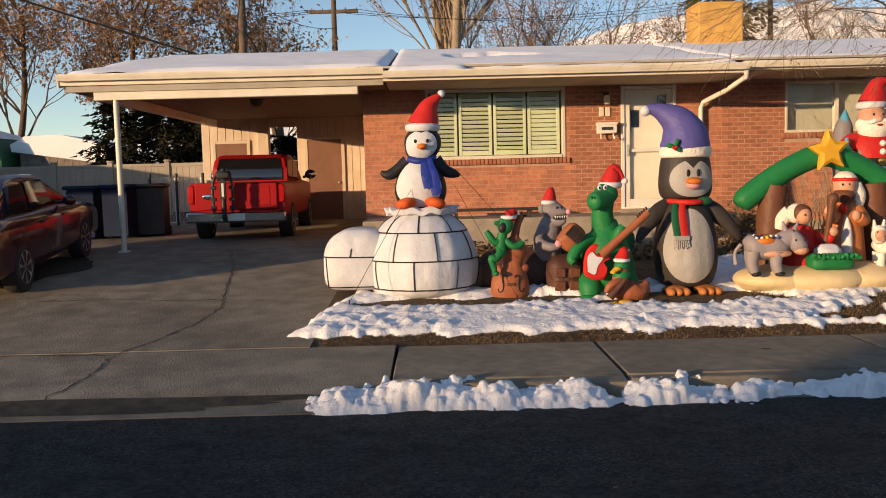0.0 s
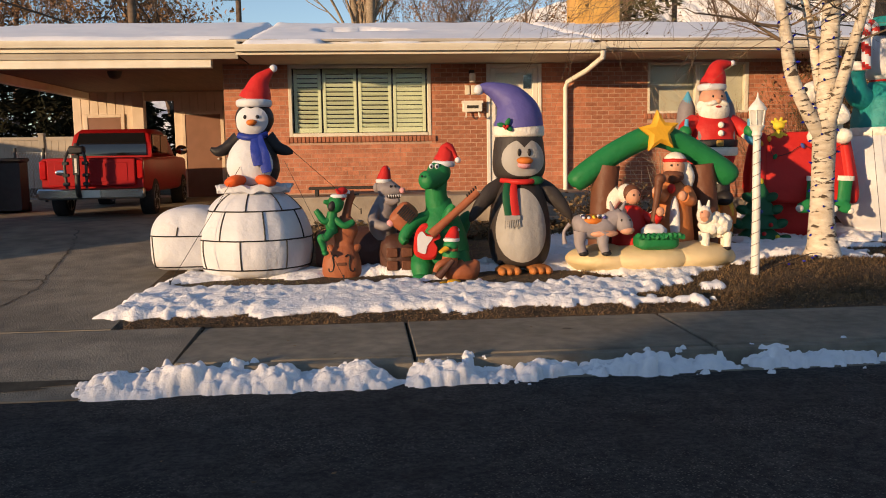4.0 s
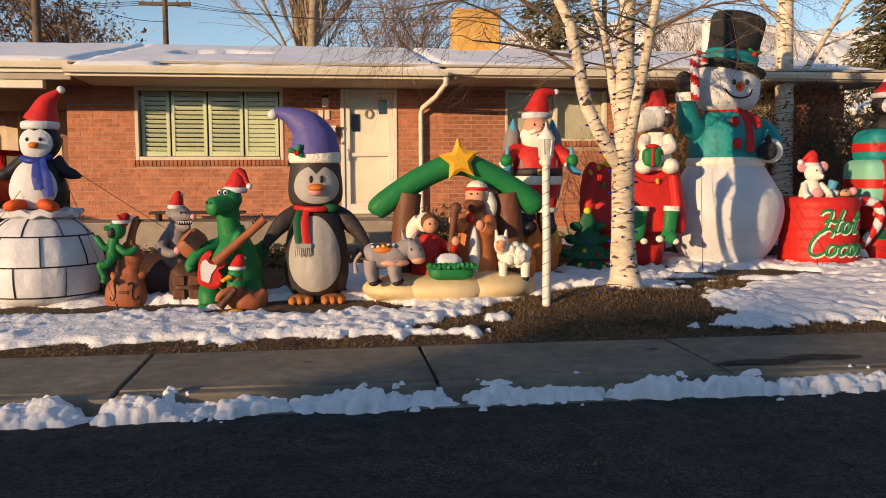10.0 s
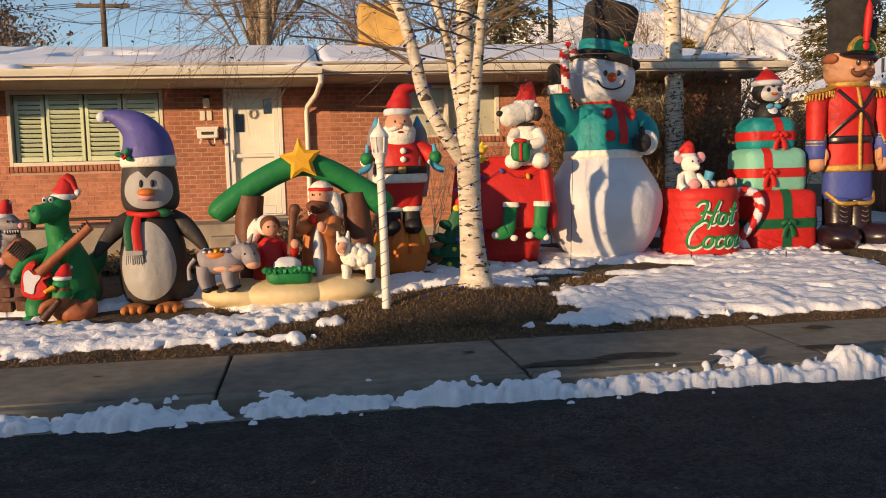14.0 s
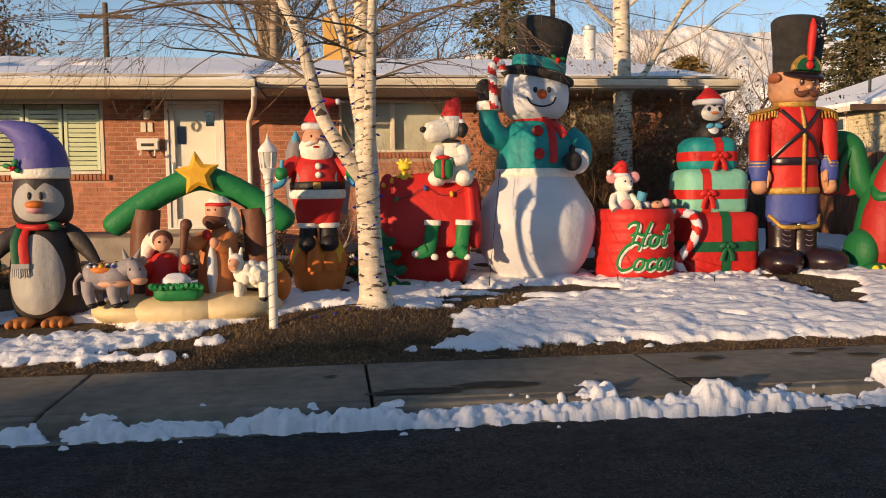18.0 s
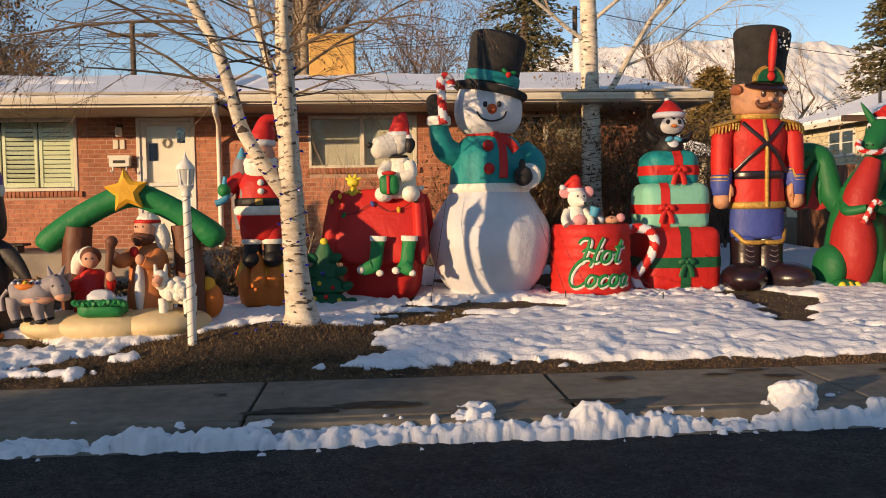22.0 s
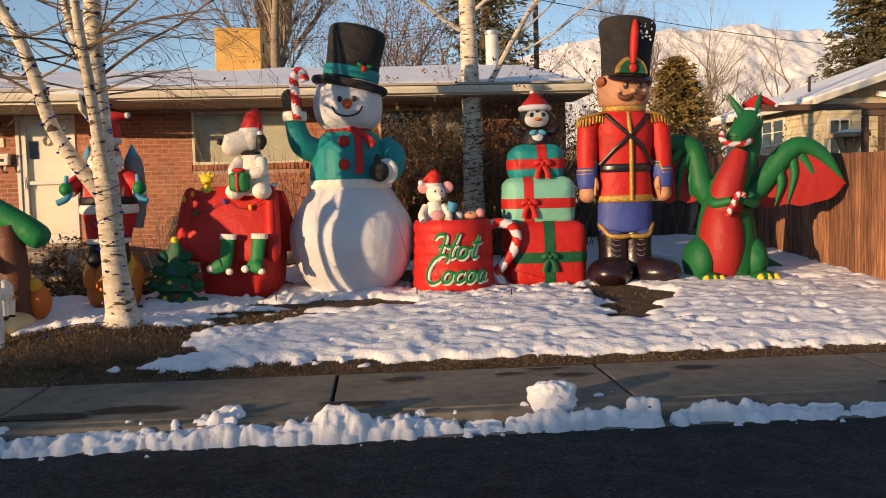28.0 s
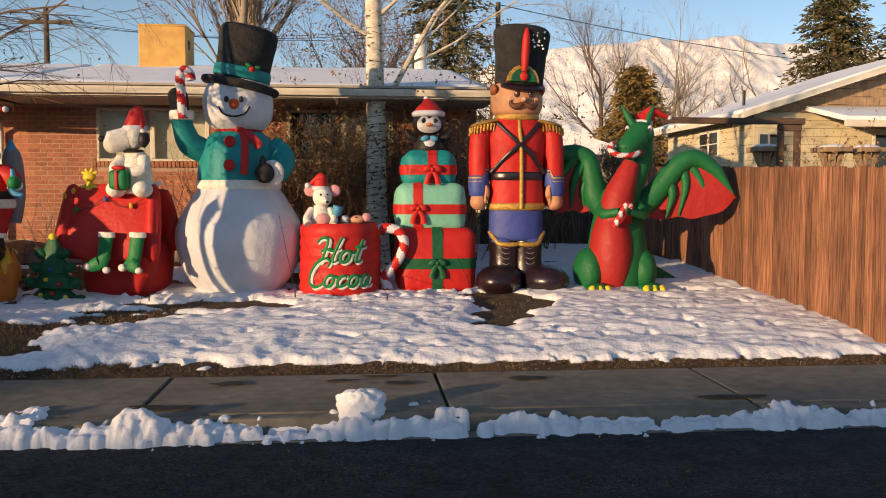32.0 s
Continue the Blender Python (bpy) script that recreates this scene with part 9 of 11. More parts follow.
for i in range(6):
    a = math.pi * 2 * i / 6
    g.tube([(-0.015 + 0.07 * math.cos(a), 0.07 * math.sin(a), 1.655), (-0.015 + 0.09 * math.cos(a), 0.09 * math.sin(a), 1.83)], 0.008, LAMPWHITE2, 6)
lan = part("lantern", g, post, "white metal lantern cage")
g = G()
g.lathe([(0.05, 1.66), (0.08, 1.74), (0.085, 1.83)], (-0.015, 0, 0), FROST, 16)
part("glass", g, lan, "clouded lantern glass")


def helix(fn, z0, z1, turns, n, lift):
    pts = []
    for i in range(n):
        f = i / (n - 1)
        z = z0 + (z1 - z0) * f
        c, r = fn(z)
        a = 2 * math.pi * turns * f
        pts.append((c[0] + (r + lift) * math.cos(a), c[1] + (r + lift) * math.sin(a), z))
    return pts


g = G()
g.tube(helix(lambda z: ((-0.005, 0), 0.045), 0.03, 1.55, 12, 180, 0.002), 0.003, CORD, 5)
part("light_cord", g, post, "black light cord wound round the pole")


def twigs(g, p, d, length, r, depth, rng, mat, up=0.15, spread=38, droop=0.0, tips=None, kids=3, seg=5, thin=None):
    """A branch that bends and splits into thinner ones."""
    n = 5 if depth else 4
    pts, rad = [Vector(p)], [r]
    d = Vector(d).normalized()
    for i in range(n):
        d = (d + Vector((rng.gauss(0, 0.13), rng.gauss(0, 0.13), rng.gauss(0, 0.10) + up * 0.25 - droop * 0.3 * (i + 1) / n))).normalized()
        pts.append(pts[-1] + d * (length / n))
        rad.append(r * (1 - 0.62 * (i + 1) / n))
    g.tube(pts, rad, thin if thin and r < 0.02 else mat, seg if r > 0.012 else 3, cap=False)
    if tips is not None and depth <= 1:
        tips.extend(pts[2:])
    if depth <= 0:
        return
    for i in range(kids + (1 if depth > 2 else 0)):
        f = 0.35 + 0.62 * (i + rng.random() * 0.6) / (kids + 0.4)
        k = min(n - 1, int(f * n))
        q = pts[k].lerp(pts[k + 1], min(1, f * n - k))
        ax = Vector((rng.gauss(0, 1), rng.gauss(0, 1), rng.gauss(0, 0.5))).normalized()
        dd = Matrix.Rotation(radians(rng.uniform(spread * 0.6, spread * 1.35)), 3, ax) @ d
        twigs(g, q, dd, length * rng.uniform(0.5, 0.75), max(rad[k] * 0.55, 0.0028), depth - 1, rng, mat, up, spread, droop, tips, kids, seg, thin)


def leaves(g, pts, rng, mat, count, size, jitter):
    """Small bent leaf faces scattered round points."""
    for i in range(count):
        c = Vector(rng.choice(pts)) + Vector((rng.gauss(0, jitter), rng.gauss(0, jitter), rng.gauss(0, jitter * 0.8)))
        a = Vector((rng.gauss(0, 1), rng.gauss(0, 1), rng.gauss(0, 1))).normalized()
        b = a.cross(Vector((rng.gauss(0, 1), rng.gauss(0, 1), rng.gauss(0, 1)))).normalized()
        s = size * rng.uniform(0.6, 1.4)
        g.add([c - a * s, c + b * s * 0.5 + Vector((0, 0, s * 0.15)), c + a * s, c - b * s * 0.5 + Vector((0, 0, s * 0.15))], [(0, 1, 2, 3)], mat)


# front birch
rb = random.Random(11)
B1 = Vector((6.46, 9.86, 0.36))
birch = thing("birch_tree", B1, "bare white birch with several stems wound with blue lights", "tree", "birches")


def b1(x, y, z):
    h = max(0.0, z - 0.5)
    return Vector((x + 0.01 - 0.03 * h, y - 0.09 - 0.05 * min(h, 3.0), z)) - B1


g = G()
g.tube([b1(6.49, 9.86, 0.30), b1(6.49, 9.86, 0.50), b1(6.47, 9.86, 0.75), b1(6.46, 9.85, 1.2), b1(6.46, 9.84, 1.75), b1(6.46, 9.83, 2.1)], [0.27, 0.185, 0.15, 0.128, 0.13, 0.125], BIRCH, 20, 24)
part("trunk", g, birch, "white peeling birch trunk")
STEMS = [
    [(6.46, 9.83, 2.0), (6.47, 9.82, 2.6), (6.48, 9.80, 3.3), (6.52, 9.78, 4.0), (6.6, 9.7, 5.2), (6.7, 9.7, 6.6)],
    [(6.42, 9.83, 1.78), (6.2, 9.80, 2.12), (6.0, 9.76, 2.50), (5.90, 9.72, 2.95), (5.78, 9.7, 3.4), (5.52, 9.68, 4.0), (5.3, 9.6, 5.4)],
    [(6.44, 9.88, 2.15), (6.38, 9.92, 2.6), (6.30, 9.98, 3.15), (6.16, 10.02, 3.75), (6.0, 10.1, 4.8)],
    [(6.48, 9.78, 1.95), (6.50, 9.60, 2.35), (6.53, 9.36, 2.9), (6.56, 9.1, 3.5), (6.62, 8.75, 4.3), (6.7, 8.4, 5.4)],
]
STEMR = [[0.12, 0.105, 0.095, 0.085, 0.06, 0.02], [0.085, 0.078, 0.072, 0.068, 0.062, 0.05, 0.02], [0.06, 0.055, 0.048, 0.04, 0.015], [0.075, 0.065, 0.055, 0.045, 0.032, 0.012]]
tips = []
gt = G()
for pts, rad in zip(STEMS, STEMR):
    g = G()
    g.tube([b1(*p) for p in pts], rad, BIRCH, 14, 36)
    part("stem", g, birch, "white birch stem")
    sp = spline([b1(*p) + B1 for p in pts], 40)
    for k in range(11, 40, 3):
        z = sp[k].z
        if z < 2.75:
            continue
        a = rb.uniform(0, 6.28)
        twigs(gt, sp[k] - B1, (math.cos(a), math.sin(a) * 0.7, 0.25), rb.uniform(0.7, 1.3), 0.013, 2, rb, PALETWIG, up=0.05, spread=36, droop=0.25, tips=tips, kids=4, thin=TWIG)
for p, d, L in (((5.95, 9.72, 2.8), (-1, -0.1, 0.55), 2.03), ((5.8, 9.7, 3.3), (-1, 0.1, 0.25), 2.34), ((5.88, 9.72, 3.0), (-1, -0.25, 0.15), 1.40), ((6.3, 10, 3.2), (-1, 0.3, 0.3), 1.72), ((6.48, 9.8, 3.4), (0.7, -0.2, 0.6), 1.40), ((6.54, 9.2, 3.2), (1, -0.2, 0.45), 1.40), ((6.48, 9.8, 3.0), (0.9, 0.3, 0.7), 1.72), ((5.7, 9.7, 3.7), (-1, 0.2, 0.5), 2.50), ((5.7, 9.7, 3.6), (-0.9, -0.3, 0.2), 1.87)):
    twigs(gt, b1(*p), d, L, 0.019, 3, rb, PALETWIG, up=0.0, spread=32, droop=0.28, tips=tips, kids=3, thin=TWIG)
part("twig_crown", gt, birch, "fine bare brown twigs")["kind"] = "stuff"
g = G()
leaves(g, tips, rb, DRYLEAF, 420, 0.018, 0.03)
part("catkin", g, birch, "a few dry seed heads")["kind"] = "stuff"


def stem_at(pts, rad):
    sp = spline([b1(*p) + B1 for p in pts], 80)
    rr = spline([(r, 0, 0) for r in rad], 80)

    def fn(z):
        k = min(range(80), key=lambda i: abs(sp[i].z - z))
        return (sp[k].x - B1.x, sp[k].y - B1.y), rr[k].x
    return fn


def wound(parent, fn, z0, z1, turns, n, bulbs, rng):
    h = helix(fn, z0, z1, turns, n, 0.006)
    gg = G()
    gg.tube(h, 0.0032, CORD, 5)
    part("light_cord", gg, parent, "dark cord of a light string")
    for i in range(bulbs):
        p = Vector(h[int((i + 0.5) / bulbs * (n - 1))])
        c, r = fn(p.z)
        o = (p - Vector((c[0], c[1], p.z))).normalized()
        o = (o + Vector((0, 0, rng.uniform(-0.8, 0.8)))).normalized()
        gg = G()
        gg.tube([p, p + o * 0.014, p + o * 0.03, p + o * 0.045], [0.009, 0.013, 0.010, 0.002], BULB, 8)
        part("bulb", gg, parent, "small blue bulb")


trunk_pts = [(6.49, 9.86, 0.30), (6.49, 9.86, 0.50), (6.47, 9.86, 0.75), (6.46, 9.85, 1.2), (6.46, 9.84, 1.75), (6.46, 9.83, 2.1)]
trunk_r = [0.23, 0.165, 0.135, 0.122, 0.13, 0.125]
f0 = stem_at(trunk_pts, trunk_r)
wound(birch, lambda z: f0(z + B1.z), 0.15, 1.55, 5, 140, 22, rb)
for k, (za, zb, tn, nb) in enumerate(((1.7, 3.0, 6, 20), (1.5, 2.8, 5, 18))):
    fk = stem_at(STEMS[k], STEMR[k])
    wound(birch, lambda z, fk=fk: fk(z + B1.z), za, zb, tn, 130, nb, rb)
g = G()
g.tube([b1(6.35, 9.7, 0.45), b1(6.15, 9.5, 0.47), b1(5.95, 9.4, 0.44), b1(5.6, 9.3, 0.36), b1(5.45, 9.24, 0.32)], 0.005, CORD, 5, 30)
part("light_cord", g, birch, "dark cord trailing over the ground")
for i, (x, y) in enumerate(((6.2, 9.55), (6.05, 9.45), (6.3, 9.66), (5.85, 9.4))):
    g = G(Matrix.Translation(b1(x, y, lawn_z(x, y) + 0.02)))
    g.ell((0, 0, 0), (0.012, 0.02, 0.012), BULB, (0, 0, 40 * i), 10, 6)
    part("bulb", g, birch, "small blue bulb")

# birch by the house
B2 = Vector((10.84, 14.2, 0.62))
birch2 = thing("birch_tree", B2, "tall bare white birch close to the house wall", "tree", "birches")
g = G()
P2 = [(0.02, 0, -0.1), (0.02, 0, 0.3), (0, 0, 1.2), (0.0, 0, 2.2), (-0.02, 0, 3.2), (-0.04, 0, 4.2), (-0.1, 0, 5.6), (-0.1, 0, 7.2)]
g.tube(P2, [0.24, 0.19, 0.165, 0.155, 0.14, 0.13, 0.09, 0.03], BIRCH, 20, 40)
part("trunk", g, birch2, "white birch trunk with dark marks")
gt, tips2 = G(), []
for p, d, L, r in (((0.0, 0, 2.45), (0.55, -0.1, 0.8), 3.0, 0.055), ((-0.02, 0, 3.6), (-0.9, -0.2, 0.45), 2.2, 0.04), ((-0.03, 0, 3.9), (0.8, -0.3, 0.6), 2.4, 0.035), ((-0.03, 0, 4.4), (-0.8, 0.2, 0.8), 2.2, 0.03), ((-0.05, 0, 4.8), (0.7, 0.2, 0.7), 2.0, 0.03), ((0.5, -0.1, 3.2), (1.0, -0.2, 0.35), 2.2, 0.022), ((0.7, -0.1, 3.5), (0.8, -0.3, 0.6), 1.8, 0.02)):
    twigs(gt, p, d, L, r, 3, rb, BIRCH, up=0.1, spread=34, droop=0.12, tips=tips2, kids=3, seg=8, thin=PALETWIG)
part("branch_crown", gt, birch2, "pale forked birch branches")["kind"] = "stuff"
f2 = stem_at([tuple(Vector(p) + B1 - b1(*(Vector(p) + B1)) + Vector(p)) for p in P2], [0.24, 0.19, 0.165, 0.155, 0.14, 0.13, 0.09, 0.03])
h = helix(lambda z: f2(z + B1.z), 0.4, 2.4, 16, 260, 0.006)
g = G()
g.tube(h, 0.0045, CORD, 4)
part("light_cord", g, birch2, "dark light cord wound round the trunk")

# shrubs against the wall
def shrub(x, y, w, d, h, n, lab, seed, mat=TWIG, leaf=0, leafmat=DRYLEAF, upright=1.0):
    r = random.Random(seed)
    z = lawn_z(x, y) - 0.03
    t = thing("shrub", (x, y, z), lab, "shrub")
    gg, tp = G(), []
    for i in range(n):
        bx, by = r.uniform(-w, w) * 0.7, r.uniform(-d, d) * 0.6
        twigs(gg, (bx, by, 0), (r.gauss(bx * 0.5, 0.22), r.gauss(0, 0.15), upright), h * r.uniform(0.45, 0.75), 0.011, 2, r, mat, up=0.12, spread=30, tips=tp, kids=3, seg=4)
    part("twig_crown", gg, t)["kind"] = "stuff"
    if leaf:
        gg = G()
        leaves(gg, tp, r, leafmat, leaf, 0.032, 0.04)
        part("leaves", gg, t, "dry brown leaves")["kind"] = "stuff"
    return t


for i, (x, w, h, n, lf) in enumerate(((9.1, 0.5, 2.7, 22, 900), (9.6, 0.5, 2.9, 28, 1300), (10.15, 0.5, 3.0, 30, 1500), (10.7, 0.5, 2.9, 28, 1300), (11.35, 0.45, 3.3, 30, 1400), (11.9, 0.4, 3.5, 26, 1200), (12.35, 0.35, 3.2, 18, 800))):
    shrub(x, 14.75, w, 0.3, h, n, "tall tangled brown shrub against the brick wall", 60 + i, TWIG, lf)
shrub(6.55, 14.3, 0.25, 0.2, 2.6, 9, "thin pale upright shrub against the brick wall", 70, PALETWIG)
shrub(6.05, 13.5, 0.25, 0.2, 1.3, 8, "thin pale upright shrub against the brick wall", 71, PALETWIG)
shrub(8.25, 14.6, 0.25, 0.2, 2.3, 7, "thin brown upright shrub against the brick wall", 75, TWIG)
shrub(5.0, 12.9, 0.45, 0.3, 0.8, 14, "low brown leafy shrub in the flower bed", 72, TWIG, 500)
shrub(4.4, 13.0, 0.3, 0.3, 0.6, 10, "low brown leafy shrub in the flower bed", 73, TWIG, 250)
shrub(8.6, 13.4, 0.4, 0.3, 0.5, 8, "low brown leafy shrub in the flower bed", 74, TWIG, 150)

shrub(13.3, 16.6, 0.45, 0.4, 2.6, 26, "tangled brown shrub beside the house corner", 76, TWIG, 900)
shrub(14.1, 17.2, 0.45, 0.4, 2.4, 24, "tangled brown shrub beside the house corner", 77, TWIG, 800)

# leaf litter and grass
rl = random.Random(21)
g = G()
for i in range(5200):
    x, y = rl.uniform(-1.0, 6.4), 12.3 + abs(rl.gauss(0, 0.8))
    if y > 14.05:
        continue
    z = lawn_z(x, y) + rl.uniform(0.01, 0.10)
    a = Vector((rl.gauss(0, 1), rl.gauss(0, 1), rl.gauss(0, 0.6))).normalized()
    b = a.cross(Vector((rl.gauss(0, 1), rl.gauss(0, 1), rl.gauss(0, 1)))).normalized()
    s = rl.uniform(0.025, 0.06)
    c = Vector((x, y, z))
    g.add([c - a * s, c + b * s * 0.6, c + a * s, c - b * s * 0.6], [(0, 1, 2, 3)], DRYLEAF)
tagged(g.make("leaf_litter", smooth=False), "brown fallen leaves lying in the flower bed", "leaves", kind="stuff")


def litter(name, count, area, zf, keep, seed, lab, size=(0.008, 0.02), mat=DRYLEAF):
    """Scattered flat scraps of leaf, each a little curled."""
    r = random.Random(seed)
    gg = G()
    for i in range(count):
        x, y = r.uniform(area[0], area[1]), r.uniform(area[2], area[3])
        if not keep(x, y):
            continue
        a, k = r.uniform(0, 6.28), r.uniform(*size)
        u, v = Vector((math.cos(a), math.sin(a), r.uniform(-0.3, 0.3))) * k, Vector((-math.sin(a), math.cos(a), r.uniform(-0.3, 0.3))) * k * 0.55
        c = Vector((x, y, zf(x, y) + 0.012))
        gg.add([c - u, c + v, c + u + Vector((0, 0, k * 0.2)), c - v], [(0, 1, 2, 3)], mat)
    return tagged(gg.make(name, smooth=False), lab, "leaves", kind="stuff")


litter("leaf_scraps", 5200, (-1.1, 16, 8.13, 8.8), lawn_z, lambda x, y: lawn_snow(x, y) <= 0, 51, "tan leaf scraps among the grass by the pavement", mat=RUSTLEAF)
litter("leaf_scraps", 1100, (3.6, 8.4, 8.6, 10.8), lawn_z, lambda x, y: lawn_snow(x, y) <= 0, 52, "tan leaf scraps round the birch", mat=RUSTLEAF)
litter("leaf_scraps", 150, (-5, 15, 2.6, 6.3), lambda x, y: road_z(y) - 0.006, lambda x, y: True, 53, "pale leaf scraps blown over the asphalt", (0.008, 0.025), STRAW)
litter("leaf_scraps", 60, (-0.3, 15, 6.8, 8.1), lambda x, y: 0.102, lambda x, y: True, 54, "small leaf scraps on the pavement", (0.006, 0.018), STRAW)


def blades(count, x0, x1, y0, y1, mat, keep, hmin, hmax, seed, name, lab):
    r = random.Random(seed)
    gg = G()
    vs, fs = [], []
    while count > 0:
        count -= 1
        x, y = r.uniform(x0, x1), r.uniform(y0, y1)
        if not keep(x, y):
            continue
        z = lawn_z(x, y)
        a, h, l = r.uniform(0, 6.28), r.uniform(hmin, hmax), r.uniform(-0.06, 0.06)
        w = 0.006
        k = len(vs)
        vs += [(x - w * math.cos(a), y - w * math.sin(a), z - 0.005), (x + w * math.cos(a), y + w * math.sin(a), z - 0.005), (x + l * math.sin(a) + r.uniform(-0.03, 0.03), y - l * math.cos(a), z + h)]
        fs.append((k, k + 1, k + 2))
    gg.add(vs, fs, mat)
    o = gg.make(name, smooth=False)
    return tagged(o, lab, "grass", kind="stuff")


blades(26000, -1.1, 16, 8.13, 8.75, STRAW, lambda x, y: lawn_snow(x, y) <= 0.0, 0.008, 0.028, 31, "dry_grass", "dry straw-coloured grass stubble along the pavement")
blades(26000, 3.6, 8.4, 8.3, 11.0, STRAW, lambda x, y: lawn_snow(x, y) <= 0.0, 0.012, 0.045, 32, "dry_grass", "dry straw-coloured grass stubble round the birch")
blades(9000, -0.9, 16, 8.7, 13.0, GREENGRASS, lambda x, y: lawn_snow(x, y) <= 0.0 and not (4.8 < x < 7.4 and y < 10), 0.012, 0.035, 33, "winter_grass", "thin olive winter grass showing between snow patches")

# ---- fence on the boundary ----
FX = 16.0
fence = thing("board_fence", (FX, 12.0, 0.4), "weathered red-brown vertical board fence", "fence")
rf = random.Random(8)
y = 8.62
i = 0
while y < 17.6:
    w = rf.uniform(0.135, 0.15)
    zt = 2.05 + 0.03 * (y - 8.7) + rf.uniform(-0.012, 0.012)
    zb = lawn_z(15.9, min(y, 15)) - 0.06
    g = G()
    g.box((rf.uniform(-0.008, 0.006), y - 12.0, zb - 0.4), (0.02, y + w - rf.uniform(0.006, 0.013) - 12.0, zt - 0.4), FENCEWOOD, 0.004)
    part("board", g, fence)
    y += w
for k in range(4):
    g = G()
    g.box((0.022, 8.7 + 2.9 * k - 12, -0.2), (0.11, 8.79 + 2.9 * k - 12, 1.62 + 0.085 * k), FENCEWOOD, 0.006)
    part("post", g, fence)
for z in (0.35, 0.95, 1.45):
    g = G()
    g.box((0.022, 8.65 - 12, z), (0.06, 17.5 - 12, z + 0.09), FENCEWOOD, 0.004)
    part("rail", g, fence)

back = thing("back_fence", (14.6, 18.6, 0.66), "low weathered board fence closing the side yard, darkened for shade", "fence")
for i in range(19):
    g = G()
    g.box((-1.45 + i * 0.15, rf.uniform(-0.006, 0.006), -0.05), (-1.45 + i * 0.15 + 0.142, 0.022, 0.77 + rf.uniform(-0.01, 0.01)), DARKFENCE, 0.004)
    part("board", g, back)
for z in (0.15, 0.55):
    g = G()
    g.box((-1.45, 0.024, z), (1.38, 0.06, z + 0.08), DARKFENCE, 0.004)
    part("rail", g, back)

# ---- neighbour's house beyond the fence ----
YSIDE = pmat("cream_lap_siding", (0.66, 0.58, 0.40), (0.58, 0.51, 0.35), 3, 0.7, 0.1, 20)
SHAKE = pmat("tan_shake", (0.40, 0.27, 0.16), (0.30, 0.2, 0.12), 6, 0.85, 0.3, 20, island=0.15)
nh = thing("neighbour_house", (25.4, 23.45, 1.1), "cream house with a snowy gable roof beyond the fence", "house")
NO = Vector((24, 20, 0.8))


def ng():
    return G(Matrix.Translation(-NO))


g, laps = ng(), []
for i in range(14):
    z = 0.7 + 0.2 * i
    bd_ = ng()
    bd_.box((18.9, 17.5, z), (29.5, 17.6, z + 0.195), YSIDE, 0.01)
    laps.append(bd_)
    bd_ = ng()
    bd_.box((18.9, 17.6, z), (19.0, 23.5, z + 0.195), YSIDE, 0.01)
    laps.append(bd_)
g.box((19.02, 17.61, 0.6), (29.4, 17.7, 3.5), YSIDE)
nwall = part("wall", g, nh, "cream horizontal lap siding", smooth=False)
for bd_ in laps:
    part("lap_board", bd_, nwall, smooth=False)
g = ng()
for i in range(9):
    z = 3.5 + 0.2 * i
    x0 = 18.6 + (z - 3.45) / 0.316 + 0.25
    x1 = 29.8 - (z - 3.45) / 0.316 - 0.25
    if x1 - x0 < 0.5:
        break
    n = int((x1 - x0) / 0.18)
    for k in range(n):
        g.box((x0 + 0.18 * k, 17.46, z), (x0 + 0.18 * k + 0.172, 17.56, z + 0.195 + 0.01 * math.sin(k * 7.3)), SHAKE)
gable = part("gable_shingles", g, nh, "tan shingled gable", smooth=False)
gable["kind"] = "stuff"
for mt, dz, nm, lab in ((SHINGLE, 0.0, "roof", "gable roof"), (ROOFSNOW, 0.10, "roof_snow", "snow on the roof")):
    g = ng()
    th = 0.1
    x0, xr, x1, za, zr = 18.45, 24.2, 29.95, 3.42, 5.24
    ya, yb = (17.0, 23.6)
    for xa, z0, xb, z1 in ((x0, za, xr, zr), (xr, zr, x1, za)):
        vs = [(xa, ya, z0 + dz), (xa, yb, z0 + dz), (xb, yb, z1 + dz), (xb, ya, z1 + dz)]
        vs += [(p[0], p[1], p[2] - th) for p in vs]
        g.add(vs, [(0, 3, 2, 1), (4, 5, 6, 7), (0, 1, 5, 4), (1, 2, 6, 5), (2, 3, 7, 6), (3, 0, 4, 7)], mt)
    part(nm, g, nh, lab, smooth=False)
g = ng()
for xa, z0, xb, z1 in ((18.4, 3.30, 24.2, 5.14), (24.2, 5.14, 30.0, 3.30)):
    g.add([(xa, 16.94, z0), (xb, 16.94, z1), (xb, 16.94, z1 + 0.15), (xa, 16.94, z0 + 0.15), (xa, 17.0, z0), (xb, 17.0, z1), (xb, 17.0, z1 + 0.15), (xa, 17.0, z0 + 0.15)], [(0, 1, 2, 3), (7, 6, 5, 4), (0, 4, 5, 1), (3, 2, 6, 7), (0, 3, 7, 4), (1, 5, 6, 2)], TRIM)
g.box((18.38, 17.0, 3.28), (18.46, 23.6, 3.42), TRIM, 0.006)
part("bargeboard", g, nh, "cream bargeboard", smooth=False)
g = ng()
g.add([(x, yy, z) for z in (0.0, -0.12) for x, yy, z in ((20.2, 15.6, 3.25 + z), (27, 15.6, 3.25 + z), (27, 17.45, 3.65 + z), (20.2, 17.45, 3.65 + z))], [(0, 1, 2, 3), (7, 6, 5, 4), (0, 4, 5, 1), (1, 5, 6, 2), (2, 6, 7, 3), (3, 7, 4, 0)], ROOFSNOW)
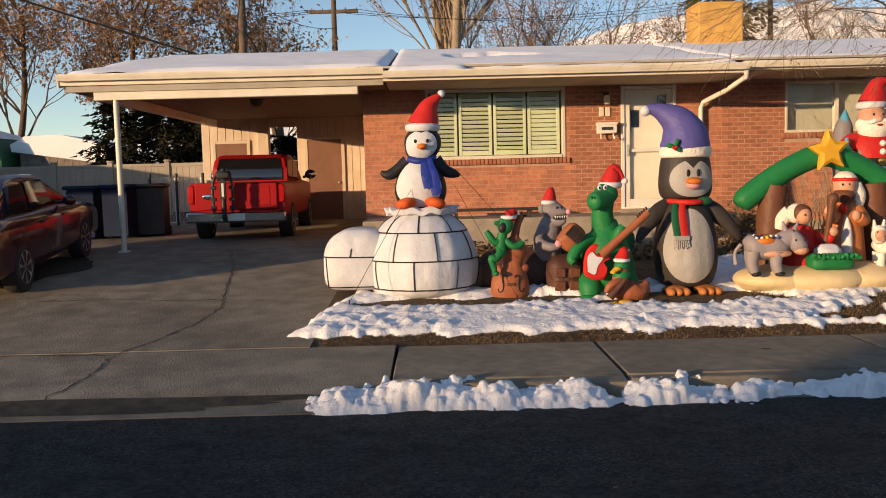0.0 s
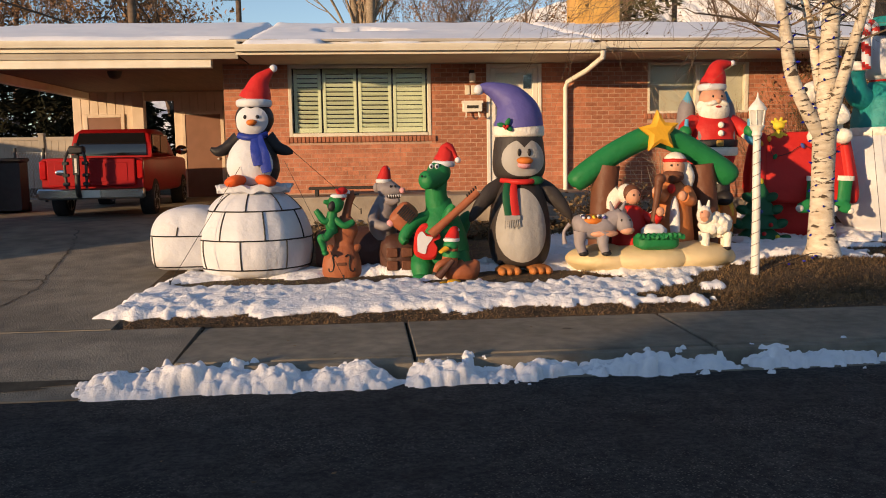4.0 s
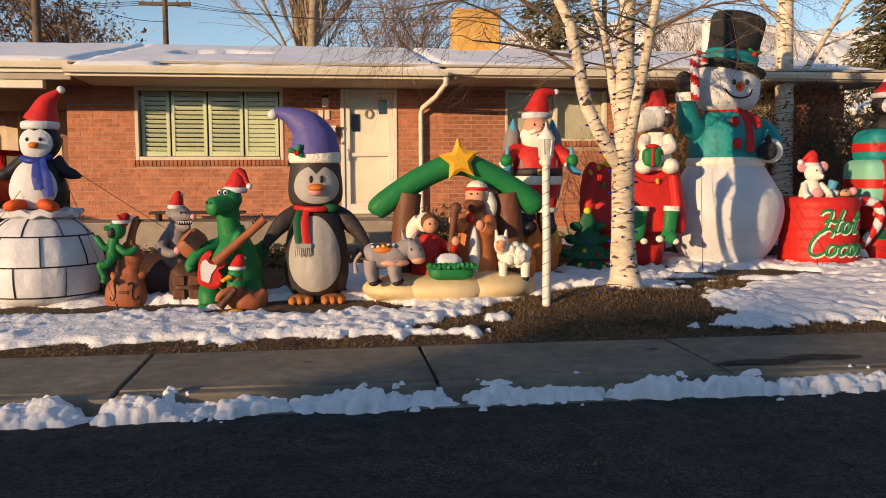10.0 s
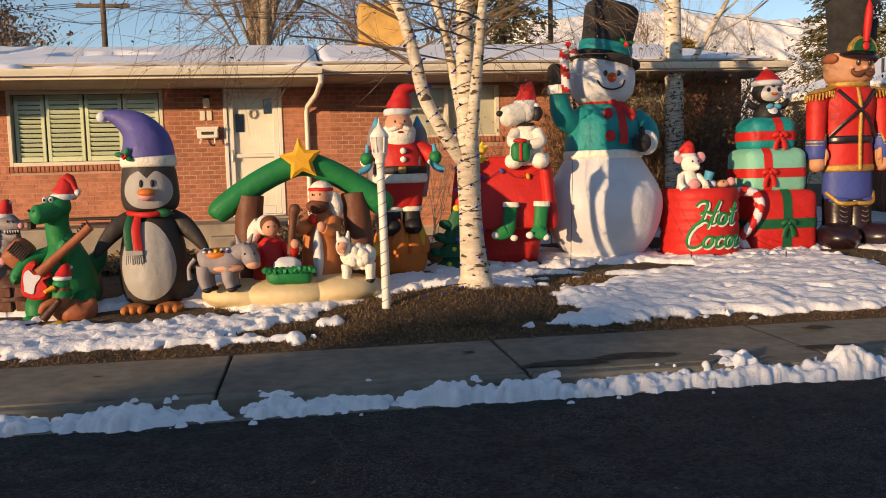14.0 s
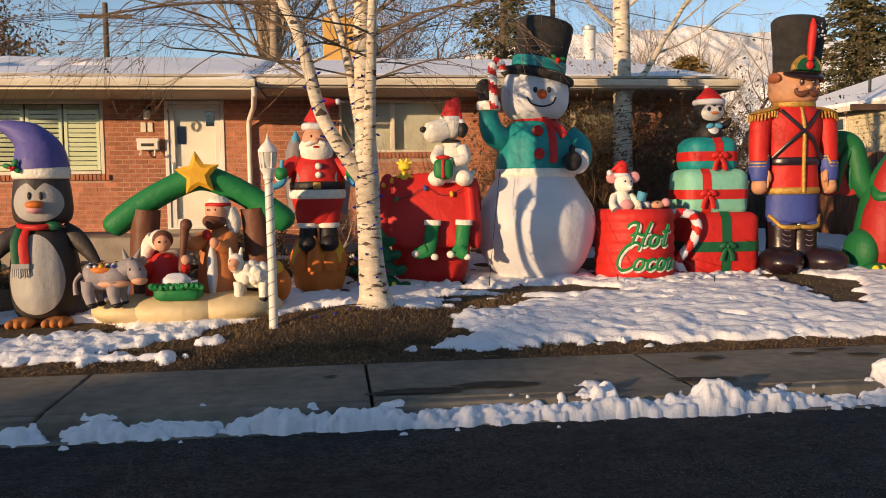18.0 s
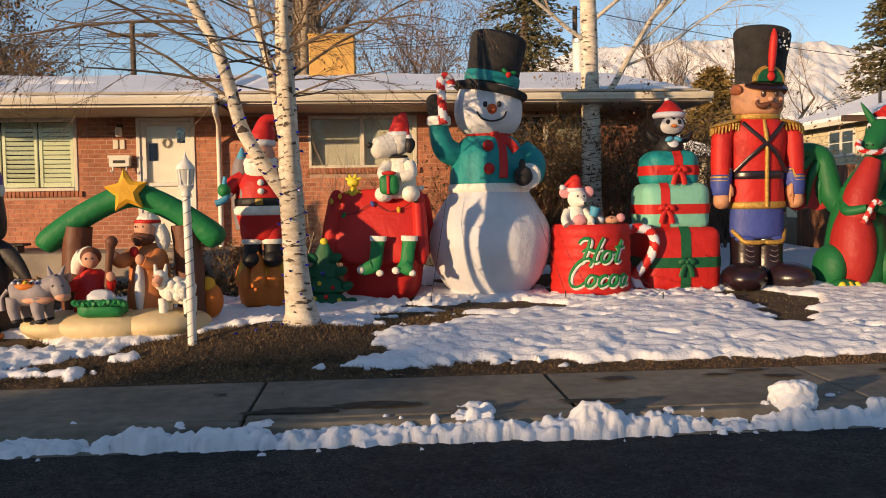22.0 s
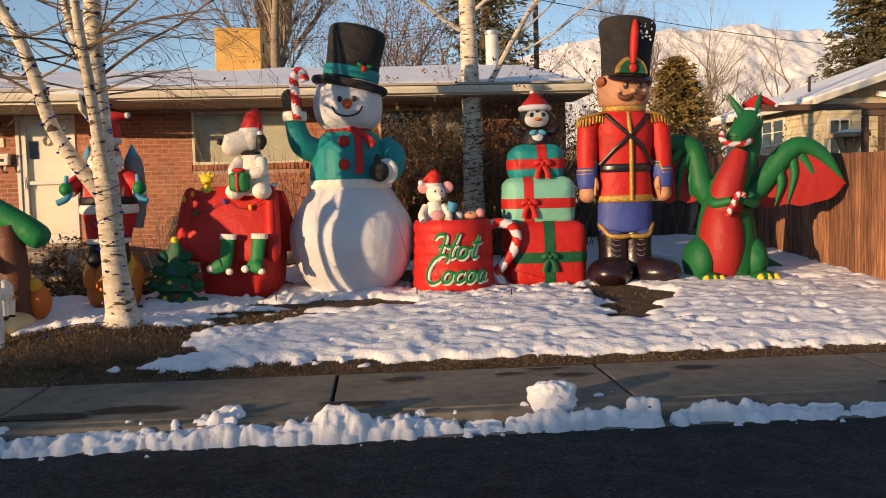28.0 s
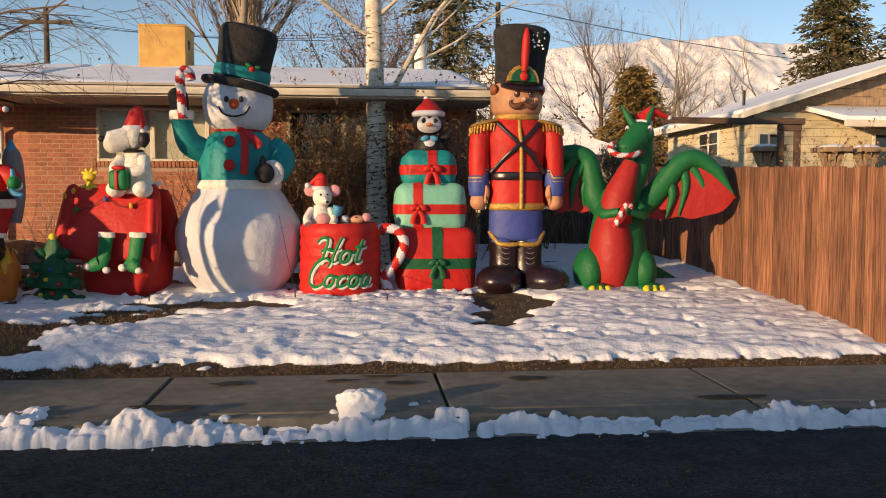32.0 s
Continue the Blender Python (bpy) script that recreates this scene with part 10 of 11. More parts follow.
part("porch_roof", g, nh, "snowy porch roof", smooth=False)
g = ng()
g.box((20.15, 15.52, 3.0), (27, 15.6, 3.16), TRIM, 0.008)
part("porch_fascia", g, nh, "cream porch fascia")
for x0, x1, yy in ((18.98, 19.55, 17.47), (22.0, 23.2, 17.47)):
    g = ng()
    g.box((x0, yy - 0.03, 1.9), (x1, yy + 0.02, 3.0), TRIM, 0.01)
    wn_ = part("window", g, nh, "white framed window")
    g = ng()
    for a in (x0 + 0.06, (x0 + x1) / 2 + 0.03):
        g.box((a, yy - 0.045, 1.96), (a + (x1 - x0) / 2 - 0.09, yy - 0.032, 2.94), DARKGLASS)
    part("pane", g, wn_)
for y0, y1 in ((19.5, 20.9),):
    g = ng()
    g.box((18.86, y0, 2.45), (18.9, y1, 3.22), WHITE, 0.01)
    wn_ = part("window", g, nh, "white framed window")
    for q in range(2):
        a = y0 + 0.10 + q * ((y1 - y0) / 2 - 0.02)
        for zp in (2.53, 2.85):
            g = ng()
            g.box((18.852, a, zp), (18.862, a + (y1 - y0) / 2 - 0.18, zp + 0.29), DARKGLASS)
            part("pane", g, wn_)
g = ng()
g.tube([(19.5, 19.4, 3.6), (19.5, 19.4, 4.25)], 0.04, PLASTIC, 10)
part("vent_pipe", g, nh, "dark vent pipe")
DARKWOOD = pmat("dark_pergola_wood", (0.13, 0.075, 0.05), (0.08, 0.045, 0.03), 6, 0.8, 0.3, 30, stretch=(0.5, 6, 6))
perg = thing("pergola", (17.9, 16.6, 0.8), "dark wooden pergola beam on square posts", "pergola")
g = G()
g.box((-1.5, -0.05, 2.33), (1.40, 0.05, 2.45), DARKWOOD, 0.01)
part("beam", g, perg)
g = G()
g.box((0.86, -0.045, 2.2), (1.34, 0.045, 2.325), DARKWOOD, 0.01)
part("brace", g, perg)
for x in (0.92, 1.26):
    g = G()
    g.box((x - 0.055, -0.055, 0), (x + 0.055, 0.055, 2.195), DARKWOOD, 0.01)
    part("post", g, perg)
for i, (x, yy) in enumerate(((18.72, 17.0), (20.1, 17.0), (20.85, 17.0))):
    t = thing("post_planter", (x, yy, 0.75), "wooden post with a flat braced tray capped with snow", "planter", "braced garden posts")
    g = G()
    g.box((-0.07, -0.07, 0), (0.07, 0.07, 1.86), SHAKE, 0.01)
    part("post", g, t)
    for q in (-1, 1):
        g = G()
        g.add([(q * 0.05, -0.05, 1.52), (q * 0.12, -0.05, 1.50), (q * 0.27, -0.05, 1.86), (q * 0.16, -0.05, 1.86), (q * 0.05, 0.05, 1.52), (q * 0.12, 0.05, 1.50), (q * 0.27, 0.05, 1.86), (q * 0.16, 0.05, 1.86)], [(0, 1, 2, 3), (7, 6, 5, 4), (0, 4, 5, 1), (1, 5, 6, 2), (2, 6, 7, 3), (3, 7, 4, 0)], SHAKE)
        part("brace", g, t, smooth=False)
    g = G()
    g.box((-0.29, -0.29, 1.862), (0.29, 0.29, 1.96), SHAKE, 0.01)
    part("tray", g, t)
    g = G()
    g.ell((0, 0, 1.95), (0.27, 0.27, 0.075), SNOW, seg=24, rings=10)
    part("snow_cap", g, t)
for i, (x, yy, w, h, n) in enumerate(((19.6, 16.2, 0.6, 2.6, 12), (16.9, 17.8, 0.7, 2.7, 16), (15.3, 18.5, 0.8, 2.8, 16), (20.6, 15.5, 0.5, 2.4, 10))):
    shrub(x, yy, w, 0.4, h, n, "brown leafless shrub behind the fence", 90 + i, TWIG, 500, RUSTLEAF)
far = thing("far_house", (22, 36, 0.9), "distant cream house with a snowy roof", "house")
g = G()
g.box((-6, 0, 0), (-0.8, 6, 2.6), YSIDE, 0.02)
part("wall", g, far)
g = G()
g.prism([(-6.6, 2.5), (-0.3, 2.5), (-0.3, 2.7), (-3.4, 3.7), (-6.6, 2.7)], 7, ROOFSNOW, Matrix.Translation((0, -0.5, 0)))
part("roof", g, far, "snowy roof", smooth=False)
for x in (-5, -3):
    g = G()
    g.box((x, -0.03, 1.0), (x + 1.0, 0.0, 2.0), DARKGLASS, 0.01)
    part("window", g, far)

# ---- on the roof ----
cooler = thing("roof_cooler", (6.43, 19.75, 4.30), "yellow painted sheet-metal cooler box on the roof", "roof cooler")
g = G()
g.box((-0.50, -0.45, 0.08), (0.48, 0.5, 1.03), COOLER, 0.02)
part("cabinet", g, cooler)
g = G()
g.box((-0.46, -0.4, -0.1), (0.44, 0.45, 0.08), SHINGLE, 0.01)
part("base", g, cooler)
g = G()
g.box((-0.52, -0.47, 1.0), (0.50, 0.52, 1.045), COOLER, 0.012)
part("lid", g, cooler)
g = G()
g.box((0.482, -0.2, 0.55), (0.50, -0.1, 0.75), CRACK, 0.004)
part("label_plate", g, cooler)
for k in range(5):
    g = G()
    g.box((0.484, -0.35, 0.2 + k * 0.06), (0.496, 0.4, 0.225 + k * 0.06), COOLER, 0.003)
    part("louvre", g, cooler)
vent = thing("roof_vent", (11.95, 19.75, 4.35), "white metal flue pipe with a cap", "roof vent")
g = G()
g.tube([(0, 0, 0), (0, 0, 0.85)], 0.145, LAMPWHITE2, 20)
part("pipe", g, vent)
g = G()
g.lathe([(0.1, 0.85), (0.16, 0.86), (0.165, 0.94), (0.12, 0.96)], (0, 0, 0), GALV, 20)
part("cap", g, vent)

# ---- poles and wires ----
POLEW = pmat("weathered_pole", (0.16, 0.115, 0.085), (0.1, 0.07, 0.05), 6, 0.9, 0.3, 20)


def pole(x, y, h, cross, lab):
    t = thing("utility_pole", (x, y, 0.9), lab, "utility pole", "poles behind the house")
    g = G()
    g.tube([(0, 0, 0), (0, 0, h)], [0.17, 0.13], POLEW, 12)
    part("mast", g, t)
    if cross:
        g = G()
        g.box((-1.25, -0.08, h - 0.75), (1.25, 0.08, h - 0.58), POLEW, 0.01)
        part("crossarm", g, t)
        for q in (-1.15, -0.6, 0.6, 1.15):
            g = G()
            g.lathe([(0.03, 0), (0.05, 0.03), (0.04, 0.1), (0.02, 0.13)], (q, 0, h - 0.58), GALV, 10)
            part("insulator", g, t)
    return t


pole(-4.83, 45.5, 10.0, True, "weathered wooden utility pole with a crossarm")
pole(-6.61, 31.5, 8.6, False, "plain weathered wooden utility pole")
pole(17.9, 46.0, 10.9, False, "plain weathered wooden utility pole")
wires = thing("overhead_wires", (0, 45, 9.5), "thin black overhead wires", "cable")


def wire(a, b, sag, r=0.018):
    g = G(Matrix.Translation((0, -45, -9.5)))
    pts = []
    for i in range(25):
        f = i / 24
        p = Vector(a).lerp(Vector(b), f)
        p.z -= sag * 4 * f * (1 - f)
        pts.append(p)
    g.tube(pts, r, CORD, 4)
    part("wire", g, wires)


for dx in (-1.1, 0, 1.1):
    wire((-4.83 + dx, 45.5, 10.35), (-60, 50 + dx, 10.5), 1.0, 0.014)
    wire((-4.83 + dx, 45.5, 10.35), (17.9, 46 + dx, 11.0), 1.0, 0.012)
wire((17.9, 46, 11.7), (64, 74, 12.8), 0.8, 0.022)
wire((-6.6, 31.5, 8.6), (-4.5, 19.8, 4.6), 0.5, 0.016)
wire((-19.0, 24.0, 9.5), (-5.0, 24.0, 4.72), 0.05, 0.03)
wire((-6.6, 31.5, 8.3), (-4.83, 45.5, 9.4), 0.4, 0.014)


# ---- trees beyond ----
def bare_tree(x, y, h, seed, lab, *, fan=0.8, lean=0.3, mat=BARK, thin=TWIG, trunk=0.3, kids=4, spread=30, depth=4, leaf=0, leafmat=RUSTLEAF, lsize=0.12, stems=1, cat="tree"):
    r = random.Random(seed)
    t = thing("tree", (x, y, 0.9), lab, cat, "trees beyond the house")
    gg, gb, tp = G(), G(), []
    for s in range(stems):
        d = Vector((r.gauss(0, 0.12 if stems == 1 else lean), r.gauss(0, 0.15), 1)).normalized()
        pts = [Vector((s * 0.2, 0, -0.2))]
        for i in range(6):
            d = (d + Vector((r.gauss(0, 0.06), r.gauss(0, 0.06), 0.05))).normalized()
            pts.append(pts[-1] + d * h * 0.14)
        gg.tube(pts, [trunk * (1 - 0.11 * i) for i in range(7)], mat, 10, 14)
        for i in range(2, 7):
            for k in range(3 if stems == 1 else 2):
                a = r.uniform(0, 6.28)
                twigs(gb, pts[i], (math.cos(a) * fan, math.sin(a) * fan, 0.9), h * r.uniform(0.22, 0.42), trunk * 0.35 * (1 - 0.08 * i), depth - 1, r, mat, up=0.18, spread=spread, tips=tp, kids=kids, seg=5, thin=thin)
    part("trunk", gg, t)
    part("branch_crown", gb, t)["kind"] = "stuff"
    if leaf:
        gg = G()
        leaves(gg, tp, r, leafmat, leaf, lsize, lsize * 2.2)
        part("crown", gg, t, "dry leaves in the crown")["kind"] = "stuff"
    return t


def conifer(x, y, h, w, seed, lab, mat=NEEDLE, taper=0.75, dense=26):
    r = random.Random(seed)
    t = thing("conifer", (x, y, 0.9), lab, "tree", "trees beyond the house")
    g = G()
    g.tube([(0, 0, 0), (0, 0, h)], [w * 0.09, 0.03], BARK, 8)
    part("trunk", g, t)
    vs, fs = [], []
    n = int(h * dense)
    for i in range(n):
        f = (i + r.random()) / n
        z = h * (0.08 + 0.92 * f)
        L = w * (1 - f) ** taper * r.uniform(0.55, 1.1) + 0.15
        a = r.uniform(0, 6.28)
        m = 14
        for k in range(m):
            q = (k + 1) / m
            c = Vector((math.cos(a) * L * q, math.sin(a) * L * q, z - 0.25 * L * q * q + 0.12 * L * q))
            for s in range(3):
                o = c + Vector((r.gauss(0, 0.12), r.gauss(0, 0.12), r.gauss(0, 0.08) - 0.06)) * (0.4 + w * 0.25)
                d = Vector((math.cos(a) + r.gauss(0, 0.5), math.sin(a) + r.gauss(0, 0.5), r.gauss(-0.25, 0.3))).normalized()
                e = d.cross(Vector((r.gauss(0, 1), r.gauss(0, 1), r.gauss(0, 1)))).normalized()
                sz = r.uniform(0.10, 0.24) * (0.5 + 0.15 * w)
                b = len(vs)
                vs += [o - e * sz * 0.35, o + e * sz * 0.35, o + d * sz * 1.6]
                fs.append((b, b + 1, b + 2))
    g = G()
    g.add(vs, fs, mat)
    part("crown", g, t, "dense needle sprays")["kind"] = "stuff"
    return t


bare_tree(-11.8, 33.5, 9.0, 1, "rusty-leaved tree behind the carport", leaf=11000, lsize=0.075, trunk=0.2, spread=36, kids=5)
bare_tree(-17.5, 36.0, 9.5, 2, "rusty-leaved tree behind the carport", leaf=9000, lsize=0.08, trunk=0.18, spread=36, kids=5)
bare_tree(-8.5, 36.0, 8.0, 3, "rusty-leaved tree behind the carport", leaf=5500, lsize=0.085, trunk=0.16, spread=36)
bare_tree(1.3, 69.0, 24.0, 4, "tall bare tree with many upright russet twigs", mat=PALEBARK, thin=WHIP, trunk=0.55, stems=4, spread=15, fan=0.22, lean=0.075, kids=5, leaf=9000, leafmat=WHIP, lsize=0.13)
bare_tree(15.2, 113.0, 22.0, 5, "bare russet tree far beyond the roof", trunk=0.4, stems=3, thin=WHIP, spread=26, fan=0.6, leaf=5000, leafmat=WHIP, lsize=0.16)
bare_tree(14.5, 75.0, 15.0, 6, "bare brown tree beyond the roof", trunk=0.3, stems=2, leaf=1500, lsize=0.12)
bare_tree(27.3, 60.0, 12.5, 8, "bare round-crowned tree before the mountain", trunk=0.28, kids=5, spread=34, leaf=1500, leafmat=WHIP, lsize=0.06)
bare_tree(39.0, 72.0, 13.0, 9, "bare spreading tree before the mountain", mat=PALEBARK, thin=PALETWIG, trunk=0.3, stems=3)
bare_tree(33.5, 66.0, 10.0, 10, "bare spreading tree before the mountain", mat=PALEBARK, thin=PALETWIG, trunk=0.25, stems=3)
bare_tree(21.0, 72.0, 12.0, 12, "bare brown tree beyond the roof", trunk=0.28, stems=2, leaf=1200, lsize=0.12)
bare_tree(8.0, 82.0, 15.0, 13, "bare brown tree beyond the roof", trunk=0.3, stems=2, leaf=1500, lsize=0.13)
conifer(15.1, 45.3, 17.0, 4.0, 1, "tall olive conifer with drooping boughs behind the roof", dense=15)
conifer(44.5, 60.0, 18.5, 5.6, 3, "tall dark conifer beyond the neighbour's house")
conifer(50.0, 58.0, 19.0, 6.0, 4, "tall dark conifer beyond the neighbour's house")
conifer(25.4, 46.0, 7.6, 3.3, 5, "broad bronze conifer beyond the fence", BRONZE, 0.6, 44)
bare_tree(16.5, 20.6, 1.75, 51, "brown leafy shrub behind the side yard fence", trunk=0.05, kids=5, stems=4, leaf=1500, lsize=0.045)
for i, (x, yy) in enumerate(((-9.6, 27.0), (-8.4, 27.3), (-7.4, 27.2), (-6.5, 27.6))):
    conifer(x, yy, 3.6 + 0.3 * (i % 2), 1.5, 20 + i, "dense dark evergreen shrub behind the vinyl fence", HEDGE)
for i, (x, yy, h) in enumerate(((-5.7, 29.0, 2.6), (-4.9, 30.0, 2.3), (-6.9, 33.0, 3.0))):
    conifer(x, yy, h, 1.2, 30 + i, "dense dark evergreen shrub behind the vinyl fence", HEDGE)
bare_tree(-5.7, 34.0, 7.5, 41, "bare brown tree behind the carport", trunk=0.16, stems=2, leaf=1500, lsize=0.09)
shed = thing("garden_shed", (-13.4, 32, 0.9), "grey board shed with a snow-covered roof", "shed")
GREYW = pmat("grey_boards", (0.26, 0.22, 0.19), (0.17, 0.145, 0.125), 5, 0.85, 0.2, 20)
g = G()
g.box((-1.6, 0.04, 0), (1.64, 3, 2.1), GREYW)
swall = part("wall", g, shed)
for i in range(12):
    g = G()
    g.box((-1.6 + i * 0.27, 0, 0), (-1.6 + i * 0.27 + 0.262, 0.05, 2.1), GREYW, 0.006)
    part("board", g, swall)
g = G()
g.prism([(-1.8, 2.05), (1.9, 1.5), (1.95, 1.65), (1.2, 2.35), (0.0, 2.62), (-1.3, 2.6), (-1.85, 2.3)], 3.4, ROOFSNOW, Matrix.Translation((0, -0.2, 0)))
part("roof_snow", g, shed, "rounded snow on the shed roof")
tent = thing("canopy_shelter", (-16.2, 31.0, 0.9), "dark green canvas shelter with snow on top", "shelter")
g = G()
g.prism([(-1.4, 0), (1.0, 0), (1.0, 1.7), (0.6, 2.5), (-0.4, 2.8), (-1.4, 2.6)], 3, DKGREEN)
part("canvas", g, tent)
g = G()
g.prism([(-1.3, 2.64), (-0.4, 2.84), (0.55, 2.55), (0.4, 2.72), (-0.4, 2.95), (-1.3, 2.8)], 2.8, ROOFSNOW, Matrix.Translation((0, 0.05, 0)))
part("snow", g, tent)

# ---- mountain ----
MTAB = [(-3000, 120), (-1500, 160), (-400, 220), (0, 290), (300, 345), (420, 375), (560, 405), (660, 432), (740, 438), (900, 450), (980, 452), (1080, 466), (1150, 458), (1256, 452), (1380, 440), (1480, 430), (1600, 440), (1900, 400), (2600, 320), (3600, 220)]
ROCK = pmat("snowy_mountain", (0.92, 0.91, 0.90), (0.74, 0.71, 0.69), 0.07, 0.9, 0.0, 1, big=0.08, stretch=(1, 0.5, 0.6))
g = G()
mx = [-700 + 7 * i for i in range(420)]
my = [1700 + 11 * j for j in range(90)]
vs = []
for yv in my:
    f = (yv - 1700) / 800
    for xv in mx:
        h = lerp_table(xv + 60 * noise.noise(Vector((xv * 0.004, yv * 0.004, 3))), MTAB)
        ridge = noise.ridged_multi_fractal(Vector((xv * 0.0075, yv * 0.0045, 1.3)), 0.9, 2.1, 6, 1.0, 2.0)
        spur = noise.ridged_multi_fractal(Vector((xv * 0.016, yv * 0.006, 5.3)), 0.9, 2.1, 4, 1.0, 2.0)
        s = min(1, f) if f < 1 else max(0, 1 - (f - 1) * 0.5)
        vs.append((xv, yv, 2 + h * s ** 1.1 * (1.0 - 0.12 * (1 - s) * (1.2 - ridge)) + (ridge - 1.0) * 13 * s + (spur - 1.0) * 3 * s + 1.6 * s * (noise.ridged_multi_fractal(Vector((xv * 0.045, yv * 0.018, 9.3)), 0.9, 2.1, 4, 1.0, 2.0) - 1.0)))
w = len(mx)
g.add(vs, [(j * w + i, j * w + i + 1, (j + 1) * w + i + 1, (j + 1) * w + i) for j in range(len(my) - 1) for i in range(w - 1)], ROCK)
tagged(g.make("mountain", angle=70), "snow-covered mountain ridge on the horizon", "mountain", kind="structure")

# ---- unseen houses added across the street, behind the camera, to shade it ----
for i, (x0, x1, zr) in enumerate(((-70, -49, 5.4), (-46, -14, 5.38), (-11, 6, 5.3), (9, 28, 5.3))):
    t = thing("unseen_opposite_house", ((x0 + x1) / 2, -20, 0.1), "unseen plain brick bungalow added across the street", "house", "houses across the street")
    g = G()
    g.box((x0 - (x0 + x1) / 2 + 0.6, -4.5, 0), (x1 - (x0 + x1) / 2 - 0.6, 4.5, 2.9), BRICK, 0.02)
    part("wall", g, t)
    g = G()
    hx = (x1 - x0) / 2
    g.add([(-hx, -5.2, 2.7), (hx, -5.2, 2.7), (hx, 0, zr - 0.1), (-hx, 0, zr - 0.1), (-hx, 5.2, 2.7), (hx, 5.2, 2.7), (-hx, -5.2, 2.5), (hx, -5.2, 2.5), (-hx, 5.2, 2.5), (hx, 5.2, 2.5)], [(0, 1, 2, 3), (3, 2, 5, 4), (6, 8, 9, 7), (0, 6, 7, 1), (4, 5, 9, 8), (0, 3, 4, 8, 6), (1, 7, 9, 5, 2)], ROOFSNOW)
    part("roof", g, t, "snowy roof", smooth=False)
    if i == 1:
        cx = (x0 + x1) / 2
        # Invented roof line; its heights only set where shade ends on bank and lawn.
        line = [(-31.5, 6.15), (-29.0, 6.25), (-27.6, 5.7), (-26.8, 5.42), (-24.0, 5.42), (-23.2, 5.6), (-14.2, 5.66)]
        g = G()
        n = len(line)
        vs = [(x - cx, 0.0, z - 0.1) for x, z in line] + [(x - cx, -5.2, 3.5) for x, z in line] + [(x - cx, 0.0, 4.4) for x, z in line] + [(x - cx, -5.2, 2.4) for x, z in line]
        fs = [(k, k + n, k + n + 1, k + 1) for k in range(n - 1)] + [(k, k + 1, k + 1 + 2 * n, k + 2 * n) for k in range(n - 1)] + [(k + n, k + 3 * n, k + 3 * n + 1, k + n + 1) for k in range(n - 1)]
        fs += [(0, 2 * n, 3 * n, n), (n - 1, 2 * n - 1, 4 * n - 1, 3 * n - 1)]
        g.add(vs, fs, ROOFSNOW)
        part("upper_roof", g, t, "unseen raised roof line shaped to shade bank and lawn", smooth=False)
    for k in range(3):
        g = G()
        wx = -hx + 2.5 + k * 5
        g.box((wx, 4.48, 1.0), (wx + 1.8, 4.54, 2.2), DARKGLASS, 0.01)
        part("window", g, t)

# ---- unseen house added next door, beside the driveway, to shade bins and fence ----
t = thing("unseen_shade_house", (-20.0, 17.5, 0.5), "unseen low brick bungalow added next door to shade bins and fence", "house", "houses across the street")
g = G()
g.box((-6.2, -6.2, -0.2), (6.2, 6.2, 2.3), BRICK, 0.02)
part("wall", g, t)
g = G()
g.prism([(-6.6, 2.2), (6.6, 2.2), (6.6, 2.4), (0, 3.4), (-6.6, 2.4)], 13.2, ROOFSNOW, Matrix.Translation((0, -6.6, 0)))
part("roof", g, t, "snowy roof", smooth=False)

# ---- guy lines ----
lines = [((-0.25, 10.15, 1.55), (-0.95, 9.5, 0.33)), ((0.25, 10.15, 1.6), (0.9, 9.4, 0.35)), ((0.3, 10.3, 1.75), (1.1, 12.0, 0.9)), ((8.3, 11.8, 1.9), (8.0, 11.0, 0.5)), ((9.5, 11.8, 1.5), (9.75, 11.2, 0.5)), ((11.9, 12.0, 0.9), (12.0, 10.9, 0.5)), ((10.8, 11.8, 0.7), (10.9, 10.8, 0.5))]
for a, b in lines:
    o = Vector(b)
    t = thing("guy_line", b, "thin dark tether cord pegged to the lawn", "rope", "tethers of the inflatables")
    g = G()
    g.tube([Vector(a) - o, (0, 0, 0)], 0.0035, CORD, 4)
    part("cord", g, t)
    g = G()
    g.tube([(0, 0, -0.05), (0, 0, 0.03)], 0.008, CORD, 6)
    part("peg", g, t)

# ---- bricks ----
rbk = random.Random(99)
CH, BL = 0.0755, 0.205


def brick_mesh(name, length):
    gg = G()
    gg.box((0.005, -0.004, 0.005), (length - 0.005, 0.05, CH - 0.005), BRICK, 0.004)
    return gg.mesh(name, smooth=False)


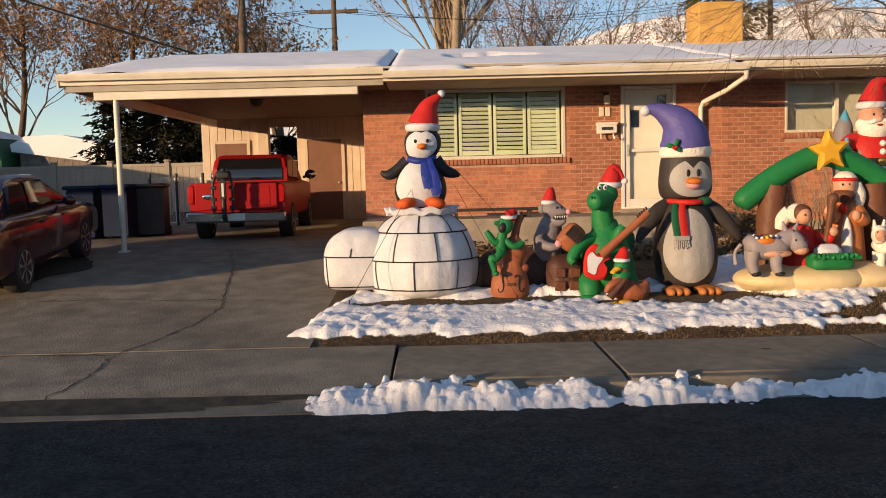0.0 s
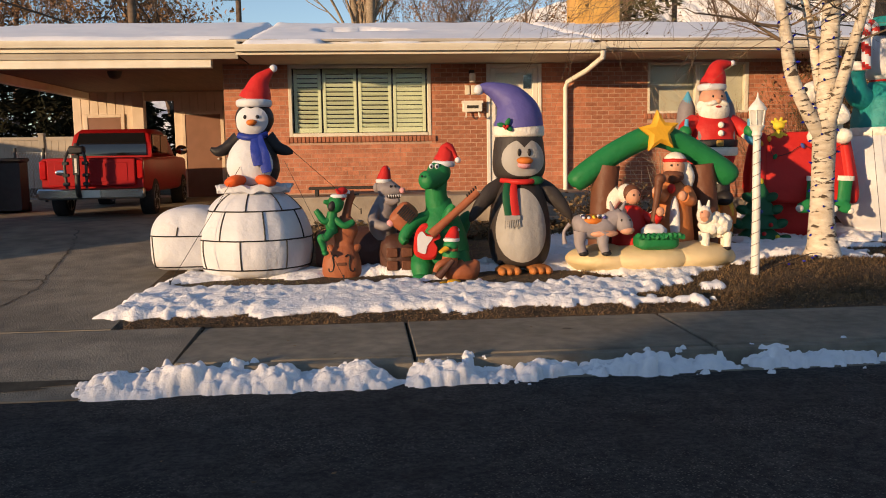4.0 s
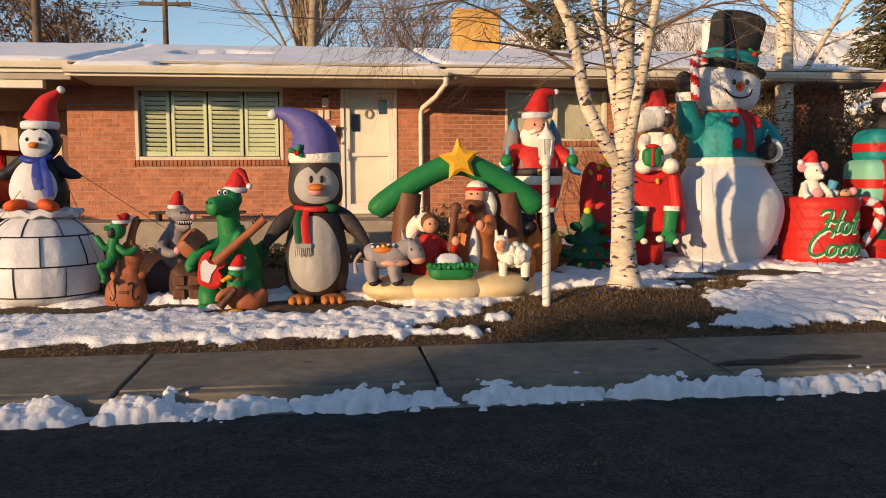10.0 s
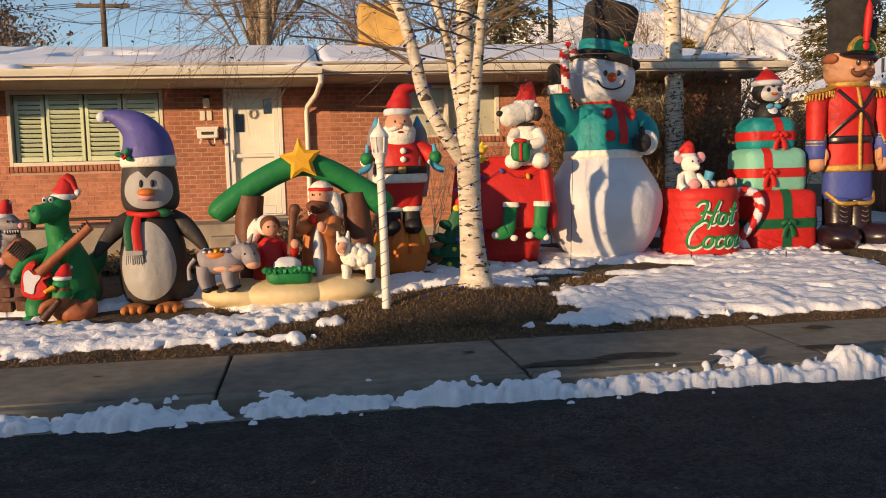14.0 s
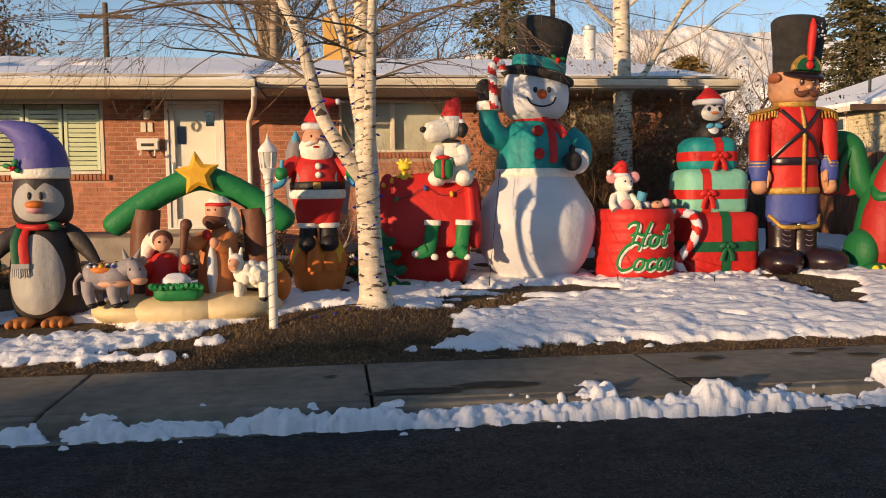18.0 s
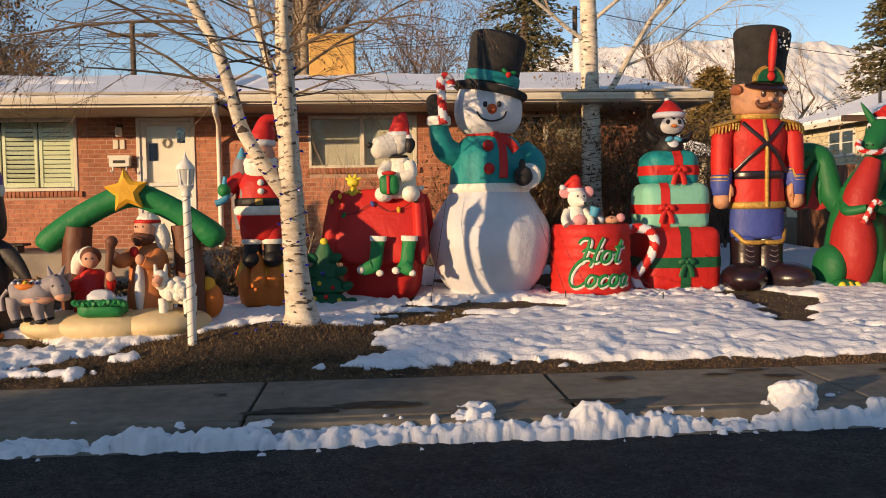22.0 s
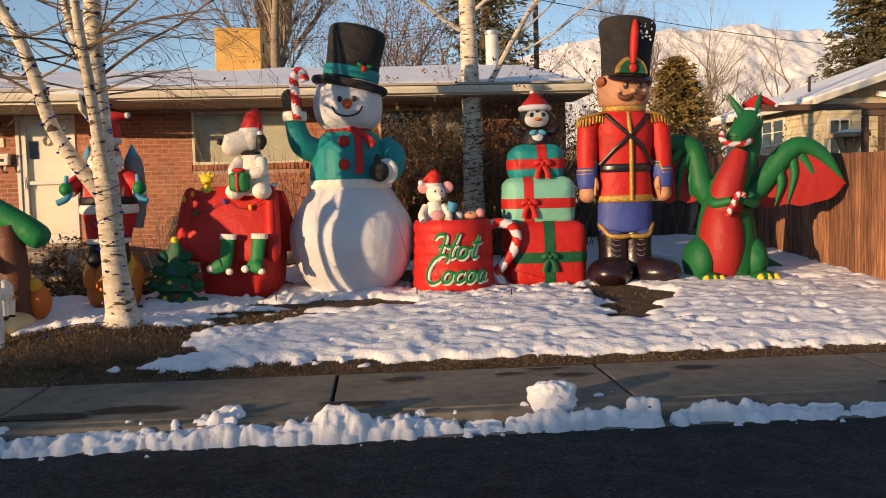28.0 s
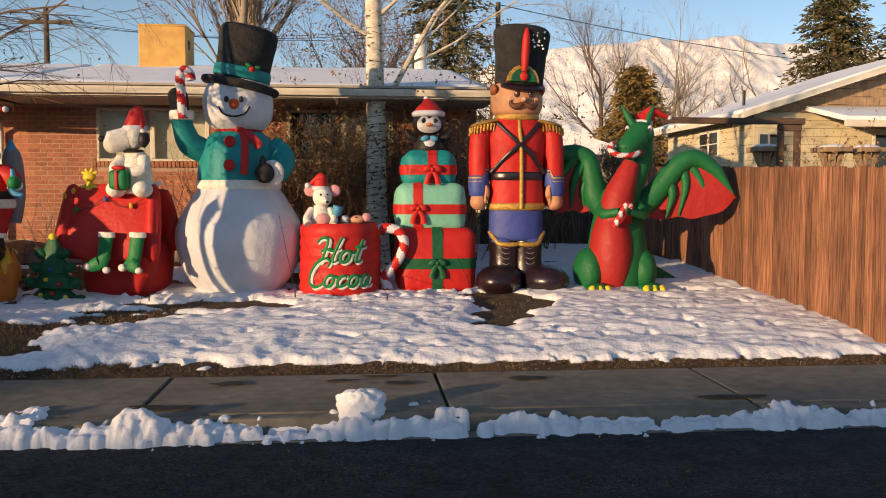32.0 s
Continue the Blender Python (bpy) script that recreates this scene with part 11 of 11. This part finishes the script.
shared = {}
joined_v, joined_f = [], []
made = 0
z = 3.19
row = 0
while z > 0.76:
    z -= CH
    x = HX0 + (BL / 2 if row % 2 else 0)
    if row % 2:
        pieces = [(HX0, HX0 + BL / 2)]
    else:
        pieces = []
    while x < HX1 - 0.02:
        pieces.append((x, min(x + BL, HX1)))
        x += BL
    for a, b in pieces:
        spans = [(a, b)]
        for oa, ob, oz0, oz1 in OPEN:
            if z + CH > oz0 - (0.10 if oz0 > 1.5 else 0.0) and z < oz1 - 0.01:
                nxt = []
                for p, q in spans:
                    if q <= oa or p >= ob:
                        nxt.append((p, q))
                    else:
                        if p < oa - 0.03:
                            nxt.append((p, oa))
                        if q > ob + 0.03:
                            nxt.append((ob, q))
                spans = nxt
        for p, q in spans:
            if z < wall_base((p + q) / 2) - 0.001:
                continue
            near = 2.36 < p < 3.3 or 5.0 < p < 6.2
            if near and made < 300 and q - p > 0.03:
                key = round(q - p, 3)
                if key not in shared:
                    shared[key] = brick_mesh("brick", q - p)
                o = new("brick", shared[key])
                o.parent = front_wall
                o.location = Vector((p, HY + rbk.uniform(-0.002, 0.002), z)) - HO
                made += 1
            else:
                y0 = HY - 0.004 + rbk.uniform(-0.002, 0.002)
                k = len(joined_v)
                e = 0.005
                joined_v += [(p + e, y0, z + e), (q - e, y0, z + e), (q - e, y0, z + CH - e), (p + e, y0, z + CH - e), (p + e - 0.002, HY + 0.02, z + e - 0.002), (q - e + 0.002, HY + 0.02, z + e - 0.002), (q - e + 0.002, HY + 0.02, z + CH - e + 0.002), (p + e - 0.002, HY + 0.02, z + CH - e + 0.002)]
                joined_f += [(k, k + 1, k + 2, k + 3), (k, k + 4, k + 5, k + 1), (k + 1, k + 5, k + 6, k + 2), (k + 2, k + 6, k + 7, k + 3), (k + 3, k + 7, k + 4, k)]
    row += 1
g = G(Matrix.Translation(-HO))
g.add(joined_v, joined_f, BRICK)
part("bricks", g, front_wall, smooth=False)["kind"] = "stuff"
g0 = G()
g0.box((0.004, -0.045, 0), (0.062, 0.03, 0.095), BRICK, 0.005)
sill_mesh = g0.mesh("sill_brick", smooth=False)
for oa, ob, oz0, oz1 in (OPEN[0], OPEN[2], OPEN[3]):
    x = oa - 0.07
    while x < ob + 0.05:
        o = new("sill_brick", sill_mesh)
        o.parent = front_wall
        o.location = Vector((x, HY, oz0 - 0.098)) - HO
        x += 0.068
